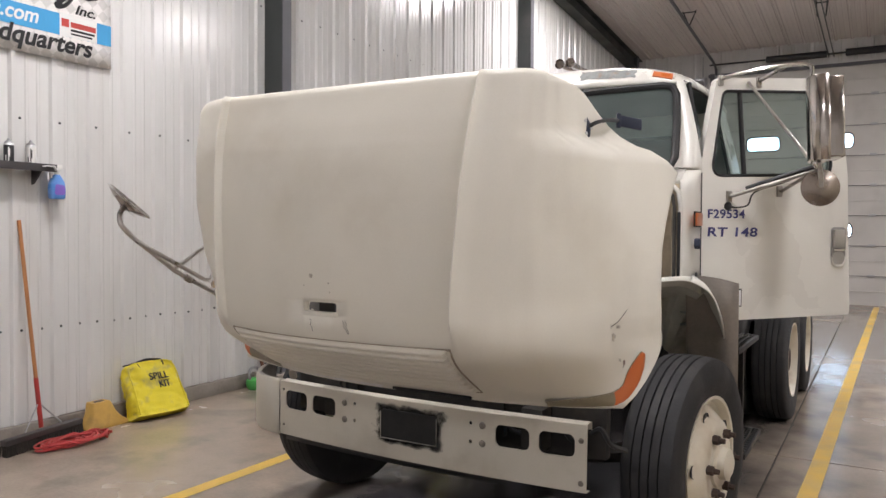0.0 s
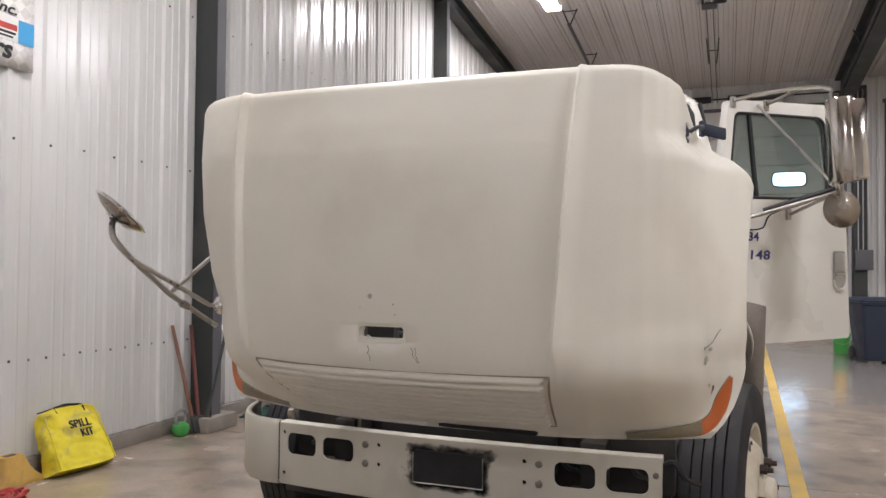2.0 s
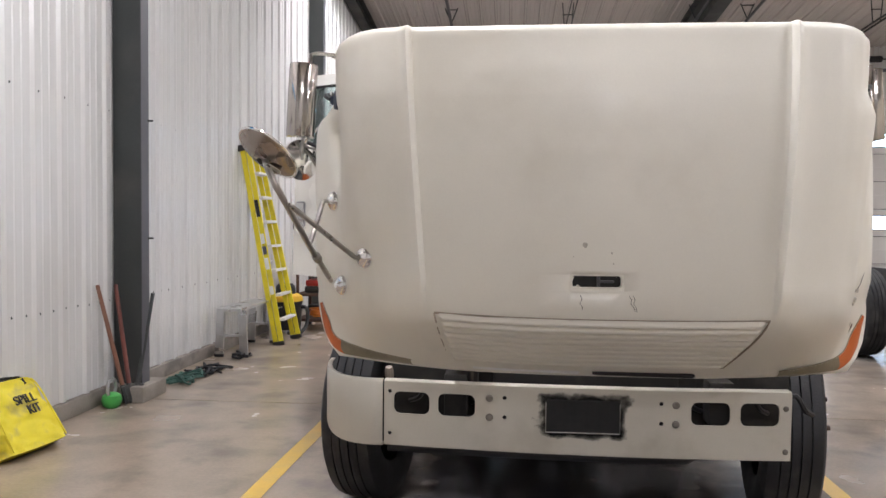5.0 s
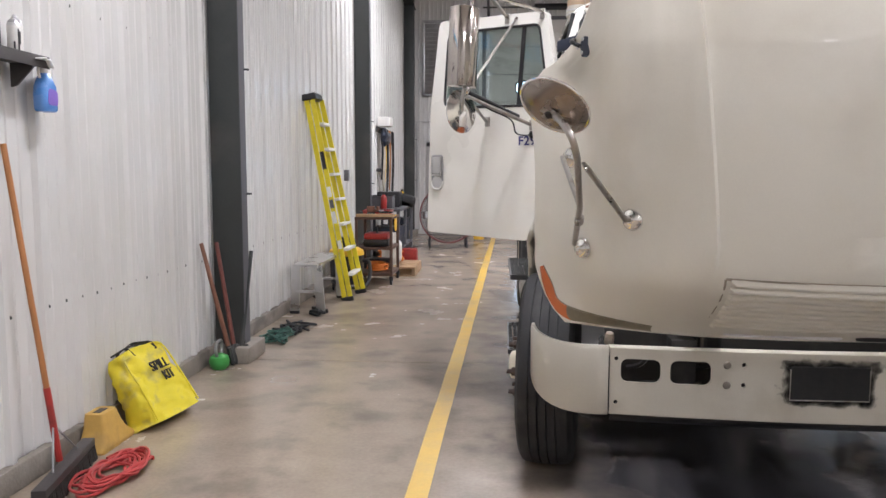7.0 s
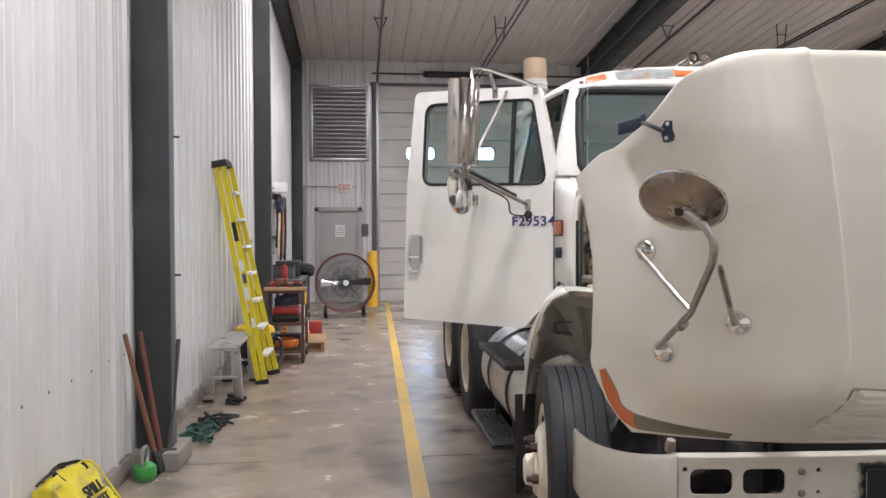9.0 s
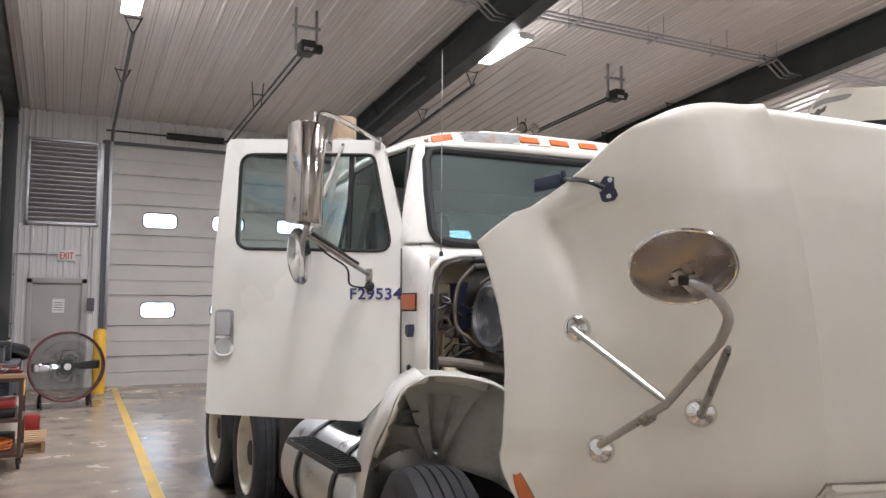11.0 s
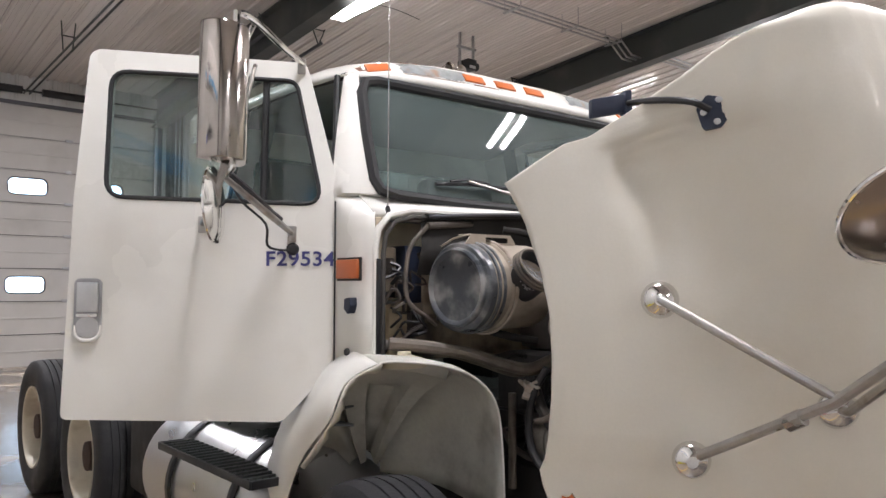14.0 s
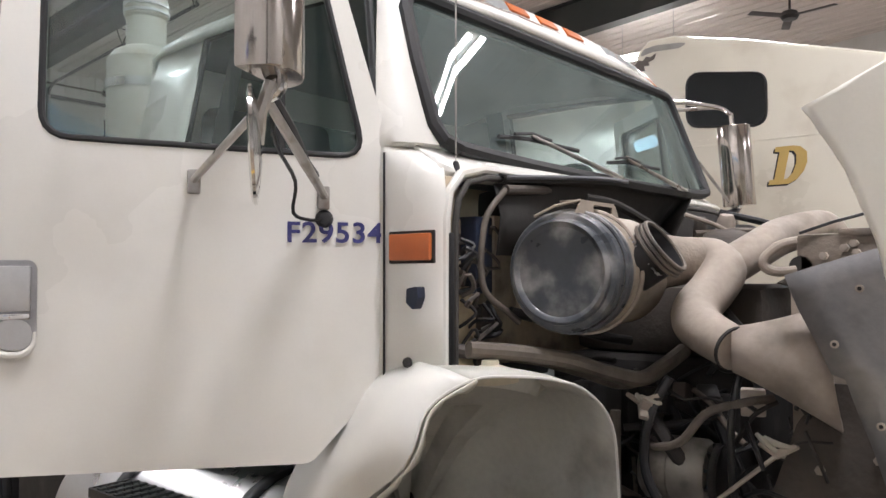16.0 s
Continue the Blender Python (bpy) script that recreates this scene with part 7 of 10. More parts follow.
for r, p in ((0.10, (CX - 0.12, 3.37, 0.92)), (0.08, (CX + 0.05, 3.37, 1.18)), (0.12, (CX, 3.37, 0.78))):
    lathe(bm, [(0, -0.02), (r * 0.4, -0.02), (r * 0.45, 0), (r * 0.9, -0.005), (r, -0.02), (r * 0.94, 0), (r, 0.02), (r * 0.5, 0.03), (0, 0.03)], axis(p, (0, -1, 0)), 24)
part("pulleys", bm, DARKENG, eng, kind="stuff")
# clutter of dark hoses, brackets and castings beside the engine
rng = random.Random(31)
for k in range(44):
    p = Vector((rng.uniform(-2.36, -2.20), rng.uniform(3.42, 3.85), rng.uniform(0.78, 1.32)))
    pts, way = [p], Vector((rng.uniform(-1, 1), rng.uniform(-1, 1), rng.uniform(-1, 0.6))).normalized()
    for j in range(3):
        pts.append(pts[-1] + way * rng.uniform(0.05, 0.10) + Vector((rng.uniform(-0.02, 0.02), rng.uniform(-0.02, 0.02), rng.uniform(-0.03, 0.02))))
    pts = [Vector((max(q.x, -2.38), q.y, q.z)) for q in pts]
    bm = bmesh.new()
    tube(bm, pts, rng.choice((0.004, 0.006, 0.008, 0.012)), 8, curve=6)
    part("hose", bm, rng.choice((DARKENG, DARKENG, BLACK, BLACK, GRIMEHOSE)), eng)
for k in range(8):
    p = Vector((rng.uniform(-2.36, -2.24), rng.uniform(3.45, 3.8), rng.uniform(0.75, 1.25)))
    bm = bmesh.new()
    w, h, d = rng.uniform(0.01, 0.035), rng.uniform(0.015, 0.05), rng.uniform(0.01, 0.035)
    box(bm, -w, w, -d, d, -h, h, 0.008, pose(p.x, p.y, p.z, rng.uniform(-25, 25), rng.uniform(-25, 25), rng.uniform(0, 90)))
    part("engine_bracket", bm, rng.choice((DARKENG, DARKENG, SOOT)), eng)
bm = bmesh.new()
tube(bm, [(-2.43, 3.57, 1.03), (-2.3, 3.40, 1.115), (CX - 0.10, 3.36, 1.02), (CX - 0.1, 3.36, 0.83), (-2.3, 3.4, 0.95)], 0.008, 6)
part("fan_belt", bm, BLACK, eng)
bm = bmesh.new()
lathe(bm, [(0, 0.0), (0.06, 0.0), (0.07, 0.03), (0.06, 0.06), (0, 0.06)], axis((CX, 3.34, 1.15), (0, -1, 0)), 16)
for k in range(7):
    box(bm, -0.05, 0.05, 0.06, 0.30, 0.02, 0.028, 0, axis((CX, 3.34, 1.15), (0, -1, 0)) @ pose(0, 0, 0, 0, 0, 360 / 7 * k) @ pose(0, 0, 0, 0, 25, 0))
part("cooling_fan", bm, BLACK, eng, "black engine cooling fan")
# coolant and heater hoses along the left side
HOSES = [([(-2.85, 3.90, 1.368), (-2.72, 3.83, 1.352), (-2.62, 3.755, 1.330), (-2.54, 3.695, 1.298), (-2.454, 3.642, 1.277), (-2.36, 3.62, 1.305), (-2.28, 3.60, 1.34)], 0.021, GRIMEHOSE), ([(-2.83, 3.96, 1.36), (-2.66, 3.84, 1.335), (-2.56, 3.76, 1.30), (-2.46, 3.70, 1.262), (-2.36, 3.66, 1.27)], 0.018, GRIMEHOSE),
         ([(-2.667, 3.907, 1.784), (-2.732, 3.921, 1.715), (-2.755, 3.925, 1.65), (-2.762, 3.925, 1.56), (-2.75, 3.915, 1.50), (-2.70, 3.89, 1.455), (-2.66, 3.88, 1.425)], 0.0085, GRIMEHOSE),
         ([(-2.68, 3.907, 1.775), (-2.5, 3.905, 1.787), (-2.3, 3.91, 1.787), (-2.0, 3.92, 1.78)], 0.013, SOOT),
         ([(-2.40, 3.66, 1.20), (-2.43, 3.6, 1.14), (-2.41, 3.55, 1.06), (-2.36, 3.5, 0.98), (-2.3, 3.46, 0.88)], 0.020, DARKENG),
         ([(-2.27, 3.54, 1.22), (-2.31, 3.47, 1.10), (-2.30, 3.42, 0.95), (-2.28, 3.40, 0.80)], 0.016, BLACK),
         ([(-2.44, 3.70, 1.14), (-2.38, 3.6, 1.15), (-2.33, 3.52, 1.17), (-2.26, 3.45, 1.22)], 0.012, DARKENG),
         ([(-2.20, 3.52, 1.44), (-2.22, 3.45, 1.36), (-2.25, 3.40, 1.25)], 0.022, DARKENG),
         ([(-2.44, 3.57, 1.285), (-2.46, 3.61, 1.20), (-2.465, 3.63, 1.105), (-2.465, 3.62, 1.02), (-2.46, 3.572, 0.955), (-2.46, 3.472, 0.935), (-2.42, 3.40, 0.92)], 0.013, BLACK),
         ([(-2.43, 3.39, 1.33), (-2.46, 3.402, 1.24), (-2.46, 3.41, 1.138), (-2.46, 3.402, 1.012), (-2.46, 3.37, 0.93), (-2.44, 3.33, 0.85)], 0.0095, BLACK),
         ([(-2.40, 3.33, 1.25), (-2.46, 3.385, 1.24), (-2.46, 3.469, 1.206), (-2.46, 3.532, 1.131), (-2.45, 3.60, 1.105), (-2.40, 3.66, 1.11)], 0.011, GRIMEHOSE),
         ([(-2.38, 3.84, 1.77), (-2.31, 3.79, 1.755), (-2.24, 3.72, 1.70), (-2.20, 3.66, 1.64)], 0.013, NEARBLACK),
         ([(-1.75, 3.5, 1.5), (-1.6, 3.35, 1.62), (-1.5, 3.25, 1.66)], 0.028, SOOT),
         ([(-2.25, 3.30, 1.02), (-2.30, 3.32, 0.92), (-2.45, 3.36, 0.86), (-2.5, 3.4, 0.80)], 0.012, BLACK),
         ([(-2.6, 3.95, 1.45), (-2.5, 3.9, 1.42), (-2.4, 3.8, 1.38), (-2.3, 3.75, 1.36)], 0.014, DARKENG)]
for pts, r, mm in HOSES:
    bm = bmesh.new()
    tube(bm, pts, r, 10, curve=6)
    part("hose", bm, mm, truck, "dusty engine hose")
# upright rods and loose brackets in front of the engine
for pts, r in (([(-2.45, 3.16, 0.90), (-2.05, 3.05, 0.88)], 0.013), ([(-2.46, 3.713, 0.86), (-2.46, 3.713, 1.188)], 0.014)):
    bm = bmesh.new()
    tube(bm, pts, r, 8)
    part("support_rod", bm, GRIMEHOSE, truck, "grimy steel rod")
for p, a in (((-2.365, 3.20, 0.985), 20), ((-2.46, 3.62, 1.19), 70), ((-2.47, 3.63, 1.2), -30)):
    bm = bmesh.new()
    box(bm, -0.035, 0.035, -0.012, 0.012, -0.006, 0.006, 0.003, pose(*p, 20, a, 30))
    box(bm, -0.008, 0.008, -0.012, 0.012, -0.006, 0.03, 0.003, pose(*p, 20, a, 30))
    part("small_bracket", bm, DUSTY, truck)
# filler bottle on the liner, junction boxes on the firewall
bm = bmesh.new()
lathe(bm, [(0, 0.045), (0.022, 0.045), (0.024, 0.03), (0.02, 0.03), (0.06, 0.012), (0.075, 0.0), (0.075, -0.03), (0, -0.03)], Matrix.Translation((-2.815, 3.86, 1.310)) @ Matrix.Diagonal((1.1, 0.85, 0.7, 1)), 20)
part("washer_bottle", bm, mat("aged_cream_plastic", (0.62, 0.56, 0.43), 0.5, var=0.15, scale=8), truck, "cream plastic filler neck")
BAYPAINT = mat("old_bay_paint", (0.52, 0.43, 0.28), 0.6, var=0.2, scale=9, stain=(0.16, 0.10, 0.06), amount=0.8, sscale=14)
for x0, x1, y0, z0, z1, mm, words in ((-2.794, -2.714, 3.977, 1.31, 1.519, BAYPAINT, "yellowed painted box with rust"), (-2.735, -2.662, 3.962, 1.50, 1.705, NAVY, "navy plastic box on the firewall"), (-2.80, -2.76, 3.99, 1.60, 1.66, SOOT, "grimy box on the firewall"), (-2.70, -2.64, 3.97, 1.40, 1.47, SOOT, "grimy box on the firewall")):
    bm = bmesh.new()
    box(bm, x0, x1, y0, 4.10, z0, z1, 0.006)
    part("junction_box", bm, mm, truck, words)
for x, z, r in ((-2.77, 1.635, 0.006), (-2.775, 1.555, 0.008), (-2.752, 1.61, 0.005), (-2.59, 1.752, 0.010), (-2.62, 1.69, 0.005)):
    bm = bmesh.new()
    lathe(bm, [(0, 0.022), (r * 0.6, 0.022), (r, 0.014), (r, 0.0)], axis((x, 3.985 if z < 1.65 else 3.945, z), (-0.3, -1, 0)), 8)
    part("bolt", bm, DUSTY, truck, "dusty fitting on the firewall")
rng = random.Random(9)
for k in range(16):
    x, z = -2.80 + 0.13 * rng.random(), 1.36 + 0.30 * rng.random()
    p = Vector((x, 3.965, z))
    bm = bmesh.new()
    tube(bm, [p, p + Vector((0.03 * rng.uniform(-1, 1), -0.03, 0.04 * rng.uniform(-1, 1))), p + Vector((0.06 * rng.uniform(-1, 1), -0.02, 0.07 * rng.uniform(-1, 1))), p + Vector((0.08 * rng.uniform(-1, 1), 0.03, -0.09 * rng.random()))], 0.004 + 0.004 * rng.random(), 5, curve=3)
    part("wire", bm, rng.choice((DARKENG, BLACK, SOOT)), truck)
# fillers between bumper and radiator
bm = bmesh.new()
box(bm, CX - 0.85, CX + 0.85, 3.06, 3.12, 0.60, 0.82, 0.01)
box(bm, CX - 0.60, CX - 0.50, 2.96, 3.1, 0.62, 0.80, 0.01)
box(bm, CX + 0.50, CX + 0.60, 2.96, 3.1, 0.62, 0.80, 0.01)
part("front_crossmember", bm, DARKENG, truck, "dark steel crossmember behind the bumper")
for s in (-1, 1):
    for u in (0.35, 0.62, 0.80):
        bm = bmesh.new()
        tube(bm, [(CX + s * u, 3.02, 0.72), (CX + s * (u + 0.05), 2.99, 0.75), (CX + s * (u + 0.09), 3.0, 0.69), (CX + s * (u + 0.14), 3.05, 0.66)], 0.011, 6, curve=4)
        part("wiring_tail", bm, BLACK, truck, "loose black wiring behind the bumper")
    if s < 0:
        bm = bmesh.new()
        lathe(bm, [(0, 0.02), (0.016, 0.018), (0.02, 0), (0.02, -0.03), (0, -0.03)], axis((CX + s * 0.845, 2.995, 0.80), (0, -0.3, 1)), 10)
        tube(bm, [(CX + s * 0.845, 2.995, 0.80), (CX + s * 0.84, 3.02, 0.72)], 0.012, 6)
        part("hood_stop", bm, DUSTY, truck)

# side frame of the radiator: folded plate, gusset and bolts, with a tie rod
bm = bmesh.new()
prism(bm, round_poly([(2.96, 0.72), (3.36, 0.72), (3.33, 1.02), (3.27, 1.20), (3.20, 1.30), (3.02, 1.30), (2.96, 1.05)], 0.03), 0.0, 0.010, along((CX - 0.485, 0, 0), (0, 1, 0), (0, 0, 1)))
gus = part("radiator_gusset", bm, SOOT, truck, "sooty steel gusset beside the radiator")
for yy, zz in ((3.08, 0.88), (3.26, 0.90), (3.22, 1.10), (3.10, 1.14)):
    bm = bmesh.new()
    lathe(bm, [(0.011, 0), (0.011, 0.012), (0, 0.014)], axis((CX - 0.486, yy, zz), (-1, 0, 0)), 6)
    part("bolt", bm, DUSTY, gus)
bm = bmesh.new()
tube(bm, [(-2.475, 3.49, 0.955), (-2.47, 3.30, 1.13)], 0.0055, 8)
rod = part("tie_rod", bm, DUSTY, truck, "thin dusty tie rod")
for p, a in (((-2.475, 3.49, 0.952), 60), ((-2.47, 3.30, 1.132), 25), ((-2.46, 3.637, 1.214), -20)):
    bm = bmesh.new()
    tube(bm, [Vector(p) + Vector((0, 0.045 * math.cos(radians(a)), 0.02)), Vector(p), Vector(p) + Vector((0, -0.05 * math.cos(radians(a)), 0.025))], [0.006, 0.012, 0.007], 8)
    part("wing_nut", bm, DUSTY, rod)
# black rubber flap below the cowl
front = smooth_line([(-2.67, 3.915, 1.812), (-2.50, 3.875, 1.824), (-2.30, 3.815, 1.832), (-2.05, 3.80, 1.831), (-1.765, 3.782, 1.829)], 5)
rowsx = [[(p.x, 3.945, 1.822) for p in front], [tuple(p) for p in front], [(p.x, p.y + 0.004, p.z - 0.016) for p in front], [(p.x - 0.01, p.y + 0.03, p.z - 0.022 + 0.004 * math.sin(9 * p.x)) for p in front], [(p.x - 0.04, 3.90, 1.70 + 0.01 * math.sin(14 * p.x)) for p in front], [(p.x - 0.06, 3.90, 1.60) for p in front]]
flap = cabpart("cowl_flap", rowsx, NEARBLACK, "black sooty rubber flap under the cowl", 0.005)
# paler grey strip along the flap's folded front edge
bm = bmesh.new()
sheet(bm, [[(p.x, p.y - 0.006, p.z + 0.003) for p in front[:13]], [(p.x, p.y - 0.006, p.z - 0.009) for p in front[:13]]])
part("flap_strip", bm, STEELGREY, flap, "paler grey strip along the folded flap edge").modifiers.new("thick", "SOLIDIFY").thickness = 0.003
bm = bmesh.new()
sheet(bm, [[(-1.765, 3.782, 1.829), (-1.76, 3.85, 1.825), (-1.76, 3.93, 1.82)], [(-1.80, 3.80, 1.75), (-1.78, 3.86, 1.75), (-1.76, 3.93, 1.75)], [(-1.86, 3.82, 1.66), (-1.82, 3.87, 1.66), (-1.78, 3.93, 1.66)]])
part("flap_end", bm, NEARBLACK, flap, "hanging end of the rubber flap").modifiers.new("thick", "SOLIDIFY").thickness = 0.005
# dark housings and fittings behind the pipes, on the far side of the engine
for x, y, z, r, h, mm, words in ((-1.93, 3.60, 1.645, 0.085, 0.035, SOOT, "dark round cover on the engine"), (-1.80, 3.66, 1.70, 0.030, 0.05, DUSTY, "dusty fitting"), (-1.86, 3.72, 1.70, 0.022, 0.04, SOOT, "sooty fitting"), (-1.74, 3.62, 1.68, 0.05, 0.03, BLACK, "black cap")):
    bm = bmesh.new()
    lathe(bm, [(0, h), (r * 0.7, h * 0.95), (r * 0.95, h * 0.6), (r, 0.0), (r, -0.05), (0, -0.05)], axis((x, y, z), (-0.25, -0.2, 1)), 20)
    part("engine_fitting", bm, mm, truck, words)
for pts, r, mm in (([(-1.98, 3.72, 1.74), (-1.90, 3.64, 1.70), (-1.86, 3.58, 1.64)], 0.008, DUSTY), ([(-1.74, 3.70, 1.76), (-1.66, 3.60, 1.73), (-1.60, 3.50, 1.70)], 0.012, BLACK), ([(-1.95, 3.70, 1.68), (-1.84, 3.60, 1.69), (-1.70, 3.52, 1.69)], 0.010, GRIMEHOSE)):
    bm = bmesh.new()
    tube(bm, pts, r, 8, curve=5)
    part("hose", bm, mm, truck, "dusty engine hose")
# cream relay and bright spring clip low in the bay
bm = bmesh.new()
box(bm, -0.022, 0.022, -0.03, 0.03, -0.035, 0.035, 0.006, pose(-2.30, 3.41, 1.22, 0, 0, 20))
part("relay", bm, DUSTY, truck, "cream plastic relay")
CLIPSTEEL = mat("pale_clip_steel", (0.40, 0.37, 0.31), 0.5, 0.2, var=0.2, scale=20)
for p, w in (((-2.47, 3.318, 1.155), 0.8), ((-2.46, 3.632, 1.222), 0.6)):
    for k, bend in enumerate((0.0, 0.022)):
        bm = bmesh.new()
        c = Vector(p)
        tube(bm, [c + Vector((0, (0.035 - bend) * w, (0.024 - 0.3 * bend) * w)), c + Vector((-0.006, 0.008 - bend, 0.004)), c + Vector((-0.002, -0.028 * w - bend, (-0.026 + bend) * w)), c + Vector((0.0, -0.045 * w - bend, (-0.034 + 1.3 * bend) * w))], [0.005, 0.008, 0.007, 0.004], 8, curve=4)
        part("spring_clip", bm, CLIPSTEEL, truck, "pale bent spring clip")

# lower radiator mount and loose links below the shroud
bm = bmesh.new()
box(bm, CX - 0.50, CX - 0.455, 2.98, 3.36, 0.70, 0.98, 0.012)
low = part("radiator_mount", bm, DARKENG, truck, "dusty steel radiator mount")
bm = bmesh.new()
box(bm, CX - 0.515, CX - 0.49, 3.0, 3.34, 0.93, 0.965, 0.006)
part("mount_flange", bm, SOOT, low)
for yy in (3.06, 3.28):
    bm = bmesh.new()
    lathe(bm, [(0.012, 0), (0.012, 0.012), (0, 0.014)], axis((CX - 0.502, yy, 0.86), (-1, 0, 0)), 6)
    part("bolt", bm, DUSTY, low)
rng = random.Random(77)
for k in range(18):
    p = Vector((-2.47 + 0.05 * rng.random(), rng.uniform(3.05, 3.45), rng.uniform(0.95, 1.30)))
    q = p + Vector((rng.uniform(-0.02, 0.03), rng.uniform(-0.12, 0.12), rng.uniform(-0.12, 0.05)))
    bm = bmesh.new()
    tube(bm, [p, (p + q) / 2 + Vector((-0.02, 0, 0.02)), q], rng.choice((0.003, 0.004, 0.006)), 7, curve=5)
    part("wire", bm, rng.choice((BLACK, DARKENG, DARKENG, BLACK)), truck)

# the truck stands askew in its bay: the right side reaches forward, the tail swings to the right
held = {hood, bumper, *hood.children_recursive, *bumper.children_recursive}
for ob in truck.children_recursive:
    if ob not in held:
        for v in ob.data.vertices:
            x, y = v.co.x + CX, v.co.y + 5.0
            v.co.y -= 0.035 * max(0.0, x + 2.75)
            v.co.x += min(0.065, 0.04 * max(0.0, y - 5.3))

# ---- things along the west wall ----
YELLOWCLOTH = mat("yellow_fabric", (0.74, 0.62, 0.03), 0.7, var=0.12, scale=9, fine=220, bump=0.25, stain=(0.40, 0.34, 0.13), amount=0.75, sscale=9)
WEBBING = mat("black_webbing", (0.02, 0.02, 0.022), 0.8, var=0.3, scale=30, fine=300, bump=0.2)
INK = mat("black_ink", (0.014, 0.014, 0.015), 0.6, var=0.1)
OAK = mat("broom_wood", (0.40, 0.17, 0.06), 0.5, var=0.2, scale=5, fine=90, stretch=(6, 6, 1), bump=0.05)
PINE = mat("raw_pine", (0.45, 0.30, 0.17), 0.7, var=0.22, scale=6, fine=70, stain=(0.2, 0.13, 0.08), amount=0.5, sscale=4, bump=0.1)
BRISTLE = mat("dark_bristle", (0.03, 0.026, 0.022), 0.9, var=0.5, scale=60, fine=200, bump=0.6)
REDPAINT = mat("red_paint", (0.36, 0.03, 0.025), 0.4, var=0.15, scale=8, stain=(0.12, 0.03, 0.025), amount=0.5, sscale=9)
REDCABLE = mat("red_cable", (0.45, 0.05, 0.05), 0.5, var=0.15)
TANRUBBER = mat("tan_plastic", (0.56, 0.35, 0.09), 0.6, var=0.14, scale=7, stain=(0.25, 0.17, 0.07), amount=0.5, sscale=7)
GREENPAINT = mat("green_coat", (0.06, 0.34, 0.07), 0.45, var=0.12, scale=12)
BROWNPAINT = mat("brown_handle", (0.20, 0.09, 0.055), 0.6, var=0.25, scale=9)
YELLOWGRP = mat("yellow_fibreglass", (0.72, 0.60, 0.02), 0.45, var=0.08, scale=7, stain=(0.35, 0.28, 0.06), amount=0.35, sscale=8)
YELLOWPAINT = mat("bollard_yellow", (0.75, 0.44, 0.03), 0.45, var=0.1, scale=4, stain=(0.30, 0.2, 0.06), amount=0.4, sscale=5)
ORANGE = mat("orange_plastic", (0.75, 0.22, 0.03), 0.5, var=0.12)
WHITEPL = mat("white_plastic", (0.70, 0.69, 0.66), 0.45, var=0.08, scale=7, stain=(0.4, 0.36, 0.3), amount=0.3, sscale=8)
BLUEFLUID = mat("blue_fluid_bottle", (0.10, 0.26, 0.62), 0.25, var=0.1, scale=9, coat=0.4)
PURPLE = mat("label_purple", (0.20, 0.12, 0.50), 0.4, var=0.1)
NAVYBIN = mat("navy_bin", (0.018, 0.025, 0.045), 0.5, var=0.15, scale=5)
ROPEGREEN = mat("green_rope", (0.045, 0.115, 0.09), 0.8, var=0.3, scale=20, fine=200, bump=0.4)
DARKSHELF = mat("dark_shelf", (0.05, 0.045, 0.045), 0.6, var=0.3)
DOORPAINT = mat("service_door_grey", (0.40, 0.385, 0.37), 0.45, var=0.06, scale=2, stain=(0.24, 0.22, 0.2), amount=0.3)
RUSTRED = mat("rusty_red", (0.17, 0.055, 0.042), 0.6, var=0.3, scale=9, stain=(0.08, 0.05, 0.04), amount=0.6, sscale=7)
PAPER = mat("paper", (0.75, 0.75, 0.73), 0.8, var=0.05)


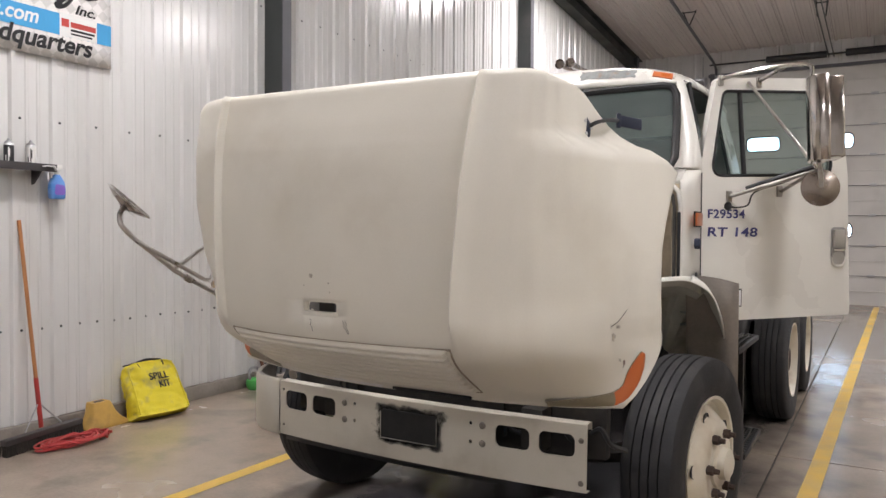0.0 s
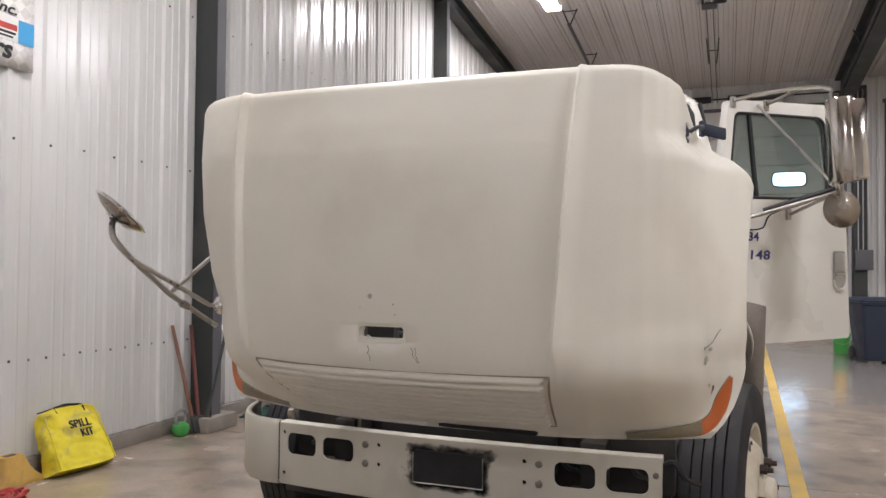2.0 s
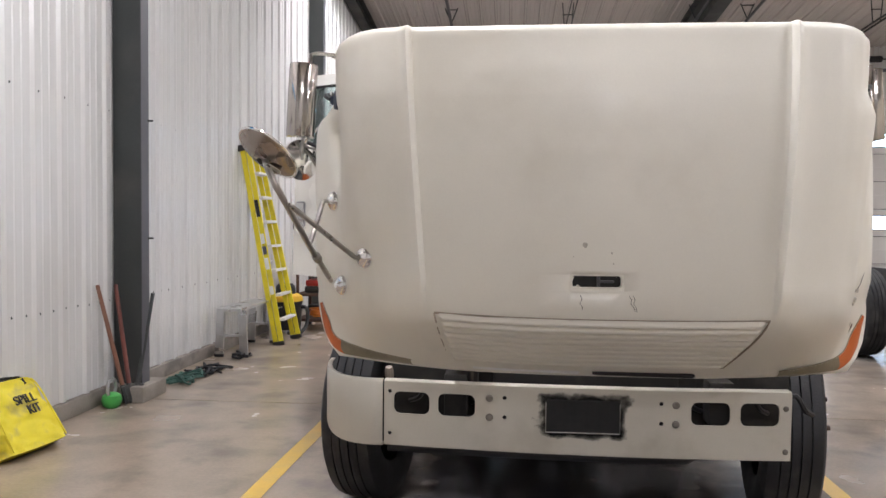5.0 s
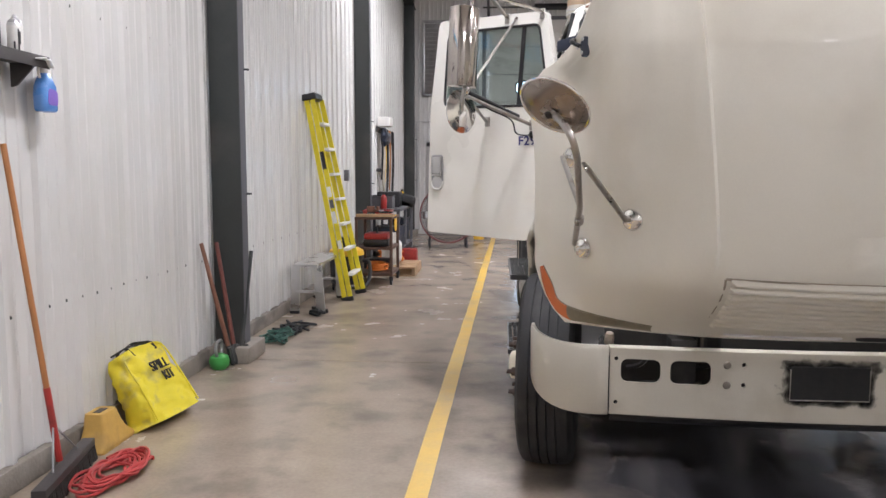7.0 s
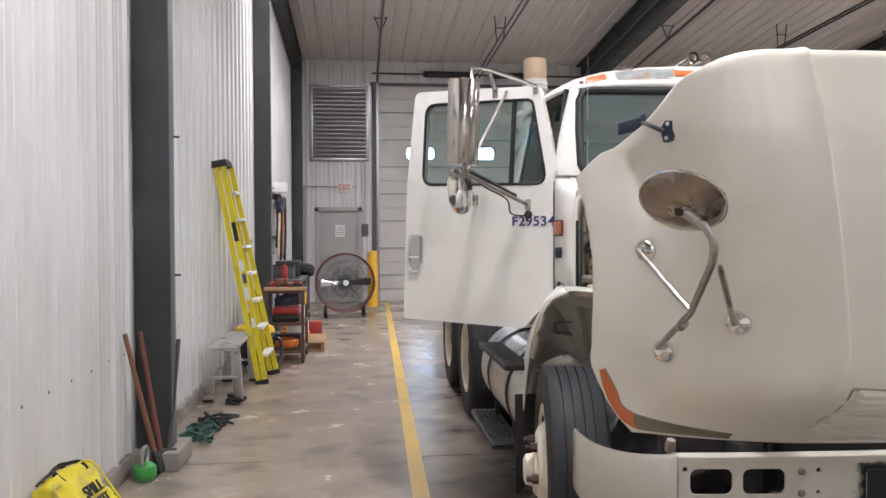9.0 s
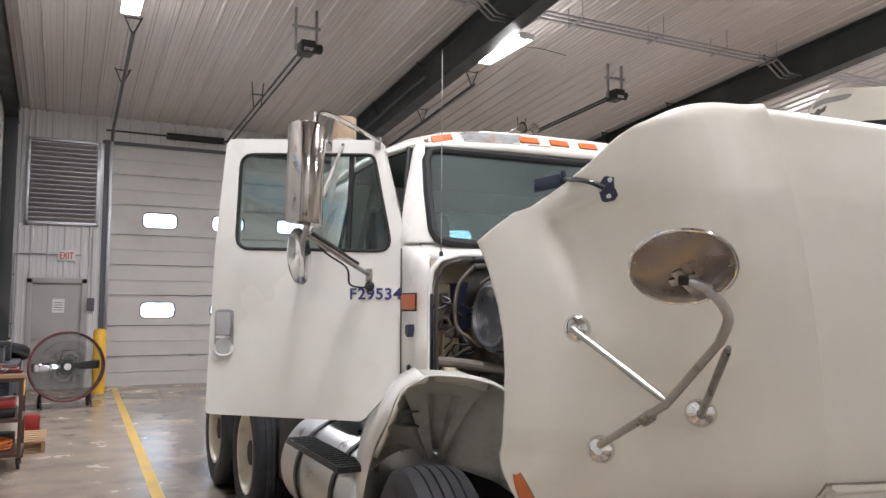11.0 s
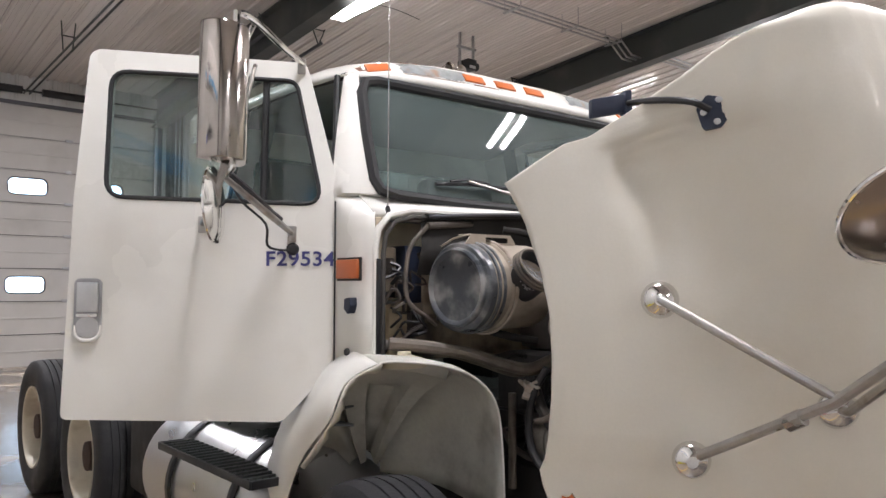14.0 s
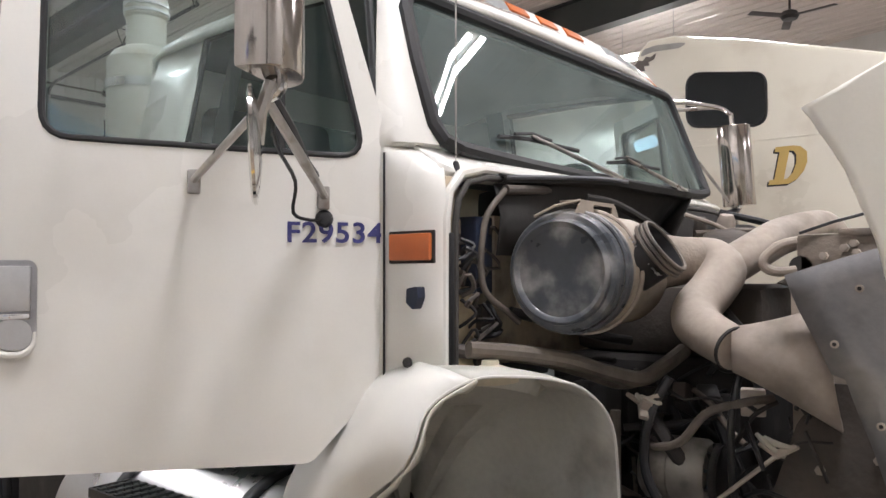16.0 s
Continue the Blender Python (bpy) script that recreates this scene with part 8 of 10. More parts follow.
def spill_kit():
    t = thing("spill_kit_bag", (-5.28, 4.18, 0.0), "bright yellow fabric spill kit bag slumped against the wall curb", "bag")
    m = along((-5.205, 4.145, 0.012), (0.14, 0.99, 0), (-0.46, 0.065, 0.885))
    bm = bmesh.new()
    rows = []
    nv, nu = 26, 60
    for j in range(nv + 1):
        v = j / nv
        hw = 0.232 - 0.022 * v + 0.014 * math.sin(math.pi * v) + 0.012 * (1 - v) ** 4
        hd = 0.105 - 0.045 * v ** 1.5
        ln = []
        for i in range(nu):
            a = 2 * math.pi * i / nu
            c, s = math.cos(a), math.sin(a)
            e = 0.42
            x, z = hw * math.copysign(abs(c) ** e, c), hd * math.copysign(abs(s) ** e, s)
            p = Vector((x, 0.44 * v, z))
            w = noise.noise((x * 9, v * 5, z * 9 + 3)) * 0.036 + noise.noise((x * 21 + v * 6, v * 11 - x * 8, z * 20)) * 0.022 + noise.noise((x * 44, v * 26, z * 40)) * 0.007
            p += Vector((c * 0.6, 0, s)) * w
            p.y += 0.02 * (1 - (x / hw) ** 2) * v * v + (0.012 * abs(x / hw) ** 3 if v == 0 else 0)
            ln.append(m @ p)
        rows.append(ln)
    V = sheet(bm, rows, True)
    bm.faces.new(V[0][::-1])
    c = bm.verts.new(m @ Vector((0, 0.475, 0)))
    for i in range(nu):
        bm.faces.new((V[-1][i], V[-1][(i + 1) % nu], c))
    body = part("bag_body", bm, YELLOWCLOTH, t, smooth=60)
    # seams round the front panel
    bm = bmesh.new()
    tube(bm, [m @ Vector((x, y, 0.104 - 0.045 * (y / 0.44) ** 1.5)) for x, y in ((-0.215, 0.02), (-0.205, 0.22), (-0.185, 0.43), (0, 0.452), (0.185, 0.43), (0.205, 0.22), (0.215, 0.02))], 0.006, 6, curve=5)
    part("seam", bm, YELLOWCLOTH, t)
    bm = bmesh.new()
    tube(bm, [m @ Vector((-0.2, 0.462, 0.0)), m @ Vector((0, 0.484, 0.0)), m @ Vector((0.2, 0.46, 0.0))], 0.006, 6, curve=4)
    part("zip", bm, WEBBING, t, "black zip along the top")
    for z, w in ((0.055, 0.11), (-0.045, 0.10)):
        bm = bmesh.new()
        P = smooth_line([(-w, 0.40, z + 0.012), (-w, 0.455, z * 0.8), (-w * 0.5, 0.475, z * 0.2), (0.02, 0.49, -0.01), (w * 0.6, 0.475, z * 0.3), (w, 0.455, z * 0.8), (w, 0.40, z + 0.012)], 5)
        sheet(bm, [[m @ (p + Vector((0, 0.008, -0.012))) for p in P], [m @ (p + Vector((0, 0.012, 0.014))) for p in P]])
        o = part("carry_strap", bm, WEBBING, t, "black webbing handle")
        o.modifiers.new("thick", "SOLIDIFY").thickness = 0.004
    tilt = pose(0, 0, 0, -6)
    lettering("lettering", "SPILL", 0.086, m @ Matrix.Translation((-0.06, 0.285, 0.106)) @ tilt, INK, t, 0.004, width=0.165)
    lettering("lettering", "KIT", 0.086, m @ Matrix.Translation((0.005, 0.21, 0.114)) @ tilt, INK, t, 0.004, width=0.095)


def push_broom():
    t = thing("push_broom", (-5.22, 3.1, 0), "wide push broom with dark bristles leaning on the wall", "broom")
    a, b = Vector((-5.20, 2.86, 0.075)), Vector((-5.34, 3.52, 0.075))
    d = (b - a).normalized()
    m = along(a, d, Vector((-d.y, d.x, 0)))
    L = (b - a).length
    bm = bmesh.new()
    box(bm, 0, L, -0.032, 0.032, 0.0, 0.04, 0.008, m)
    part("broom_block", bm, DARKSHELF, t)
    bm = bmesh.new()
    rng = random.Random(3)
    for i in range(46):
        for j in range(4):
            x, y = L * (i + 0.5) / 46, -0.024 + 0.016 * j
            tube(bm, [m @ Vector((x, y, 0.004)), m @ Vector((x + rng.uniform(-0.006, 0.006), y * 1.4 + rng.uniform(-0.006, 0.006), -0.073))], [0.006, 0.008], 4)
    part("bristles", bm, BRISTLE, t, kind="stuff")
    foot, top = (a + b) / 2 + Vector((-0.03, 0.0, 0.045)), Vector((-5.452, 3.13, 1.60))
    bm = bmesh.new()
    mid = foot.lerp(top, 0.24)
    tube(bm, [mid, top], 0.0135, 10)
    part("handle", bm, OAK, t, "orange-brown wooden handle")
    bm = bmesh.new()
    tube(bm, [foot, mid], 0.016, 10)
    part("handle_sleeve", bm, REDPAINT, t, "red painted lower handle")
    for s in (-0.16, 0.16):
        bm = bmesh.new()
        tube(bm, [foot.lerp(top, 0.12), (a + b) / 2 + d * s + Vector((0, 0, 0.05))], 0.005, 6)
        part("brace", bm, GALV, t)


def wheel_chock():
    t = thing("wheel_chock", (-5.368, 3.745, 0), "tan plastic flared block standing on the floor by the curb", "wheel chock")
    bm = bmesh.new()
    rows = []
    for z, hx, hy in ((0.0, 0.077, 0.178), (0.012, 0.08, 0.182), (0.03, 0.078, 0.172), (0.07, 0.070, 0.125), (0.12, 0.062, 0.098), (0.185, 0.054, 0.082), (0.2, 0.05, 0.076)):
        rows.append([(-5.368 + x, 3.745 - 0.25 * z + y, z) for x, y in rrect(-hx, hx, -hy, hy, 0.02, 3)])
    V = sheet(bm, rows, True)
    bm.faces.new(V[0][::-1])
    bm.faces.new(V[-1])
    part("block", bm, TANRUBBER, t)
    bm = bmesh.new()
    box(bm, -5.388, -5.348, 3.655, 3.735, 0.19, 0.2025, 0.0)
    part("slot", bm, DARKSHELF, t)


def jumper_cable():
    t = thing("jumper_cable", (-5.0, 3.3, 0), "tangled red cable with clamps lying on the floor", "cable")
    rng = random.Random(21)
    for k in range(3):
        pts = []
        for i in range(30):
            a = i * 0.75 + k * 2
            r = 0.12 + 0.10 * rng.random()
            pts.append((-5.12 + 0.55 * r * math.cos(a) + 0.02 * k, 3.24 + 1.1 * r * math.sin(a) + 0.05 * k, 0.012 + 0.028 * rng.random() + 0.01 * k))
        bm = bmesh.new()
        tube(bm, pts, 0.0075, 6, curve=4)
        part("cable", bm, REDCABLE, t)
    for x, y, a in ((-5.12, 3.56, 30), (-5.05, 3.50, -25), (-5.19, 3.52, 70)):
        m = pose(x, y, 0.025, 0, 0, a)
        bm = bmesh.new()
        for s in (-1, 1):
            box(bm, -0.06, 0.06, -0.006 + 0.016 * s, 0.006 + 0.016 * s, -0.01, 0.01, 0.003, m @ pose(0, 0, 0, 0, 0, 8 * s))
        lathe(bm, [(0.012, -0.012), (0.014, 0.0), (0.012, 0.012)], m, 10)
        part("clamp", bm, REDPAINT, t, "red cable clamp")


def spray_can(y, body, top, z=1.985, h=0.19):
    t = thing("spray_can", (WX + 0.075, y, z), "slim spray can standing on the wall shelf", "spray can", "shelf cans")
    m = Matrix.Translation((WX + 0.075, y, z))
    bm = bmesh.new()
    lathe(bm, [(0, 0), (0.031, 0), (0.0325, 0.004), (0.0325, h * 0.76), (0.03, h * 0.80), (0.02, h * 0.84), (0, h * 0.84)], m, 20)
    part("can_body", bm, ALU, t)
    bm = bmesh.new()
    lathe(bm, [(0.0328, h * 0.06), (0.0332, h * 0.07), (0.0332, h * 0.72), (0.0328, h * 0.73)], m, 20)
    lab = part("printed_sleeve", bm, body, t)
    for k, (a, z0, z1) in enumerate(((0.25, 0.12, 0.66), (0.45, 0.30, 0.60), (-0.35, 0.16, 0.36))):
        bm = bmesh.new()
        box(bm, 0.0325, 0.0342, -0.0035, 0.0035, h * z0, h * z1, 0, m @ pose(0, 0, 0, 0, 0, -45 + 50 * a))
        part("print_bar", bm, top, lab, smooth=0)
    bm = bmesh.new()
    lathe(bm, [(0.030, h * 0.79), (0.028, h * 0.84), (0.018, h * 0.90), (0.011, h * 0.91), (0.011, h * 0.96), (0.006, h), (0, h)], m, 16)
    part("dome", bm, GALV, t)


def wall_shelf():
    t = thing("wall_shelf", (WX + 0.06, 3.0, 1.88), "small dark metal shelf fixed on the ribbed wall", "shelf")
    bm = bmesh.new()
    box(bm, WX + 0.02, WX + 0.135, 2.55, 3.36, 1.968, 1.982, 0.002)
    part("shelf_board", bm, DARKSHELF, t)
    bm = bmesh.new()
    box(bm, WX + 0.13, WX + 0.136, 2.55, 3.36, 1.955, 2.01, 0.001)
    part("front_lip", bm, DARKSHELF, t)
    for y in (2.62, 3.24):
        bm = bmesh.new()
        prism(bm, [(0.02, 1.97), (0.13, 1.97), (0.13, 1.95), (0.05, 1.87), (0.02, 1.86)], y - 0.006, y + 0.006, Matrix(((1, 0, 0, WX), (0, 0, 1, 0), (0, 1, 0, 0), (0, 0, 0, 1))))
        part("shelf_bracket", bm, DARKSHELF, t)


def spray_bottle():
    t = thing("spray_bottle", (WX + 0.10, 3.34, 1.72), "blue cleaner bottle hung by its white trigger on the shelf", "spray bottle")
    m = Matrix.Translation((WX + 0.09, 3.385, 1.76))
    bm = bmesh.new()
    rows = []
    for z, hx, hy in ((0, 0.028, 0.05), (0.012, 0.035, 0.058), (0.08, 0.036, 0.06), (0.12, 0.034, 0.055), (0.16, 0.025, 0.035), (0.185, 0.014, 0.014)):
        rows.append([m @ Vector((x, y, z)) for x, y in rrect(-hx, hx, -hy, hy, min(hx, hy) * 0.7, 4)])
    V = sheet(bm, rows, True)
    bm.faces.new(V[0][::-1])
    bm.faces.new(V[-1])
    part("bottle", bm, BLUEFLUID, t, "translucent blue bottle")
    bm = bmesh.new()
    prism(bm, round_poly([(-0.04, 0.03), (0.042, 0.03), (0.042, 0.1), (-0.03, 0.11)], 0.02), 0.0355, 0.0375, m @ along((0, 0, 0), (0, 1, 0), (0, 0, 1)))
    part("bottle_label", bm, PURPLE, t, "purple and pale label")
    bm = bmesh.new()
    lathe(bm, [(0.018, 0.18), (0.02, 0.185), (0.02, 0.215), (0.012, 0.222), (0, 0.222)], m, 14)
    box(bm, -0.014, 0.014, -0.06, 0.04, 0.22, 0.252, 0.006, m)
    tube(bm, [m @ Vector((0, -0.035, 0.225)), m @ Vector((0, -0.05, 0.19)), m @ Vector((0, -0.04, 0.155))], 0.007, 6)
    part("trigger", bm, WHITEPL, t, "white trigger head")


def shelf_rag():
    bm = bmesh.new()
    rows = []
    for i in range(9):
        u = i / 8
        rows.append([(WX + 0.03 + 0.13 * v + 0.01 * noise.noise((u * 4, v * 4, 1)), 3.245 + 0.11 * u, 1.99 + 0.022 * abs(noise.noise((u * 3.1, v * 3.7, 2))) + 0.012 * (1 - v) - 0.035 * max(0.0, u - 0.75) * 4 * (0.5 + 0.5 * v)) for v in (k / 8 for k in range(9))])
    sheet(bm, rows)
    o = solo("rag", bm, PAPER, "crumpled white rag lying on the end of the wall shelf", "rag", (WX + 0.09, 3.29, 1.983), smooth=60)
    o.modifiers.new("thick", "SOLIDIFY").thickness = 0.006


def banner():
    t = thing("wall_banner", (WX + 0.03, 2.7, 3.3), "hung vinyl banner with grey tread-plate print and blue stripe", "banner")
    BAN = mat("banner_grey", (0.80, 0.775, 0.755), 0.45, var=0.08, scale=2)
    nt = BAN.node_tree
    pb = nt.nodes["Principled BSDF"]
    old = pb.inputs["Base Color"].links[0].from_socket
    geo, mp = nt.nodes.new("ShaderNodeNewGeometry"), nt.nodes.new("ShaderNodeMapping")
    mp.inputs["Rotation"].default_value = (radians(45), 0, 0)
    mp.inputs["Scale"].default_value = (1, 15, 15)
    ck, mxx = nt.nodes.new("ShaderNodeTexChecker"), nt.nodes.new("ShaderNodeMix")
    ck.inputs["Scale"].default_value = 1.0
    ck.inputs["Color1"].default_value, ck.inputs["Color2"].default_value = (1, 1, 1, 1), (0.80, 0.80, 0.79, 1)
    nt.links.new(geo.outputs["Position"], mp.inputs[0])
    nt.links.new(mp.outputs[0], ck.inputs["Vector"])
    mxx.data_type, mxx.blend_type = "RGBA", "MULTIPLY"
    mxx.inputs[0].default_value = 1.0
    nt.links.new(old, mxx.inputs[6])
    nt.links.new(ck.outputs["Color"], mxx.inputs[7])
    nt.links.new(mxx.outputs[2], pb.inputs["Base Color"])
    bm = bmesh.new()
    Y0, Y1, Z0, Z1 = 0.6, 3.887, 2.808, 3.95
    rows = []
    for j in range(9):
        z = Z0 + (Z1 - Z0) * j / 8
        rows.append([(WX + 0.034 + 0.004 * math.sin(y * 5 + z), y, z - 0.006 * abs(math.sin((y - Y1) * math.pi / 0.95)) * (j == 0)) for y in (Y0 + (Y1 - Y0) * i / 40 for i in range(41))])
    sheet(bm, rows)
    cl = part("banner_sheet", bm, BAN, t, smooth=60)
    cl.modifiers.new("thick", "SOLIDIFY").thickness = 0.002
    BLUE = mat("banner_blue", (0.05, 0.32, 0.62), 0.45, var=0.06)
    bm = bmesh.new()
    box(bm, WX + 0.0405, WX + 0.0415, Y0, Y1 - 0.002, 2.985, 3.145, 0)
    part("blue_stripe", bm, BLUE, t, smooth=0)
    bm = bmesh.new()
    box(bm, WX + 0.0425, WX + 0.0435, Y1 - 0.44, Y1 - 0.13, 2.985, 3.155, 0)
    pan = part("mark_panel", bm, PAPER, t, smooth=0)
    RB = mat("print_red", (0.5, 0.06, 0.05), 0.5)
    for y0, y1, z0, z1, mm in ((-0.425, -0.365, 3.055, 3.115, RB), (-0.35, -0.14, 3.06, 3.10, RB), (-0.35, -0.15, 3.03, 3.047, INK), (-0.35, -0.17, 3.005, 3.018, INK)):
        bm = bmesh.new()
        box(bm, WX + 0.0435, WX + 0.0445, Y1 + y0, Y1 + y1, z0, z1, 0)
        part("mark_bar", bm, mm, t, smooth=0)
    m = along((WX + 0.043, 0, 0), (0, 1, 0), (0, 0, 1))
    lettering("lettering", "Headquarters", 0.185, m @ Matrix.Translation((2.69, 2.865, 0)), INK, t, 0.001, 0.25, 1.0, 0.005, 1.03)
    lettering("lettering", "s.com", 0.15, m @ Matrix.Translation((2.95, 3.03, 0)), PAPER, t, 0.001, 0.25, 1.0, 0.003, 0.335)
    lettering("lettering", "Inc.", 0.10, m @ Matrix.Translation((3.575, 3.17, 0)), INK, t, 0.001, 0.3, 1.0, 0.002, 0.17)
    # flowing script of the firm's name, as plain strokes
    for k, pts in enumerate((((3.02, 3.30), (3.10, 3.42), (3.16, 3.32), (3.22, 3.30), (3.28, 3.38)), ((3.26, 3.30), (3.34, 3.38), (3.36, 3.30), (3.44, 3.39), (3.46, 3.30)), ((3.44, 3.32), (3.55, 3.42), (3.52, 3.30), (3.42, 3.20), (3.50, 3.22), (3.62, 3.38)), ((3.58, 3.30), (3.68, 3.40), (3.66, 3.31), (3.76, 3.33)))):
        bm = bmesh.new()
        tube(bm, [(WX + 0.044, y, z) for y, z in pts], [0.014, 0.020, 0.012], 6, curve=5)
        for v in bm.verts:
            v.co.x = WX + 0.043 + (v.co.x - WX - 0.043) * 0.1
        part("script_stroke", bm, INK, t)


def kettlebell():
    t = thing("kettlebell", (-5.33, 5.345, 0), "bright green coated kettlebell with a bare steel handle", "kettlebell")
    bm = bmesh.new()
    lathe(bm, [(0, 0), (0.045, 0), (0.068, 0.024), (0.076, 0.06), (0.068, 0.096), (0.04, 0.116), (0, 0.12)], Matrix.Translation((-5.33, 5.345, 0)), 24)
    part("bell", bm, GREENPAINT, t)
    bm = bmesh.new()
    tube(bm, [(-5.33, 5.305, 0.095), (-5.33, 5.282, 0.15), (-5.33, 5.30, 0.205), (-5.33, 5.345, 0.215), (-5.33, 5.39, 0.205), (-5.33, 5.408, 0.15), (-5.33, 5.385, 0.095)], 0.013, 10, curve=4)
    part("handle", bm, GALV, t, "bare steel handle")


def long_tool(foot, top, material, words):
    t = thing("digging_bar", foot, words, "hand tool", "long tools by the column")
    foot, top = Vector(foot), Vector(top)
    d = (top - foot).normalized()
    bm = bmesh.new()
    tube(bm, [foot + d * 0.12, top], [0.018, 0.015], 10)
    part("handle", bm, material, t)
    bm = bmesh.new()
    lathe(bm, [(0, 0.0), (0.014, 0.004), (0.022, 0.03), (0.02, 0.16), (0, 0.16)], axis(foot, d), 10)
    box(bm, -0.055, 0.055, -0.012, 0.012, 0.0, 0.13, 0.006, axis(foot + d * 0.02, d))
    part("tool_head", bm, STEEL, t, "dark steel head")


def rope_heap(x, y, sx, sy, seed, material, n, r, words, name="tangled_rope"):
    rng = random.Random(seed)
    bm = bmesh.new()
    pts = []
    for i in range(n):
        a = i * 0.9 + rng.uniform(-0.4, 0.4)
        q = 0.35 + 0.65 * rng.random()
        pts.append((x + sx * q * math.cos(a), y + sy * q * math.sin(a * 0.83), r + 0.05 * rng.random() ** 2))
    tube(bm, pts, r, 6, curve=4)
    return solo(name, bm, material, words, "rope", (x, y, 0), smooth=60)


def work_platform():
    t = thing("work_platform", (-5.23, 8.1, 0), "folding aluminium work platform standing along the wall", "work platform")
    X0, X1, Y0, Y1, Z = -5.36, -5.10, 7.55, 8.75, 0.53
    bm = bmesh.new()
    prism(bm, [(X0, Z - 0.03), (X1, Z - 0.03), (X1, Z), (X0, Z)], Y0, Y1, Matrix(((1, 0, 0, 0), (0, 0, 1, 0), (0, 1, 0, 0), (0, 0, 0, 1))))
    part("deck", bm, ALU, t, "ribbed aluminium deck")
    for yy in (Y0 + 0.09, Y1 - 0.09):
        for xx, s in ((X0 + 0.02, -1), (X1 - 0.02, 1)):
            bm = bmesh.new()
            box(bm, -0.045, 0.045, -0.014, 0.014, 0, Z - 0.02, 0.003, pose(xx + 0.03 * s, yy, 0.0, 0, -3.0 * s, 0))
            lg = part("leg", bm, ALU, t)
            bm = bmesh.new()
            box(bm, xx + 0.03 * s - 0.049, xx + 0.03 * s + 0.049, yy - 0.018, yy + 0.018, 0, 0.03, 0.004)
            part("rubber_foot", bm, BLACK, lg)
        bm = bmesh.new()
        box(bm, X0, X1, yy - 0.02, yy + 0.02, 0.22, 0.245, 0.003)
        part("rung", bm, ALU, t)


def step_ladder():
    t = thing("step_ladder", (-4.95, 8.75, 0), "closed yellow fibreglass step ladder leaning on the wall", "ladder")
    H = Vector((-5.40, 0, 2.38)) - Vector((-4.94, 0, 0))
    d = H.normalized()
    n = Vector((d.z, 0, -d.x))           # out from the wall
    L = H.length
    def at(y, h, o):
        return Vector((-4.94, y, 0)) + d * h + n * o
    sk = lambda y: 0.12 * (y - 8.5)
    yl = lambda h: 8.50 + 0.08 * h / L
    yr = lambda h: 9.02 - 0.14 * h / L
    for o, mm in ((0.0, YELLOWGRP), (-0.068, YELLOWGRP)):
        for f in (yl, yr):
            bm = bmesh.new()
            rows = []
            for h in (0.03, L - 0.06):
                y = f(h)
                rows.append([at(y - 0.013, h, o - 0.027 + sk(y)), at(y + 0.013, h, o - 0.027 + sk(y)), at(y + 0.013, h, o + 0.027 + sk(y)), at(y - 0.013, h, o + 0.027 + sk(y))])
            V = sheet(bm, rows, True)
            bm.faces.new(V[0][::-1])
            bm.faces.new(V[1])
            r = part("rail", bm, mm, t)
            bm = bmesh.new()
            y = f(0)
            for q in (0,):
                box(bm, -0.022, 0.022, -0.036, 0.036, 0.0, 0.05, 0.005, Matrix.Translation(at(y, 0.0, o + sk(y))) @ Matrix((Vector((0, 1, 0)), n, d)).transposed().to_4x4())
            part("rubber_foot", bm, BLACK, r, "black ladder foot")
    for k in range(7):
        h = 0.30 + 0.295 * k
        bm = bmesh.new()
        m = Matrix.Translation(at(0, h, 0)) @ Matrix((Vector((0, 1, 0)), Vector((1, 0, 0.1)).normalized(), Vector((0, 0, 1)))).transposed().to_4x4()
        box(bm, yl(h) + 0.012, yr(h) - 0.012, 0.0, 0.085, -0.016, 0.016, 0.003, m)
        part("step", bm, WHITEPL, t, "pale worn step")
        if k % 2 == 0:
            bm = bmesh.new()
            tube(bm, [at(yl(h) + 0.01, h + 0.12, -0.08), at(yr(h) - 0.01, h + 0.12, -0.08)], 0.010, 6)
            part("back_brace", bm, ALU, t)
    bm = bmesh.new()
    box(bm, yl(L) - 0.04, yr(L) + 0.04, -0.12, 0.06, -0.06, 0.012, 0.012, Matrix.Translation(at(0, L - 0.01, 0)) @ Matrix((Vector((0, 1, 0)), n, d)).transposed().to_4x4())
    part("top_cap", bm, BLACK, t, "black moulded top cap")
    for h, hh, mm in ((1.62, 0.26, INK), (1.28, 0.12, PAPER), (1.14, 0.1, STEELGREY), (0.98, 0.14, PAPER), (0.66, 0.1, PAPER)):
        bm = bmesh.new()
        m = Matrix.Translation(at(0, h, 0)) @ Matrix((Vector((0, 1, 0)), n, d)).transposed().to_4x4()
        y = yl(h) - 0.0145
        box(bm, y - 0.001, y + 0.001, -0.022, 0.022, -hh / 2, hh / 2, 0, m)
        part("rail_label", bm, mm, t, smooth=0)


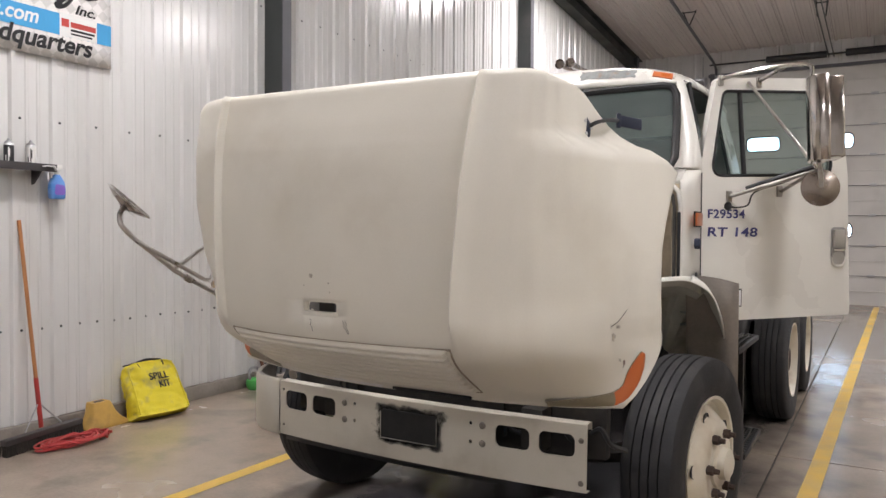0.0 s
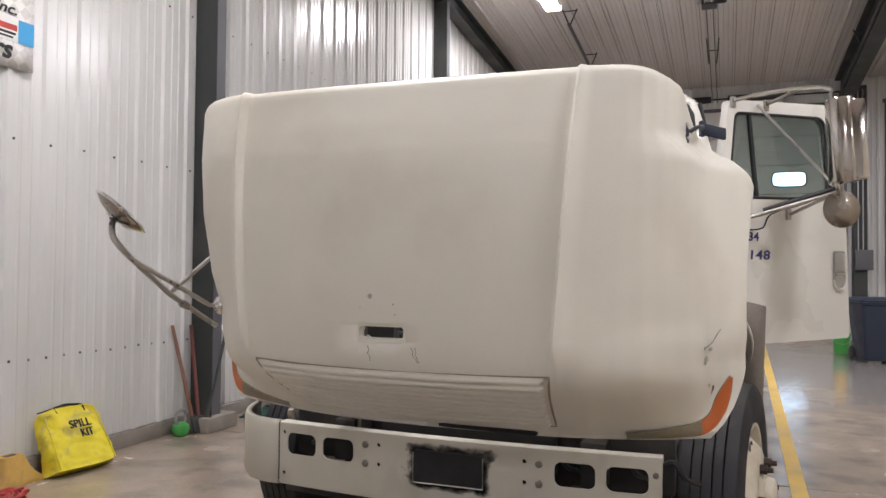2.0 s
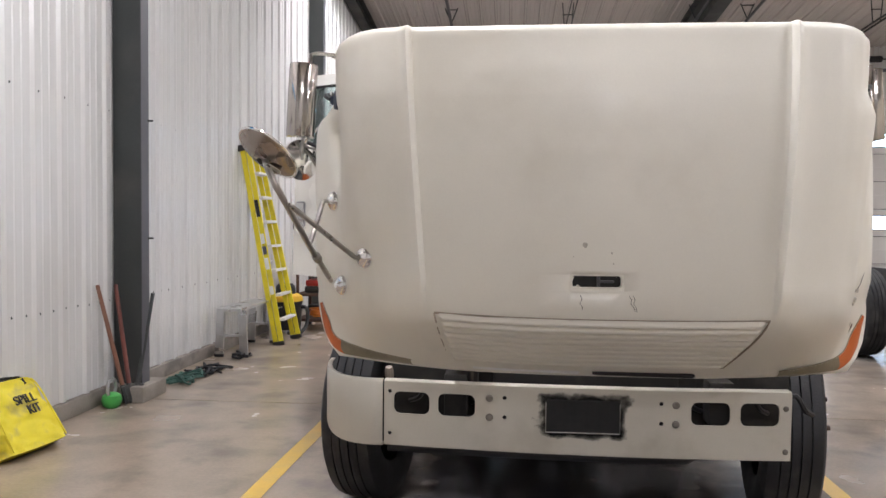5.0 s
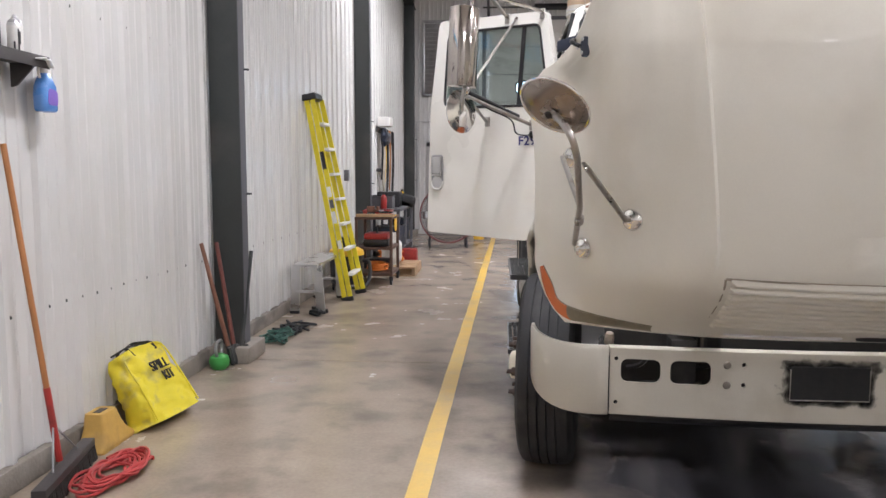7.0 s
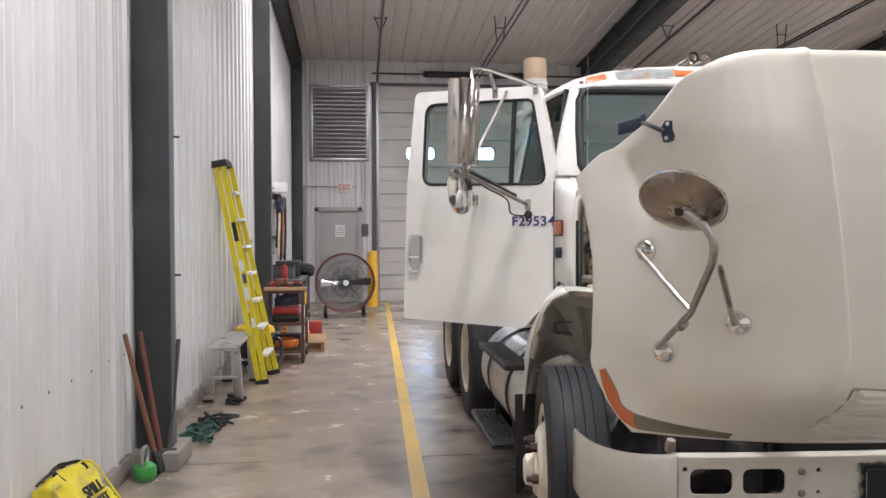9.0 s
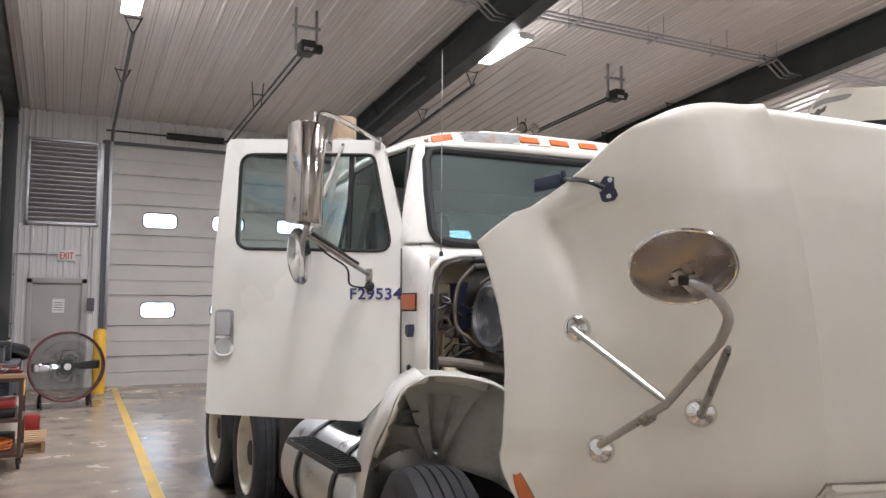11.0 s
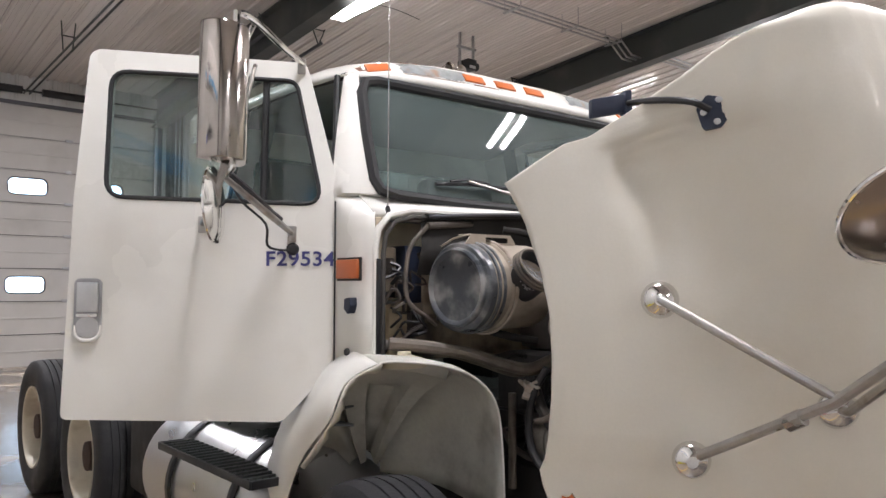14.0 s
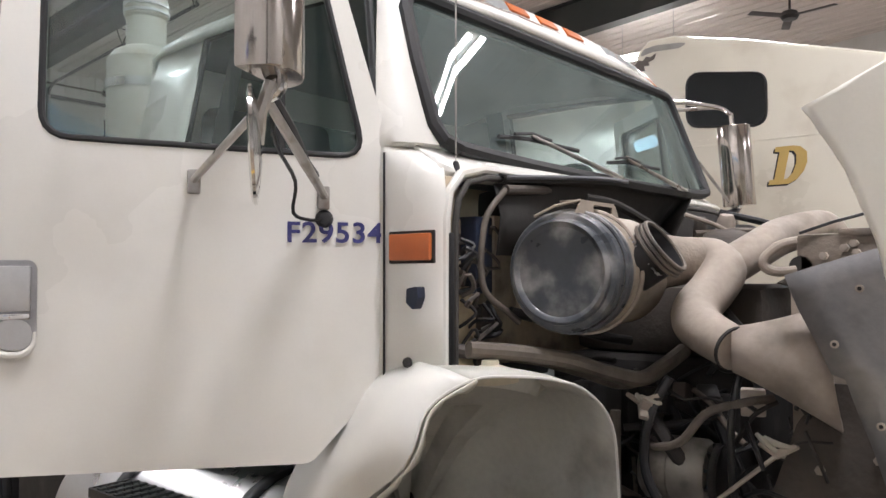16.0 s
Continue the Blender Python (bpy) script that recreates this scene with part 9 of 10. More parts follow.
def shop_vac():
    x, y = -5.17, 9.42
    t = thing("shop_vacuum", (x, y, 0), "black drum shop vacuum with an orange-yellow lid", "vacuum cleaner")
    bm = bmesh.new()
    lathe(bm, [(0, 0.07), (0.19, 0.07), (0.20, 0.10), (0.215, 0.40), (0.222, 0.41), (0.222, 0.44), (0, 0.44)], Matrix.Translation((x, y, 0)), 28)
    part("drum", bm, BLACK, t)
    bm = bmesh.new()
    lathe(bm, [(0.225, 0.435), (0.228, 0.45), (0.21, 0.50), (0.15, 0.53), (0, 0.53)], Matrix.Translation((x, y, 0)), 28)
    part("lid", bm, YELLOWPAINT, t, "orange-yellow lid")
    bm = bmesh.new()
    lathe(bm, [(0.13, 0.52), (0.125, 0.62), (0.09, 0.66), (0, 0.67)], Matrix.Translation((x, y, 0)), 24)
    part("motor_head", bm, BLACK, t)
    bm = bmesh.new()
    tube(bm, [(x + 0.2, y, 0.36), (x + 0.30, y - 0.05, 0.34), (x + 0.31, y - 0.1, 0.15), (x + 0.25, y - 0.2, 0.05), (x + 0.1, y - 0.27, 0.05)], 0.024, 10, curve=5)
    part("hose", bm, BLACK, t)
    for a in (45, 135, 225, 315):
        bm = bmesh.new()
        px, py = x + 0.2 * math.cos(radians(a)), y + 0.2 * math.sin(radians(a))
        lathe(bm, [(0, -0.012), (0.028, -0.012), (0.03, 0), (0.028, 0.012), (0, 0.012)], axis((px, py, 0.03), (1, 0, 0)), 14)
        box(bm, px - 0.016, px + 0.016, py - 0.016, py + 0.016, 0.04, 0.09, 0.003)
        part("caster", bm, BLACK, t)


def tool_cart():
    X0, X1, Y0, Y1 = -5.12, -4.62, 9.72, 10.42
    t = thing("tool_cart", ((X0 + X1) / 2, (Y0 + Y1) / 2, 0), "rusty steel shop cart with two shelves on casters", "cart")
    RUST = mat("rusty_brown", (0.10, 0.055, 0.04), 0.7, var=0.3, scale=9, stain=(0.06, 0.04, 0.03), amount=0.6, sscale=7)
    for z, w in ((0.90, "worn upper shelf"), (0.50, "middle shelf"), (0.16, "bottom shelf")):
        bm = bmesh.new()
        box(bm, X0, X1, Y0, Y1, z - 0.035, z, 0.004)
        part("shelf_board", bm, RUST, t, w)
    for px in (X0 + 0.02, X1 - 0.02):
        for py in (Y0 + 0.02, Y1 - 0.02):
            bm = bmesh.new()
            box(bm, px - 0.018, px + 0.018, py - 0.018, py + 0.018, 0.11, 0.88, 0.003)
            part("leg", bm, RUST, t)
            bm = bmesh.new()
            lathe(bm, [(0, -0.015), (0.045, -0.015), (0.05, 0), (0.045, 0.015), (0, 0.015)], axis((px, py, 0.05), (1, 0, 0)), 16)
            box(bm, px - 0.024, px + 0.024, py - 0.02, py + 0.02, 0.06, 0.115, 0.003)
            part("caster", bm, BLACK, t)


def loose_box(name, label, cat, x0, x1, y0, y1, z0, z1, material, bev=0.01, rim=None):
    t = thing(name, ((x0 + x1) / 2, (y0 + y1) / 2, z0), label, cat)
    bm = bmesh.new()
    box(bm, x0, x1, y0, y1, z0, z1, bev)
    part("body", bm, material, t)
    if rim:
        bm = bmesh.new()
        plate(bm, rrect(x0 - 0.008, x1 + 0.008, y0 - 0.008, y1 + 0.008, 0.01, 2), [rrect(x0 + 0.012, x1 - 0.012, y0 + 0.012, y1 - 0.012, 0.01, 2)], z1, z1 + 0.014, Matrix.Identity(4))
        part("rim", bm, rim, t)
    return t


def tool_bag():
    t = thing("tool_bag", (-4.86, 10.0, 0.5), "red and black open tool bag on the cart shelf", "tool bag")
    bm = bmesh.new()
    box(bm, -5.03, -4.68, 9.80, 10.20, 0.502, 0.60, 0.04)
    part("bag_base", bm, BLACK, t)
    bm = bmesh.new()
    box(bm, -5.02, -4.69, 9.81, 10.19, 0.59, 0.68, 0.04)
    part("bag_top", bm, REDPAINT, t, "red upper panel")
    bm = bmesh.new()
    tube(bm, [(-4.85, 9.88, 0.67), (-4.85, 9.92, 0.76), (-4.85, 10.08, 0.76), (-4.85, 10.12, 0.67)], 0.012, 8, curve=4)
    part("carry_strap", bm, BLACK, t)


def bench_vise():
    t = thing("bench_vise", (-4.95, 10.02, 0.902), "small dark bench vise on the cart top", "vise")
    bm = bmesh.new()
    lathe(bm, [(0, 0), (0.07, 0), (0.06, 0.025), (0.045, 0.05), (0, 0.05)], Matrix.Translation((-4.95, 10.02, 0.902)), 18)
    part("swivel_base", bm, STEEL, t)
    bm = bmesh.new()
    box(bm, -5.0, -4.90, 9.97, 10.07, 0.95, 1.03, 0.01)
    box(bm, -4.87, -4.84, 9.97, 10.07, 0.96, 1.03, 0.006)
    box(bm, -4.92, -4.85, 9.995, 10.045, 0.955, 0.985, 0.004)
    part("jaw", bm, BROWNPAINT, t)
    bm = bmesh.new()
    tube(bm, [(-4.85, 10.02, 0.97), (-4.78, 10.02, 0.97)], 0.012, 8)
    tube(bm, [(-4.785, 9.94, 0.97), (-4.785, 10.10, 0.97)], 0.006, 6)
    part("screw_handle", bm, GALV, t)


def pallet(x0, x1, y0, y1):
    t = thing("wooden_pallet", ((x0 + x1) / 2, (y0 + y1) / 2, 0), "weathered pale wooden pallet on the floor", "pallet")
    n = 6
    for z in (0.0, 0.115):
        for k in range(n):
            bm = bmesh.new()
            y = y0 + (y1 - y0 - 0.1) * k / (n - 1)
            box(bm, x0, x1, y, y + 0.1, z, z + 0.02, 0.002)
            part("board", bm, PINE, t, smooth=0)
    for x in (x0, (x0 + x1) / 2 - 0.02, x1 - 0.04):
        bm = bmesh.new()
        box(bm, x, x + 0.04, y0, y1, 0.02, 0.115, 0.002)
        part("stringer", bm, PINE, t, smooth=0)


def gas_cylinder(x, y, z):
    t = thing("propane_cylinder", (x, y, z), "white steel propane cylinder with a collar", "gas cylinder")
    bm = bmesh.new()
    lathe(bm, [(0.10, 0), (0.11, 0.0), (0.11, 0.03), (0.145, 0.07), (0.152, 0.12), (0.152, 0.27), (0.145, 0.32), (0.11, 0.36), (0.03, 0.385), (0.03, 0.40), (0, 0.40)], Matrix.Translation((x, y, z)), 28)
    part("tank", bm, WHITEPL, t)
    bm = bmesh.new()
    lathe(bm, [(0.10, 0.35), (0.10, 0.46), (0.106, 0.462), (0.106, 0.35)], Matrix.Translation((x, y, z)), 24)
    part("collar", bm, WHITEPL, t)
    bm = bmesh.new()
    lathe(bm, [(0.018, 0.39), (0.018, 0.44), (0.035, 0.445), (0.035, 0.46), (0, 0.46)], Matrix.Translation((x, y, z)), 12)
    part("valve", bm, GALV, t)


def bench():
    X0, X1, Y0, Y1 = -5.42, -4.80, 11.95, 13.9
    t = thing("work_bench", ((X0 + X1) / 2, (Y0 + Y1) / 2, 0), "grey steel workbench crowded along the wall", "workbench")
    bm = bmesh.new()
    box(bm, X0, X1, Y0, Y1, 0.86, 0.90, 0.006)
    part("bench_top", bm, STEELGREY, t)
    for px in (X0 + 0.04, X1 - 0.04):
        for py in (Y0 + 0.05, (Y0 + Y1) / 2, Y1 - 0.05):
            bm = bmesh.new()
            box(bm, px - 0.025, px + 0.025, py - 0.025, py + 0.025, 0, 0.86, 0.004)
            part("leg", bm, STEELGREY, t)
    bm = bmesh.new()
    box(bm, X0 + 0.02, X1 - 0.02, Y0 + 0.03, Y1 - 0.03, 0.22, 0.25, 0.004)
    part("lower_shelf", bm, STEELGREY, t)


def wall_rack():
    t = thing("tool_rack", (WX + 0.05, 14.4, 1.2), "dark board of hanging tools and straps on the wall", "tool rack")
    bm = bmesh.new()
    box(bm, WX + 0.028, WX + 0.05, 13.7, 15.4, 2.22, 2.32, 0.004)
    part("rail", bm, DARKSHELF, t)
    bm = bmesh.new()
    box(bm, WX + 0.028, WX + 0.05, 13.7, 15.4, 1.50, 1.56, 0.004)
    part("rail", bm, DARKSHELF, t)


def hung_strap(y, z0, z1, material, r, words):
    t = thing("hanging_strap", (WX + 0.10, y, z0), words, "strap", "hung straps")
    bm = bmesh.new()
    tube(bm, [(WX + 0.05, y, z1 - 0.02), (WX + 0.12, y, z1), (WX + 0.13, y - 0.05, (z0 + z1) / 2), (WX + 0.11, y - 0.02, z0), (WX + 0.10, y + 0.05, z0 + 0.03), (WX + 0.12, y + 0.06, (z0 + z1) / 2), (WX + 0.10, y + 0.01, z1 - 0.01)], r, 6, curve=5)
    part("loop", bm, material, t)
    bm = bmesh.new()
    tube(bm, [(WX + 0.03, y, z1 - 0.02), (WX + 0.14, y, z1 - 0.03), (WX + 0.145, y, z1 + 0.01)], 0.006, 6)
    part("hook", bm, GALV, t)


def drum_fan():
    DARKRED = mat("dark_red_paint", (0.17, 0.03, 0.03), 0.45, var=0.2, scale=8, stain=(0.06, 0.03, 0.03), amount=0.6, sscale=6)
    C = Vector((-4.22, 14.8, 0.67))
    way = Vector((0.12, -1.0, 0.0)).normalized()
    t = thing("drum_fan", (C.x, C.y, 0), "large red-rimmed shop drum fan on wheels, grey wire guard", "fan")
    m = axis(C, way)
    bm = bmesh.new()
    lathe(bm, [(0.535, -0.06), (0.55, -0.07), (0.56, -0.05), (0.552, -0.03), (0.552, 0.12), (0.565, 0.14), (0.552, 0.165), (0.537, 0.15), (0.537, -0.03)], m, 48, True)
    part("drum", bm, [DARKRED, BLACK], t, "dark red drum rim")
    for side in (0.155, -0.06):
        bm = bmesh.new()
        for r in (0.12, 0.26, 0.40, 0.52):
            tube(bm, [m @ Vector((r * math.cos(a), r * math.sin(a), side)) for a in (2 * math.pi * k / 40 for k in range(41))], 0.003, 4, caps=False)
        for k in range(96):
            a = 2 * math.pi * k / 96
            tube(bm, [m @ Vector((0.06 * math.cos(a), 0.06 * math.sin(a), side + 0.004)), m @ Vector((0.55 * math.cos(a), 0.55 * math.sin(a), side + 0.004))], 0.003, 4)
        part("wire_guard", bm, STEEL, t, "dark wire guard")
    # the left blade's brighter metal stands in for a glint on it
    for k in range(2):
        bm = bmesh.new()
        rows = []
        for j in range(7):
            r = 0.08 + 0.42 * j / 6
            ln = []
            for i in range(5):
                a = radians(180 * k + 182 + (i / 4 - 0.5) * (34 - 18 * j / 6))
                ln.append(m @ Vector((r * math.cos(a), r * math.sin(a), 0.05 * (i / 4 - 0.5))))
            rows.append(ln)
        sheet(bm, rows)
        o = part("blade", bm, (ALU, STEEL)[k], t, ("metal fan blade, made bright for a glint", "metal fan blade in the fan's dark grey")[k])
        o.modifiers.new("thick", "SOLIDIFY").thickness = 0.004
    bm = bmesh.new()
    lathe(bm, [(0, 0.06), (0.05, 0.055), (0.08, 0.03), (0.085, -0.14), (0, -0.15)], m, 20)
    part("motor", bm, BLACK, t)
    bm = bmesh.new()
    lathe(bm, [(0, 0.178), (0.05, 0.175), (0.055, 0.165), (0, 0.165)], m, 20)
    part("badge", bm, WHITEPL, t)
    side = Vector((-way.y, way.x, 0))
    for s in (-1, 1):
        bm = bmesh.new()
        p = C + side * s * 0.36
        tube(bm, [p + Vector((0, 0, -0.40)), Vector((p.x, p.y, 0.1)) - way * 0.15], 0.016, 8)
        tube(bm, [p + Vector((0, 0, -0.40)), Vector((p.x, p.y, 0.03)) + way * 0.25], 0.016, 8)
        part("stand", bm, BLACK, t)
        bm = bmesh.new()
        lathe(bm, [(0, -0.025), (0.08, -0.025), (0.10, -0.015), (0.10, 0.015), (0.08, 0.025), (0, 0.025)], axis(Vector((p.x, p.y, 0.1)) - way * 0.15, side), 20)
        part("wheel", bm, BLACK, t)


def bollard(x, y, h, words):
    t = thing("bollard", (x, y, 0), words, "bollard", "door bollards")
    bm = bmesh.new()
    lathe(bm, [(0, 0), (0.115, 0), (0.115, h - 0.05), (0.10, h - 0.015), (0.06, h + 0.005), (0, h + 0.01)], Matrix.Translation((x, y, 0)), 28)
    part("post", bm, YELLOWPAINT, t)
    bm = bmesh.new()
    lathe(bm, [(0.116, 0.0), (0.13, 0.0), (0.125, 0.015), (0.116, 0.02)], Matrix.Translation((x, y, 0)), 24)
    part("grout_ring", bm, CURB, t)


def wheeled_bin(x, y, turn):
    t = thing("wheeled_bin", (x, y, 0), "dark navy plastic wheeled bin with closed lid", "wheeled bin", "bins by the far wall")
    m = pose(x, y, 0, 0, 0, turn)
    bm = bmesh.new()
    rows = []
    for z, hx, hy in ((0.04, 0.21, 0.22), (0.06, 0.23, 0.24), (0.5, 0.27, 0.30), (0.93, 0.30, 0.345), (0.95, 0.32, 0.365), (0.98, 0.32, 0.365)):
        rows.append([m @ Vector((px, py, z)) for px, py in rrect(-hx, hx, -hy, hy, 0.05, 4)])
    V = sheet(bm, rows, True)
    bm.faces.new(V[0][::-1])
    bm.faces.new(V[-1])
    part("bin_body", bm, NAVYBIN, t)
    bm = bmesh.new()
    rows = []
    for z, k in ((0.985, 1.02), (1.01, 1.02), (1.04, 0.93), (1.055, 0.7)):
        rows.append([m @ Vector((px * k, py * k, z)) for px, py in rrect(-0.32, 0.32, -0.365, 0.365, 0.05, 4)])
    V = sheet(bm, rows, True)
    bm.faces.new(V[0][::-1])
    bm.faces.new(V[-1])
    part("lid", bm, NAVYBIN, t)
    bm = bmesh.new()
    tube(bm, [m @ Vector((-0.22, 0.40, 0.98)), m @ Vector((0.22, 0.40, 0.98))], 0.016, 8)
    part("handle", bm, BLACK, t)
    for s in (-1, 1):
        bm = bmesh.new()
        lathe(bm, [(0, -0.025), (0.04, -0.03), (0.10, -0.025), (0.12, -0.012), (0.12, 0.012), (0.10, 0.025), (0.04, 0.03), (0, 0.025)], m @ axis((s * 0.25, 0.28, 0.12), (1, 0, 0)), 20)
        part("wheel", bm, BLACK, t)


def bucket(x, y, material, words):
    t = thing("bucket", (x, y, 0), words, "bucket")
    bm = bmesh.new()
    lathe(bm, [(0, 0.005), (0.12, 0.0), (0.125, 0.01), (0.15, 0.33), (0.158, 0.335), (0.158, 0.355), (0.145, 0.355), (0.12, 0.02), (0, 0.02)], Matrix.Translation((x, y, 0)), 24)
    part("pail", bm, material, t)
    bm = bmesh.new()
    tube(bm, [(x - 0.15, y, 0.33), (x - 0.12, y - 0.08, 0.22), (x, y - 0.15, 0.17), (x + 0.12, y - 0.08, 0.22), (x + 0.15, y, 0.33)], 0.003, 5, curve=4)
    part("bail_handle", bm, GALV, t)


spill_kit()
push_broom()
wheel_chock()
jumper_cable()
wall_shelf()
spray_can(3.04, BLACK, WHITEPL)
spray_can(3.20, WHITEPL, BLACK)
spray_can(2.90, BLACK, PAPER)
spray_bottle()
shelf_rag()
banner()
kettlebell()
long_tool((-5.27, 5.47, 0.0), (-5.45, 5.36, 0.95), BROWNPAINT, "brown-handled digging tool leaning on the wall")
long_tool((-5.25, 5.50, 0.0), (-5.41, 5.56, 0.94), RUSTRED, "rusty red-handled long tool leaning by the column")
long_tool((-5.24, 5.53, 0.0), (-5.215, 5.80, 0.85), STEEL, "dark steel bar leaning on the column")
rope_heap(-5.2, 6.45, 0.15, 0.30, 5, ROPEGREEN, 60, 0.009, "heap of green and black rope on the floor")
rope_heap(-5.16, 6.8, 0.17, 0.30, 8, WEBBING, 44, 0.010, "black ratchet straps heaped beside the curb")
rope_heap(-5.13, 7.6, 0.12, 0.20, 15, WEBBING, 22, 0.012, "loose black strap lying below the platform")
work_platform()
step_ladder()
shop_vac()
tool_cart()
tool_bag()
bench_vise()
loose_box("tool_tray", "shallow red steel tool tray on the cart", "tray", -5.08, -4.70, 10.12, 10.40, 0.902, 0.955, REDPAINT, 0.01, REDPAINT)
loose_box("tool_tray", "small red tray of parts on the cart", "tray", -4.80, -4.64, 9.78, 9.95, 0.902, 0.95, REDPAINT, 0.01, BLACK)
loose_box("wood_block", "rough sawn timber block on the cart edge", "timber", -5.10, -4.60, 9.70, 9.78, 0.902, 0.94, PINE, 0.004)
loose_box("drill_case", "black plastic drill case on the bottom shelf", "tool case", -5.08, -4.70, 10.16, 10.38, 0.162, 0.30, BLACK, 0.02)
bm = bmesh.new()
lathe(bm, [(0, -0.012), (0.05, -0.012), (0.11, -0.006), (0.115, 0), (0.11, 0.006), (0.05, 0.012), (0, 0.012)], axis((-4.63, 10.12, 0.80), (1, 0, 0)), 28)
solo("grinding_disc", bm, YELLOWPAINT, "yellow cutting disc hung on the cart side", "disc", (-4.63, 10.12, 0.80))
bm = bmesh.new()
tube(bm, [(-4.86 + (0.12 + 0.03 * math.sin(k)) * math.cos(k * 0.7), 10.0 + (0.15 + 0.02 * math.cos(k)) * math.sin(k * 0.7), 0.175 + 0.0016 * k) for k in range(60)], 0.009, 6, curve=3)
solo("hose_coil", bm, ORANGE, "coiled orange air hose on the lower shelf", "hose", (-4.86, 10.0, 0.16), smooth=60)
pallet(-5.1, -4.42, 10.62, 11.50)
gas_cylinder(-4.80, 10.95, 0.136)
bm = bmesh.new()
tube(bm, [(-4.85 + (0.17 + 0.03 * math.sin(k * 1.3)) * math.cos(k * 0.6), 11.22 + (0.17 + 0.02 * math.cos(k)) * math.sin(k * 0.6), 0.155 + 0.0022 * k) for k in range(70)], 0.011, 6, curve=3)
solo("hose_coil", bm, ORANGE, "coiled orange extension hose on the pallet", "hose", (-4.85, 11.22, 0.14), smooth=60)
bench()
loose_box("parts_bin", "grey plastic parts box on the bench", "box", -5.30, -4.95, 12.1, 12.45, 0.902, 1.10, STEELGREY, 0.02, BLACK)
loose_box("parts_bin", "black battery charger box on the bench", "box", -5.28, -4.90, 12.6, 12.95, 0.902, 1.16, BLACK, 0.02)
loose_box("parts_bin", "dark blue parts box under the bench", "box", -5.25, -4.85, 12.2, 12.9, 0.252, 0.58, NAVYBIN, 0.02, BLACK)
bm = bmesh.new()
tyre(bm, 0.26, 0.16, axis((-4.95, 13.2, 1.0), (0.1, 0.3, 1)), 0.15)
solo("spare_tyre", bm, RUBBER, "small black tyre lying on the bench", "tyre", (-4.95, 13.2, 0.9))
wall_rack()
CORD = mat("pale_cord", (0.52, 0.47, 0.38), 0.8, var=0.25, scale=14)
for y, z0, z1, mm, r, words in ((13.1, 1.5, 2.46, WEBBING, 0.018, "dark webbing strap hung on a wall hook"), (13.22, 1.40, 2.46, CORD, 0.016, "pale cord looped on a wall hook"), (13.35, 1.30, 2.46, CORD, 0.018, "pale cord looped on a wall hook"), (13.5, 1.45, 2.44, YELLOWPAINT, 0.012, "yellow cord looped on a wall hook"), (13.75, 1.2, 2.46, WEBBING, 0.02, "dark webbing strap hung on a wall hook"), (14.1, 1.3, 2.46, OAK, 0.014, "brown strap hung on a wall hook"), (14.5, 1.2, 2.46, WEBBING, 0.022, "dark webbing strap hung on a wall hook")):
    hung_strap(y + 0.75, z0 - 0.1, z1 - 0.2, mm, r, words)


def hung_bundle(y, z, sx, sz, material, seed, words):
    """A slack cloth bundle that hangs on the rack's rail."""
    bm = bmesh.new()
    rows = []
    for k in range(15):
        f = k / 14
        r = math.sin(math.pi * (0.08 + 0.9 * f)) ** 0.6
        rows.append([(WX + 0.15 + 0.5 * sx * r * math.cos(a) * (1 + 0.5 * noise.noise((math.cos(a) * 2, f * 4, seed))), y + sx * r * math.sin(a) * (1 + 0.5 * noise.noise((math.sin(a) * 2, f * 4, seed + 3))), z - sz * f) for a in (2 * math.pi * i / 20 for i in range(20))])
    V = sheet(bm, rows, True)
    bm.faces.new(V[0][::-1])
    bm.faces.new(V[-1])
    solo("hanging_bag", bm, material, words, "bag", (WX + 0.15, y, z))


hung_bundle(13.90, 2.30, 0.13, 0.34, NAVYBIN, 1.0, "dark blue cloth bundle hung on the tool rack")
hung_bundle(14.40, 2.24, 0.12, 0.22, STEELGREY, 5.0, "grey cloth bag hung on the tool rack")
loose_box("supply_box", "white cardboard box on the tool rack", "box", WX + 0.05, WX + 0.28, 13.75, 14.10, 2.325, 2.49, WHITEPL, 0.004)
loose_box("switch_box", "small grey switch box on the wall", "switch box", WX + 0.028, WX + 0.09, 10.75, 10.85, 1.36, 1.52, STEELGREY, 0.006)
drum_fan()
bollard(-3.66, 16.7, 1.22, "yellow painted steel bollard beside the overhead door")
bollard(1.17, 16.6, 1.22, "yellow steel bollard between the overhead doors")
wheeled_bin(1.35, 14.0, 12)
wheeled_bin(2.15, 14.1, -8)
bucket(1.03, 15.3, GREENPAINT, "green plastic bucket on the floor by the bins")

# ---- far wall fittings ----
sd = thing("service_door_1", (-4.425, FY, 0), "closed grey steel service door with paper notice", "door", kind="structure")
bm = bmesh.new()
box(bm, -4.90, -3.95, FY + 0.03, FY + 0.075, -0.01, 2.14, 0.003)
leaf = part("door_leaf", bm, DOORPAINT, sd)
for x0, x1, z0, z1 in ((-4.97, -4.875, 0, 2.21), (-3.975, -3.88, 0, 2.21), (-4.97, -3.88, 2.115, 2.22)):
    bm = bmesh.new()
    box(bm, x0, x1, FY - 0.035, FY + 0.1, z0, z1, 0.004)
    part("door_frame", bm, DOORPAINT, sd)
bm = bmesh.new()
box(bm, -4.50, -4.28, FY + 0.026, FY + 0.029, 1.52, 1.80)
part("paper_notice", bm, PAPER, leaf, "white paper notice", smooth=0)
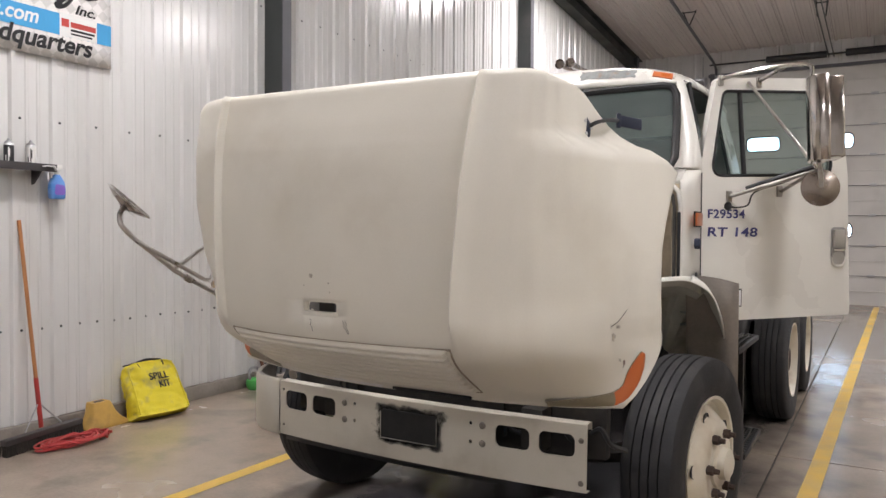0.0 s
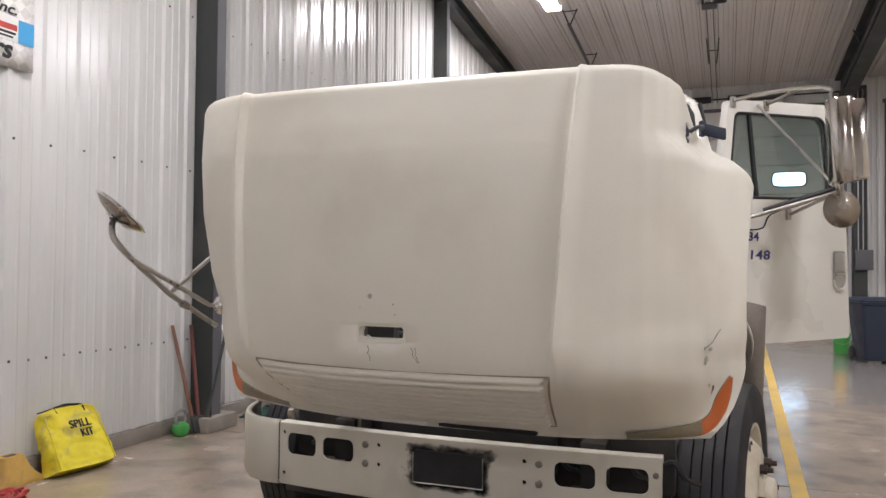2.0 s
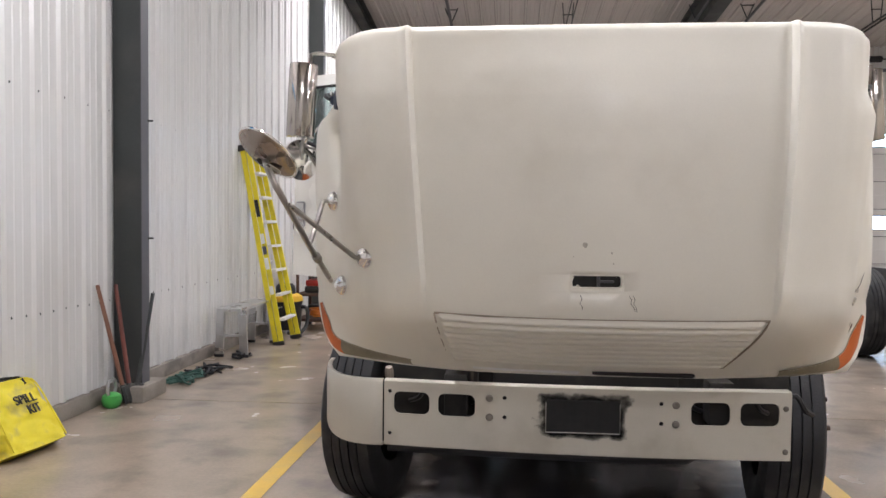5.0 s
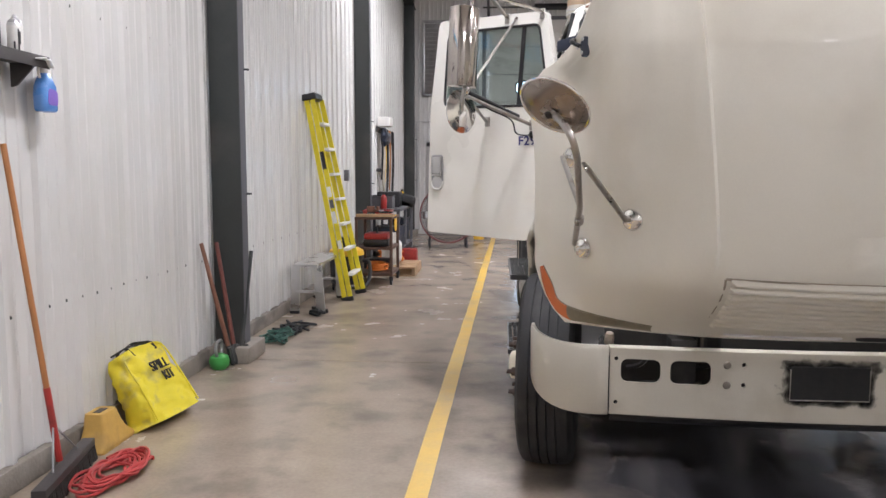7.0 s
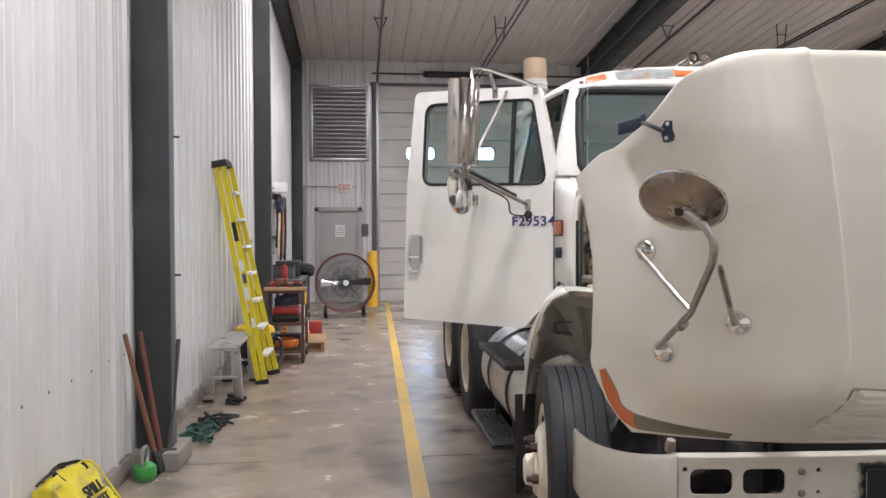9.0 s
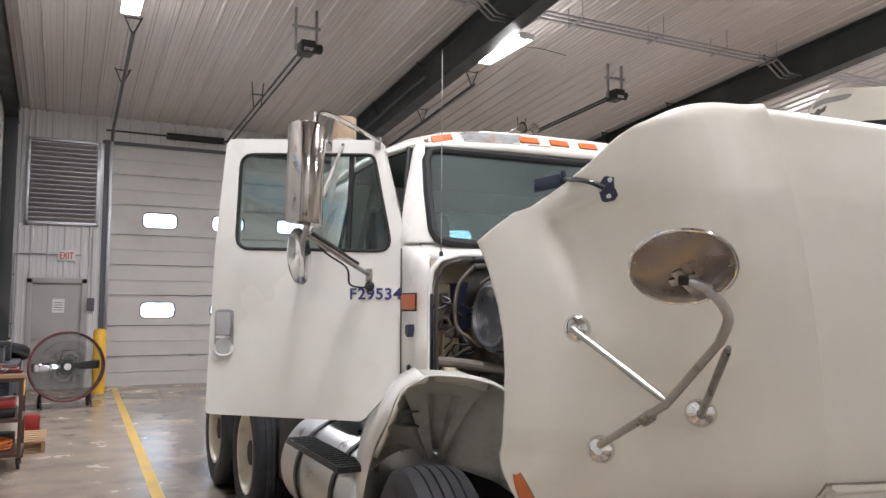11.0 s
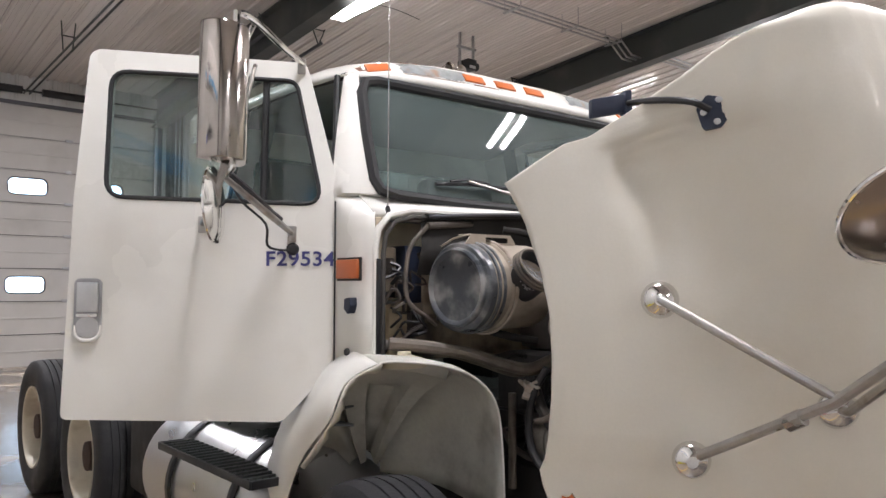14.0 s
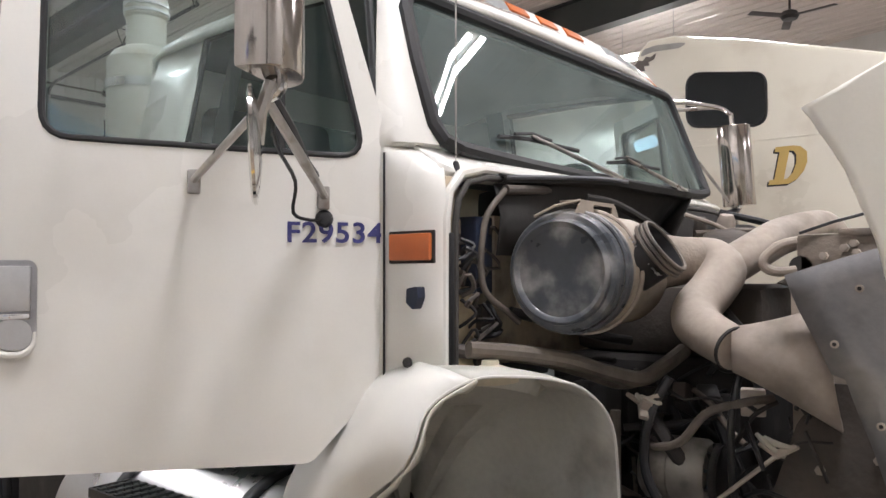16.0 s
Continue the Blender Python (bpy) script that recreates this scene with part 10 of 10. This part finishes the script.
for k in range(4):
    bm = bmesh.new()
    box(bm, -4.47, -4.31, FY + 0.024, FY + 0.026, 1.57 + 0.05 * k, 1.582 + 0.05 * k)
    part("notice_line", bm, STEELGREY, leaf, smooth=0)
bm = bmesh.new()
tube(bm, [(-4.82, FY + 0.03, 1.0), (-4.82, FY - 0.03, 1.0), (-4.72, FY - 0.03, 1.0)], 0.011, 8)
part("lever_handle", bm, GALV, leaf)
lv = thing("wall_louvre", (-4.385, FY, 3.33), "galvanised horizontal slat louvre in the end wall", "louvre", kind="structure")
for x0, x1, z0, z1 in ((-5.06, -5.0, 3.30, 5.07), (-3.77, -3.71, 3.30, 5.07), (-5.06, -3.71, 5.01, 5.07), (-5.06, -3.71, 3.30, 3.36)):
    bm = bmesh.new()
    box(bm, x0, x1, FY - 0.10, FY - 0.028, z0, z1, 0.004)
    part("louvre_frame", bm, GALV, lv)
for k in range(17):
    bm = bmesh.new()
    z = 3.40 + k * 0.096
    box(bm, -5.0, -3.77, -0.052, 0.052, -0.003, 0.003, 0.0, pose(0, FY - 0.07, z, -58))
    box(bm, -5.0, -3.77, FY - 0.104, FY - 0.094, z + 0.036, z + 0.050, 0.002)
    part("slat", bm, GALV, lv, smooth=0)
ex = thing("exit_sign", (-4.275, FY - 0.04, 2.57), "white wall sign with red letters", "exit sign")
bm = bmesh.new()
box(bm, -4.44, -4.11, FY - 0.075, FY - 0.03, 2.57, 2.79, 0.008)
part("sign_box", bm, WHITEPL, ex)
RSIGN = mat("sign_red", (0.55, 0.05, 0.04), 0.5)
lettering("lettering", "EXIT", 0.19, along((-4.40, FY - 0.077, 2.615), (1, 0, 0), (0, 0, 1)), RSIGN, ex, 0.001, 0, 1.0, 0.003, 0.25)


def pipe(name, pts, r, label, cat, material=GALV, curve=0, group=""):
    bm = bmesh.new()
    tube(bm, pts, r, 8, curve=curve)
    return solo(name, bm, material, label, cat, group=group)


pipe("conduit", [(-5.2, FY - 0.05, 0.9), (-5.2, FY - 0.05, 2.7), (-4.0, FY - 0.05, 2.7)], 0.014, "thin grey conduit over the service door", "conduit")
pipe("conduit", [(-3.80, FY - 0.05, 1.8), (-3.80, FY - 0.05, 5.55)], 0.014, "grey conduit down to a switch box", "conduit")
loose_box("door_control", "small grey door control box", "control box", -3.87, -3.73, FY - 0.10, FY - 0.03, 1.55, 1.82, STEELGREY, 0.006)
bm = bmesh.new()
box(bm, 1.60, 1.86, FY - 0.35, FY - 0.05, 0.0, 5.4, 0.01)
tagged(part("column_far", bm, STEEL), "dark steel column between the overhead doors", "column", kind="structure")
loose_box("electrical_panel", "grey electrical box on the far column", "electrical box", 1.62, 1.95, FY - 0.47, FY - 0.352, 1.50, 1.92, STEELGREY, 0.008)
for k in range(3):
    pipe("conduit", [(1.68 + 0.09 * k, FY - 0.40, 1.9), (1.68 + 0.09 * k, FY - 0.40, 5.3)], 0.013, "grey conduit up the far column", "conduit", group="column conduits")

# ---- under the ceiling ----
def door_opener(x, y, z):
    t = thing("door_opener", (x, y, z), "black overhead door opener hung from the ceiling on steel rods", "door opener", "door openers")
    bm = bmesh.new()
    box(bm, x - 0.11, x + 0.11, y - 0.16, y + 0.13, z - 0.10, z + 0.09, 0.02)
    part("gear_box", bm, BLACK, t)
    bm = bmesh.new()
    lathe(bm, [(0, 0), (0.07, 0), (0.075, 0.01), (0.075, 0.13), (0.05, 0.15), (0, 0.15)], axis((x + 0.10, y - 0.02, z + 0.01), (1, 0, 0)), 20)
    part("motor", bm, BLACK, t)
    bm = bmesh.new()
    box(bm, x - 0.07, x + 0.07, y - 0.172, y - 0.158, z - 0.08, z - 0.03, 0.004)
    part("label_plate", bm, ALU, t)
    for dx in (-0.16, 0.16):
        bm = bmesh.new()
        box(bm, x + dx - 0.02, x + dx + 0.02, y - 0.02, y + 0.02, z - 0.05, ceil(y) - 0.03, 0.003)
        part("hanger", bm, GALV, t)
    bm = bmesh.new()
    box(bm, x - 0.22, x + 0.22, y - 0.025, y + 0.025, z + 0.30, z + 0.345, 0.003)
    part("cross_bar", bm, GALV, t)
    bm = bmesh.new()
    for s in (-1, 1):
        rows = [[(x + s * 0.05 - 0.008, yy, zz - 0.018), (x + s * 0.05 + 0.008, yy, zz - 0.018), (x + s * 0.05 + 0.008, yy, zz + 0.018), (x + s * 0.05 - 0.008, yy, zz + 0.018)] for yy, zz in ((y + 0.1, z), (FY - 0.12, 5.28))]
        V = sheet(bm, rows, True)
        bm.faces.new(V[0][::-1])
        bm.faces.new(V[1])
    part("trolley_rail", bm, STEEL, t, "dark steel trolley rail")
    for yy in (15.2,):
        bm = bmesh.new()
        zz = z + (5.28 - z) * (yy - y) / (FY - y)
        for s in (-1, 1):
            tube(bm, [(x + s * 0.07, yy, zz), (x + s * 0.11, yy, ceil(yy) - 0.02)], 0.012, 6)
        tube(bm, [(x - 0.11, yy, zz + 0.25), (x + 0.11, yy, zz + 0.25)], 0.012, 6)
        part("rail_hanger", bm, STEEL, t)


door_opener(-1.15, 11.97, 5.53)
door_opener(4.74, 11.97, 5.56)
for n, (x0, x1) in enumerate((D1, D2)):
    for xx in (x0 - 0.02, x1 + 0.02):
        t = thing("ceiling_track", (xx, 15.5, 5.4), "steel overhead door track hung under the sloping ceiling", "door track", "ceiling tracks")
        bm = bmesh.new()
        tube(bm, [(xx, FY - 0.06, 5.1), (xx, FY - 0.14, 5.25), (xx, FY - 0.4, 5.33), (xx, 13.1, 5.33 + 0.083 * (FY - 13.1))], 0.03, 8)
        part("track_rail", bm, STEELGREY, t)
        for yy in (13.2, 15.4):
            bm = bmesh.new()
            z = 5.33 + 0.083 * (FY - yy)
            tube(bm, [(xx, yy, z), (xx - 0.13, yy, ceil(yy) - 0.02)], 0.012, 6)
            tube(bm, [(xx, yy, z), (xx + 0.13, yy, ceil(yy) - 0.02)], 0.012, 6)
            tube(bm, [(xx - 0.12, yy, ceil(yy) - 0.05), (xx + 0.12, yy, ceil(yy) - 0.05)], 0.012, 6)
            part("track_hanger", bm, STEEL, t)
for k in range(3):
    y = 10.15 + 0.11 * k
    z = ceil(y) - 0.30
    pipe("conduit", [(WX + 0.2, y, z), (0.9, y, z), (1.15, y, z - 0.18), (1.75, y, z - 0.18), (2.0, y, z), (6.9, y, z), (7.2, y, z - 0.2), (7.8, y, z - 0.2), (8.1, y, z), (EX, y, z)], 0.017, "galvanised conduit run across the ceiling", "conduit", group="ceiling conduits")
for x in (-3.9, -2.4, -0.6, 0.75, 2.6, 4.2, 5.6, 6.8):
    t = thing("trapeze_hanger", (x, 10.26, 5.9), "steel trapeze hanger under the conduits", "pipe hanger", "conduit hangers")
    bm = bmesh.new()
    z = ceil(10.26) - 0.325
    box(bm, x - 0.02, x + 0.02, 10.06, 10.46, z - 0.02, z, 0.003)
    part("channel", bm, GALV, t)
    for yy in (10.08, 10.44):
        bm = bmesh.new()
        tube(bm, [(x, yy, z - 0.03), (x, yy, ceil(yy) - 0.01)], 0.007, 6)
        part("rod", bm, GALV, t)
for x, y in ((1.42, 10.6), (1.42, 8.0), (7.5, 10.6), (7.5, 7.6)):
    t = thing("beam_bracket", (x - 0.35, y, 5.8), "steel angle bracket bolted to the rafter", "bracket", "rafter brackets")
    bm = bmesh.new()
    z = ceil(y) - 0.36
    tube(bm, [(x - 0.05, y, z), (x - 0.45, y, ceil(y) - 0.04)], 0.018, 6)
    part("stay", bm, STEEL, t)
    bm = bmesh.new()
    tube(bm, [(x - 0.45, y - 0.06, ceil(y) - 0.05), (x - 0.45, y + 0.06, ceil(y) - 0.05)], 0.022, 6)
    part("foot", bm, STEEL, t)
for x0, y0, x1, y1 in ((1.7, 10.86, 3.6, 11.9), (5.0, 5.6, 7.4, 6.4), (8.9, 8.6, 10.5, 9.0)):
    pipe("lamp_cable", [(x0, y0, 5.68), ((x0 + x1) / 2, (y0 + y1) / 2, 5.95), (x1, y1, ceil(y1) - 0.05)], 0.006, "thin black cable to the strip light", "cable", BLACK, 5, "lamp cables")
cf = thing("ceiling_fan", (9.2, 6.2, 6.2), "dark ceiling fan with long blades at rest", "ceiling fan")
bm = bmesh.new()
lathe(bm, [(0, 5.82), (0.12, 5.83), (0.15, 5.88), (0.12, 5.96), (0.03, 6.0), (0.02, 6.02), (0.02, ceil(6.2) - 0.03), (0, ceil(6.2) - 0.03)], Matrix.Translation((9.2, 6.2, 0)), 20)
part("hub", bm, BLACK, cf)
for k in range(3):
    bm = bmesh.new()
    box(bm, 0.12, 0.75, -0.07, 0.07, -0.006, 0.006, 0.003, Matrix.Translation((9.2, 6.2, 5.89)) @ pose(0, 0, 0, 0, 0, 120 * k + 20) @ pose(0, 0, 0, 8))
    part("blade", bm, DARKSHELF, cf)

# ---- loose clutter on the cart, the bench and the floor ----
def hand_tool(p, ang, L, material, words):
    t = thing("wrench", p, words, "hand tool", "loose tools")
    m = pose(p[0], p[1], p[2] + 0.008, 0, 0, ang)
    bm = bmesh.new()
    box(bm, -L / 2, L / 2, -0.009, 0.009, -0.005, 0.005, 0.002, m)
    part("shaft", bm, material, t)
    bm = bmesh.new()
    prism(bm, round_poly([(L / 2 - 0.01, -0.02), (L / 2 + 0.03, -0.022), (L / 2 + 0.02, 0), (L / 2 + 0.03, 0.022), (L / 2 - 0.01, 0.02)], 0.006, 3), -0.006, 0.006, m)
    part("jaw", bm, material, t)


rng = random.Random(14)
for k in range(7):
    hand_tool((rng.uniform(-5.05, -4.68), rng.uniform(9.80, 10.36), 0.957 if k % 2 else 0.903), rng.uniform(0, 180), rng.uniform(0.12, 0.24), rng.choice((GALV, STEEL, REDPAINT)), "used steel wrench lying on the cart")
for k in range(6):
    hand_tool((rng.uniform(-5.2, -4.9), rng.uniform(12.0, 13.8), 0.903), rng.uniform(0, 180), rng.uniform(0.15, 0.3), rng.choice((GALV, STEEL)), "greasy wrench lying on the bench")


def oil_bottle(x, y, z, h, r, body, words):
    t = thing("bottle", (x, y, z), words, "bottle", "shop bottles")
    m = Matrix.Translation((x, y, z))
    bm = bmesh.new()
    lathe(bm, [(0, 0), (r * 0.95, 0), (r, 0.006), (r, h * 0.66), (r * 0.8, h * 0.78), (r * 0.36, h * 0.86), (r * 0.34, h * 0.92), (0, h * 0.92)], m, 18)
    part("bottle_body", bm, body, t)
    bm = bmesh.new()
    lathe(bm, [(r * 0.42, h * 0.88), (r * 0.42, h), (0, h)], m, 14)
    part("cap", bm, BLACK, t)


oil_bottle(-5.08, 12.05, 0.902, 0.26, 0.05, REDPAINT, "red oil bottle standing on the bench")
oil_bottle(-5.18, 12.52, 0.902, 0.22, 0.045, BLUEFLUID, "blue fluid bottle standing on the bench")
oil_bottle(-4.98, 13.6, 0.902, 0.28, 0.05, YELLOWPAINT, "yellow oil bottle standing on the bench")
oil_bottle(-4.72, 10.30, 0.502, 0.2, 0.04, WHITEPL, "white spray bottle on the middle cart shelf")
loose_box("welding_machine", "dark blue welding machine under the rack", "welder", -5.30, -4.95, 14.0, 14.5, 0.0, 0.62, NAVYBIN, 0.03, BLACK)
loose_box("gas_can", "red plastic fuel can beside the pallet", "fuel can", -4.75, -4.50, 11.60, 11.78, 0.0, 0.30, REDPAINT, 0.03)

# ---- the second truck: sleeper cab parked in the next bay ----
CREAM2 = mat("cream_white", (0.70, 0.66, 0.56), 0.35, var=0.06, scale=2, fine=120, bump=0.02, stain=(0.45, 0.38, 0.28), amount=0.35, sscale=2.2, coat=0.2)
GOLD = mat("gold_leaf", (0.55, 0.38, 0.12), 0.4, var=0.12)
DARKPATCH = mat("worn_dark_patch", (0.14, 0.12, 0.11), 0.7, var=0.3, scale=14)
truck2 = thing("sleeper_truck", (2.75, 4.0, 0), "cream-white sleeper cab truck with rivet rows and gold lettering", "truck")
S0, S1 = 1.60, 3.95
prof2 = [(5.53, 0.95), (5.53, 2.9), (5.53, 3.25), (5.50, 3.40), (5.40, 3.50), (5.18, 3.50), (4.6, 3.36), (3.72, 3.10), (3.30, 2.96), (3.30, 0.95)]
sl = round_poly(prof2, [0.02, 0.1, 0.1, 0.06, 0.06, 0.1, 0.2, 0.2, 0.05, 0.02], 4)
bm = bmesh.new()
rows = []
for x, k in ((S0, 0.965), (S0 + 0.012, 0.985), (S0 + 0.05, 1.0), (S1 - 0.05, 1.0), (S1 - 0.012, 0.985), (S1, 0.965)):
    rows.append([(x, 4.4 + (y - 4.4) * k, 2.0 + (z - 2.0) * k) for y, z in sl])
V = sheet(bm, rows, True)
bm.faces.new(V[0])
bm.faces.new(V[-1][::-1])
sleeper = part("sleeper_box", bm, CREAM2, truck2, "cream-white riveted sleeper box")
m2 = along((S0, 0, 0), (0, -1, 0), (0, 0, 1))       # outward is -x
for z in (2.558,):
    bm = bmesh.new()
    box(bm, S0 - 0.004, S0 + 0.004, 3.34, 5.48, z - 0.008, z + 0.008, 0.003)
    part("body_line", bm, CREAM2, sleeper)
ov = round_poly([(-5.06, 2.725), (-4.45, 2.660), (-4.45, 3.062), (-5.06, 3.160)], 0.11, 8)
bm = bmesh.new()
prism(bm, ov, 0.0, 0.006, m2)
part("side_window", bm, mat("dark_pane", (0.01, 0.012, 0.014), 0.08), sleeper, "dark sleeper window with rounded corners")
bm = bmesh.new()
tube(bm, [m2 @ Vector((x, y, 0.004)) for x, y in ov + [ov[0]]], 0.010, 6, caps=False)
part("window_gasket", bm, SEAL, sleeper)
bm = bmesh.new()
for y in np.arange(3.4, 5.46, 0.065):
    for z in (2.60, 1.2):
        lathe(bm, [(0, 0.003), (0.006, 0.002), (0.008, 0)], axis((S0, float(y), z), (-1, 0, 0)), 6)
for z in np.arange(1.25, 3.25, 0.065):
    for y in (5.46, 5.09, 3.74, 3.40):
        lathe(bm, [(0, 0.003), (0.006, 0.002), (0.008, 0)], axis((S0, y, min(float(z), 2.9 if y < 4 else 9)), (-1, 0, 0)), 6)
part("rivets", bm, CREAM2, sleeper, kind="stuff")
# chipped paint and bare primer at the roof corner
bm = bmesh.new()
chip = [(-5.515, 3.20), (-5.505, 3.30), (-5.47, 3.335), (-5.43, 3.325), (-5.40, 3.355), (-5.36, 3.345), (-5.31, 3.37), (-5.33, 3.32), (-5.38, 3.305), (-5.37, 3.275), (-5.42, 3.28), (-5.41, 3.235), (-5.45, 3.24), (-5.445, 3.18), (-5.47, 3.19), (-5.48, 3.155)]
prism(bm, chip, 0.001, 0.004, m2)
part("worn_patch", bm, DARKPATCH, sleeper, "dark chipped patch at the roof corner", smooth=0)
bm = bmesh.new()
prism(bm, round_poly([(-5.46, 3.36), (-5.34, 3.385), (-5.12, 3.375), (-5.05, 3.405), (-5.12, 3.42), (-5.32, 3.435), (-5.42, 3.42)], 0.03, 4), 0.001, 0.003, m2)
part("primer_patch", bm, mat("bare_primer", (0.33, 0.32, 0.30), 0.6, var=0.2, scale=8), sleeper, "grey primer showing at the roof corner", smooth=0)
# gold serif letter with a dark drop edge
bowl = [(0.13, 0.0), (0.185, 0.03), (0.222, 0.09), (0.232, 0.155), (0.215, 0.228), (0.165, 0.27), (0.11, 0.28)]
outer = [(-0.01, 0.0)] + bowl + [(-0.01, 0.28), (-0.01, 0.245), (0.025, 0.240), (0.025, 0.04), (-0.01, 0.035)]
inner = [(0.092, 0.035), (0.12, 0.042), (0.146, 0.08), (0.157, 0.15), (0.146, 0.212), (0.122, 0.240), (0.092, 0.246)]
for dx, dz, h, mm in ((-0.014, -0.012, 0.001, INK), (0.0, 0.0, 0.003, GOLD)):
    bm = bmesh.new()
    plate(bm, [(a + 0.2 * b, b) for a, b in outer], [[(a + 0.2 * b, b) for a, b in inner]], h, h + 0.002, m2 @ Matrix.Translation((-4.435 + dx, 2.212 + dz, 0)))
    part("letter", bm, mm, sleeper, "painted capital letter D", smooth=0)
# cab and hood ahead of the sleeper, wheels and frame
bm = bmesh.new()
rows = []
for y, zt, hw in ((3.30, 2.75, 1.10), (2.6, 2.72, 1.08), (2.1, 2.6, 1.06), (1.75, 1.95, 1.05), (1.7, 1.75, 1.04)):
    rows.append([(2.75 + a * hw, y, z) for a, z in ((-1, 0.95), (-1, zt - 0.12), (-0.93, zt), (0.93, zt), (1, zt - 0.12), (1, 0.95))])
V = sheet(bm, rows)
bm.faces.new(V[0])
bm.faces.new(V[-1][::-1])
part("cab_shell", bm, CREAM2, truck2, "cream-white cab")
bm = bmesh.new()
box(bm, 2.0, 3.5, -0.1, 1.72, 0.8, 1.72, 0.12)
part("hood", bm, CREAM2, truck2, "cream-white hood")
for s in (-1, 1):
    bm = bmesh.new()
    box(bm, 2.75 + s * 0.43 - 0.04, 2.75 + s * 0.43 + 0.04, 0.0, 10.2, 0.68, 0.95, 0.008)
    part("frame_rail", bm, DARKENG, truck2)
    for yy in (0.5, 7.4, 8.75):
        bm = bmesh.new()
        tyre(bm, 0.50, 0.28, axis((2.75 + s * 1.02, yy, 0.496), (s, 0, 0)))
        part("tyre", bm, RUBBER, truck2)
        bm = bmesh.new()
        lathe(bm, [(0.30, 0.11), (0.29, 0.125), (0.27, 0.09), (0.2, 0.03), (0, 0.03)], axis((2.75 + s * 1.02, yy, 0.496), (s, 0, 0)), 28)
        part("wheel", bm, ALU, truck2, "bright aluminium wheel")
    bm = bmesh.new()
    lathe(bm, [(0, 3.3), (0.26, 3.31), (0.30, 3.35), (0.30, 5.1), (0.26, 5.14), (0, 5.15)], Matrix.Translation((2.75 + s * 0.85, 0, 0.66)) @ pose(0, 0, 0, -90), 32)
    part("fuel_tank", bm, ALU, truck2, "round aluminium fuel tank")
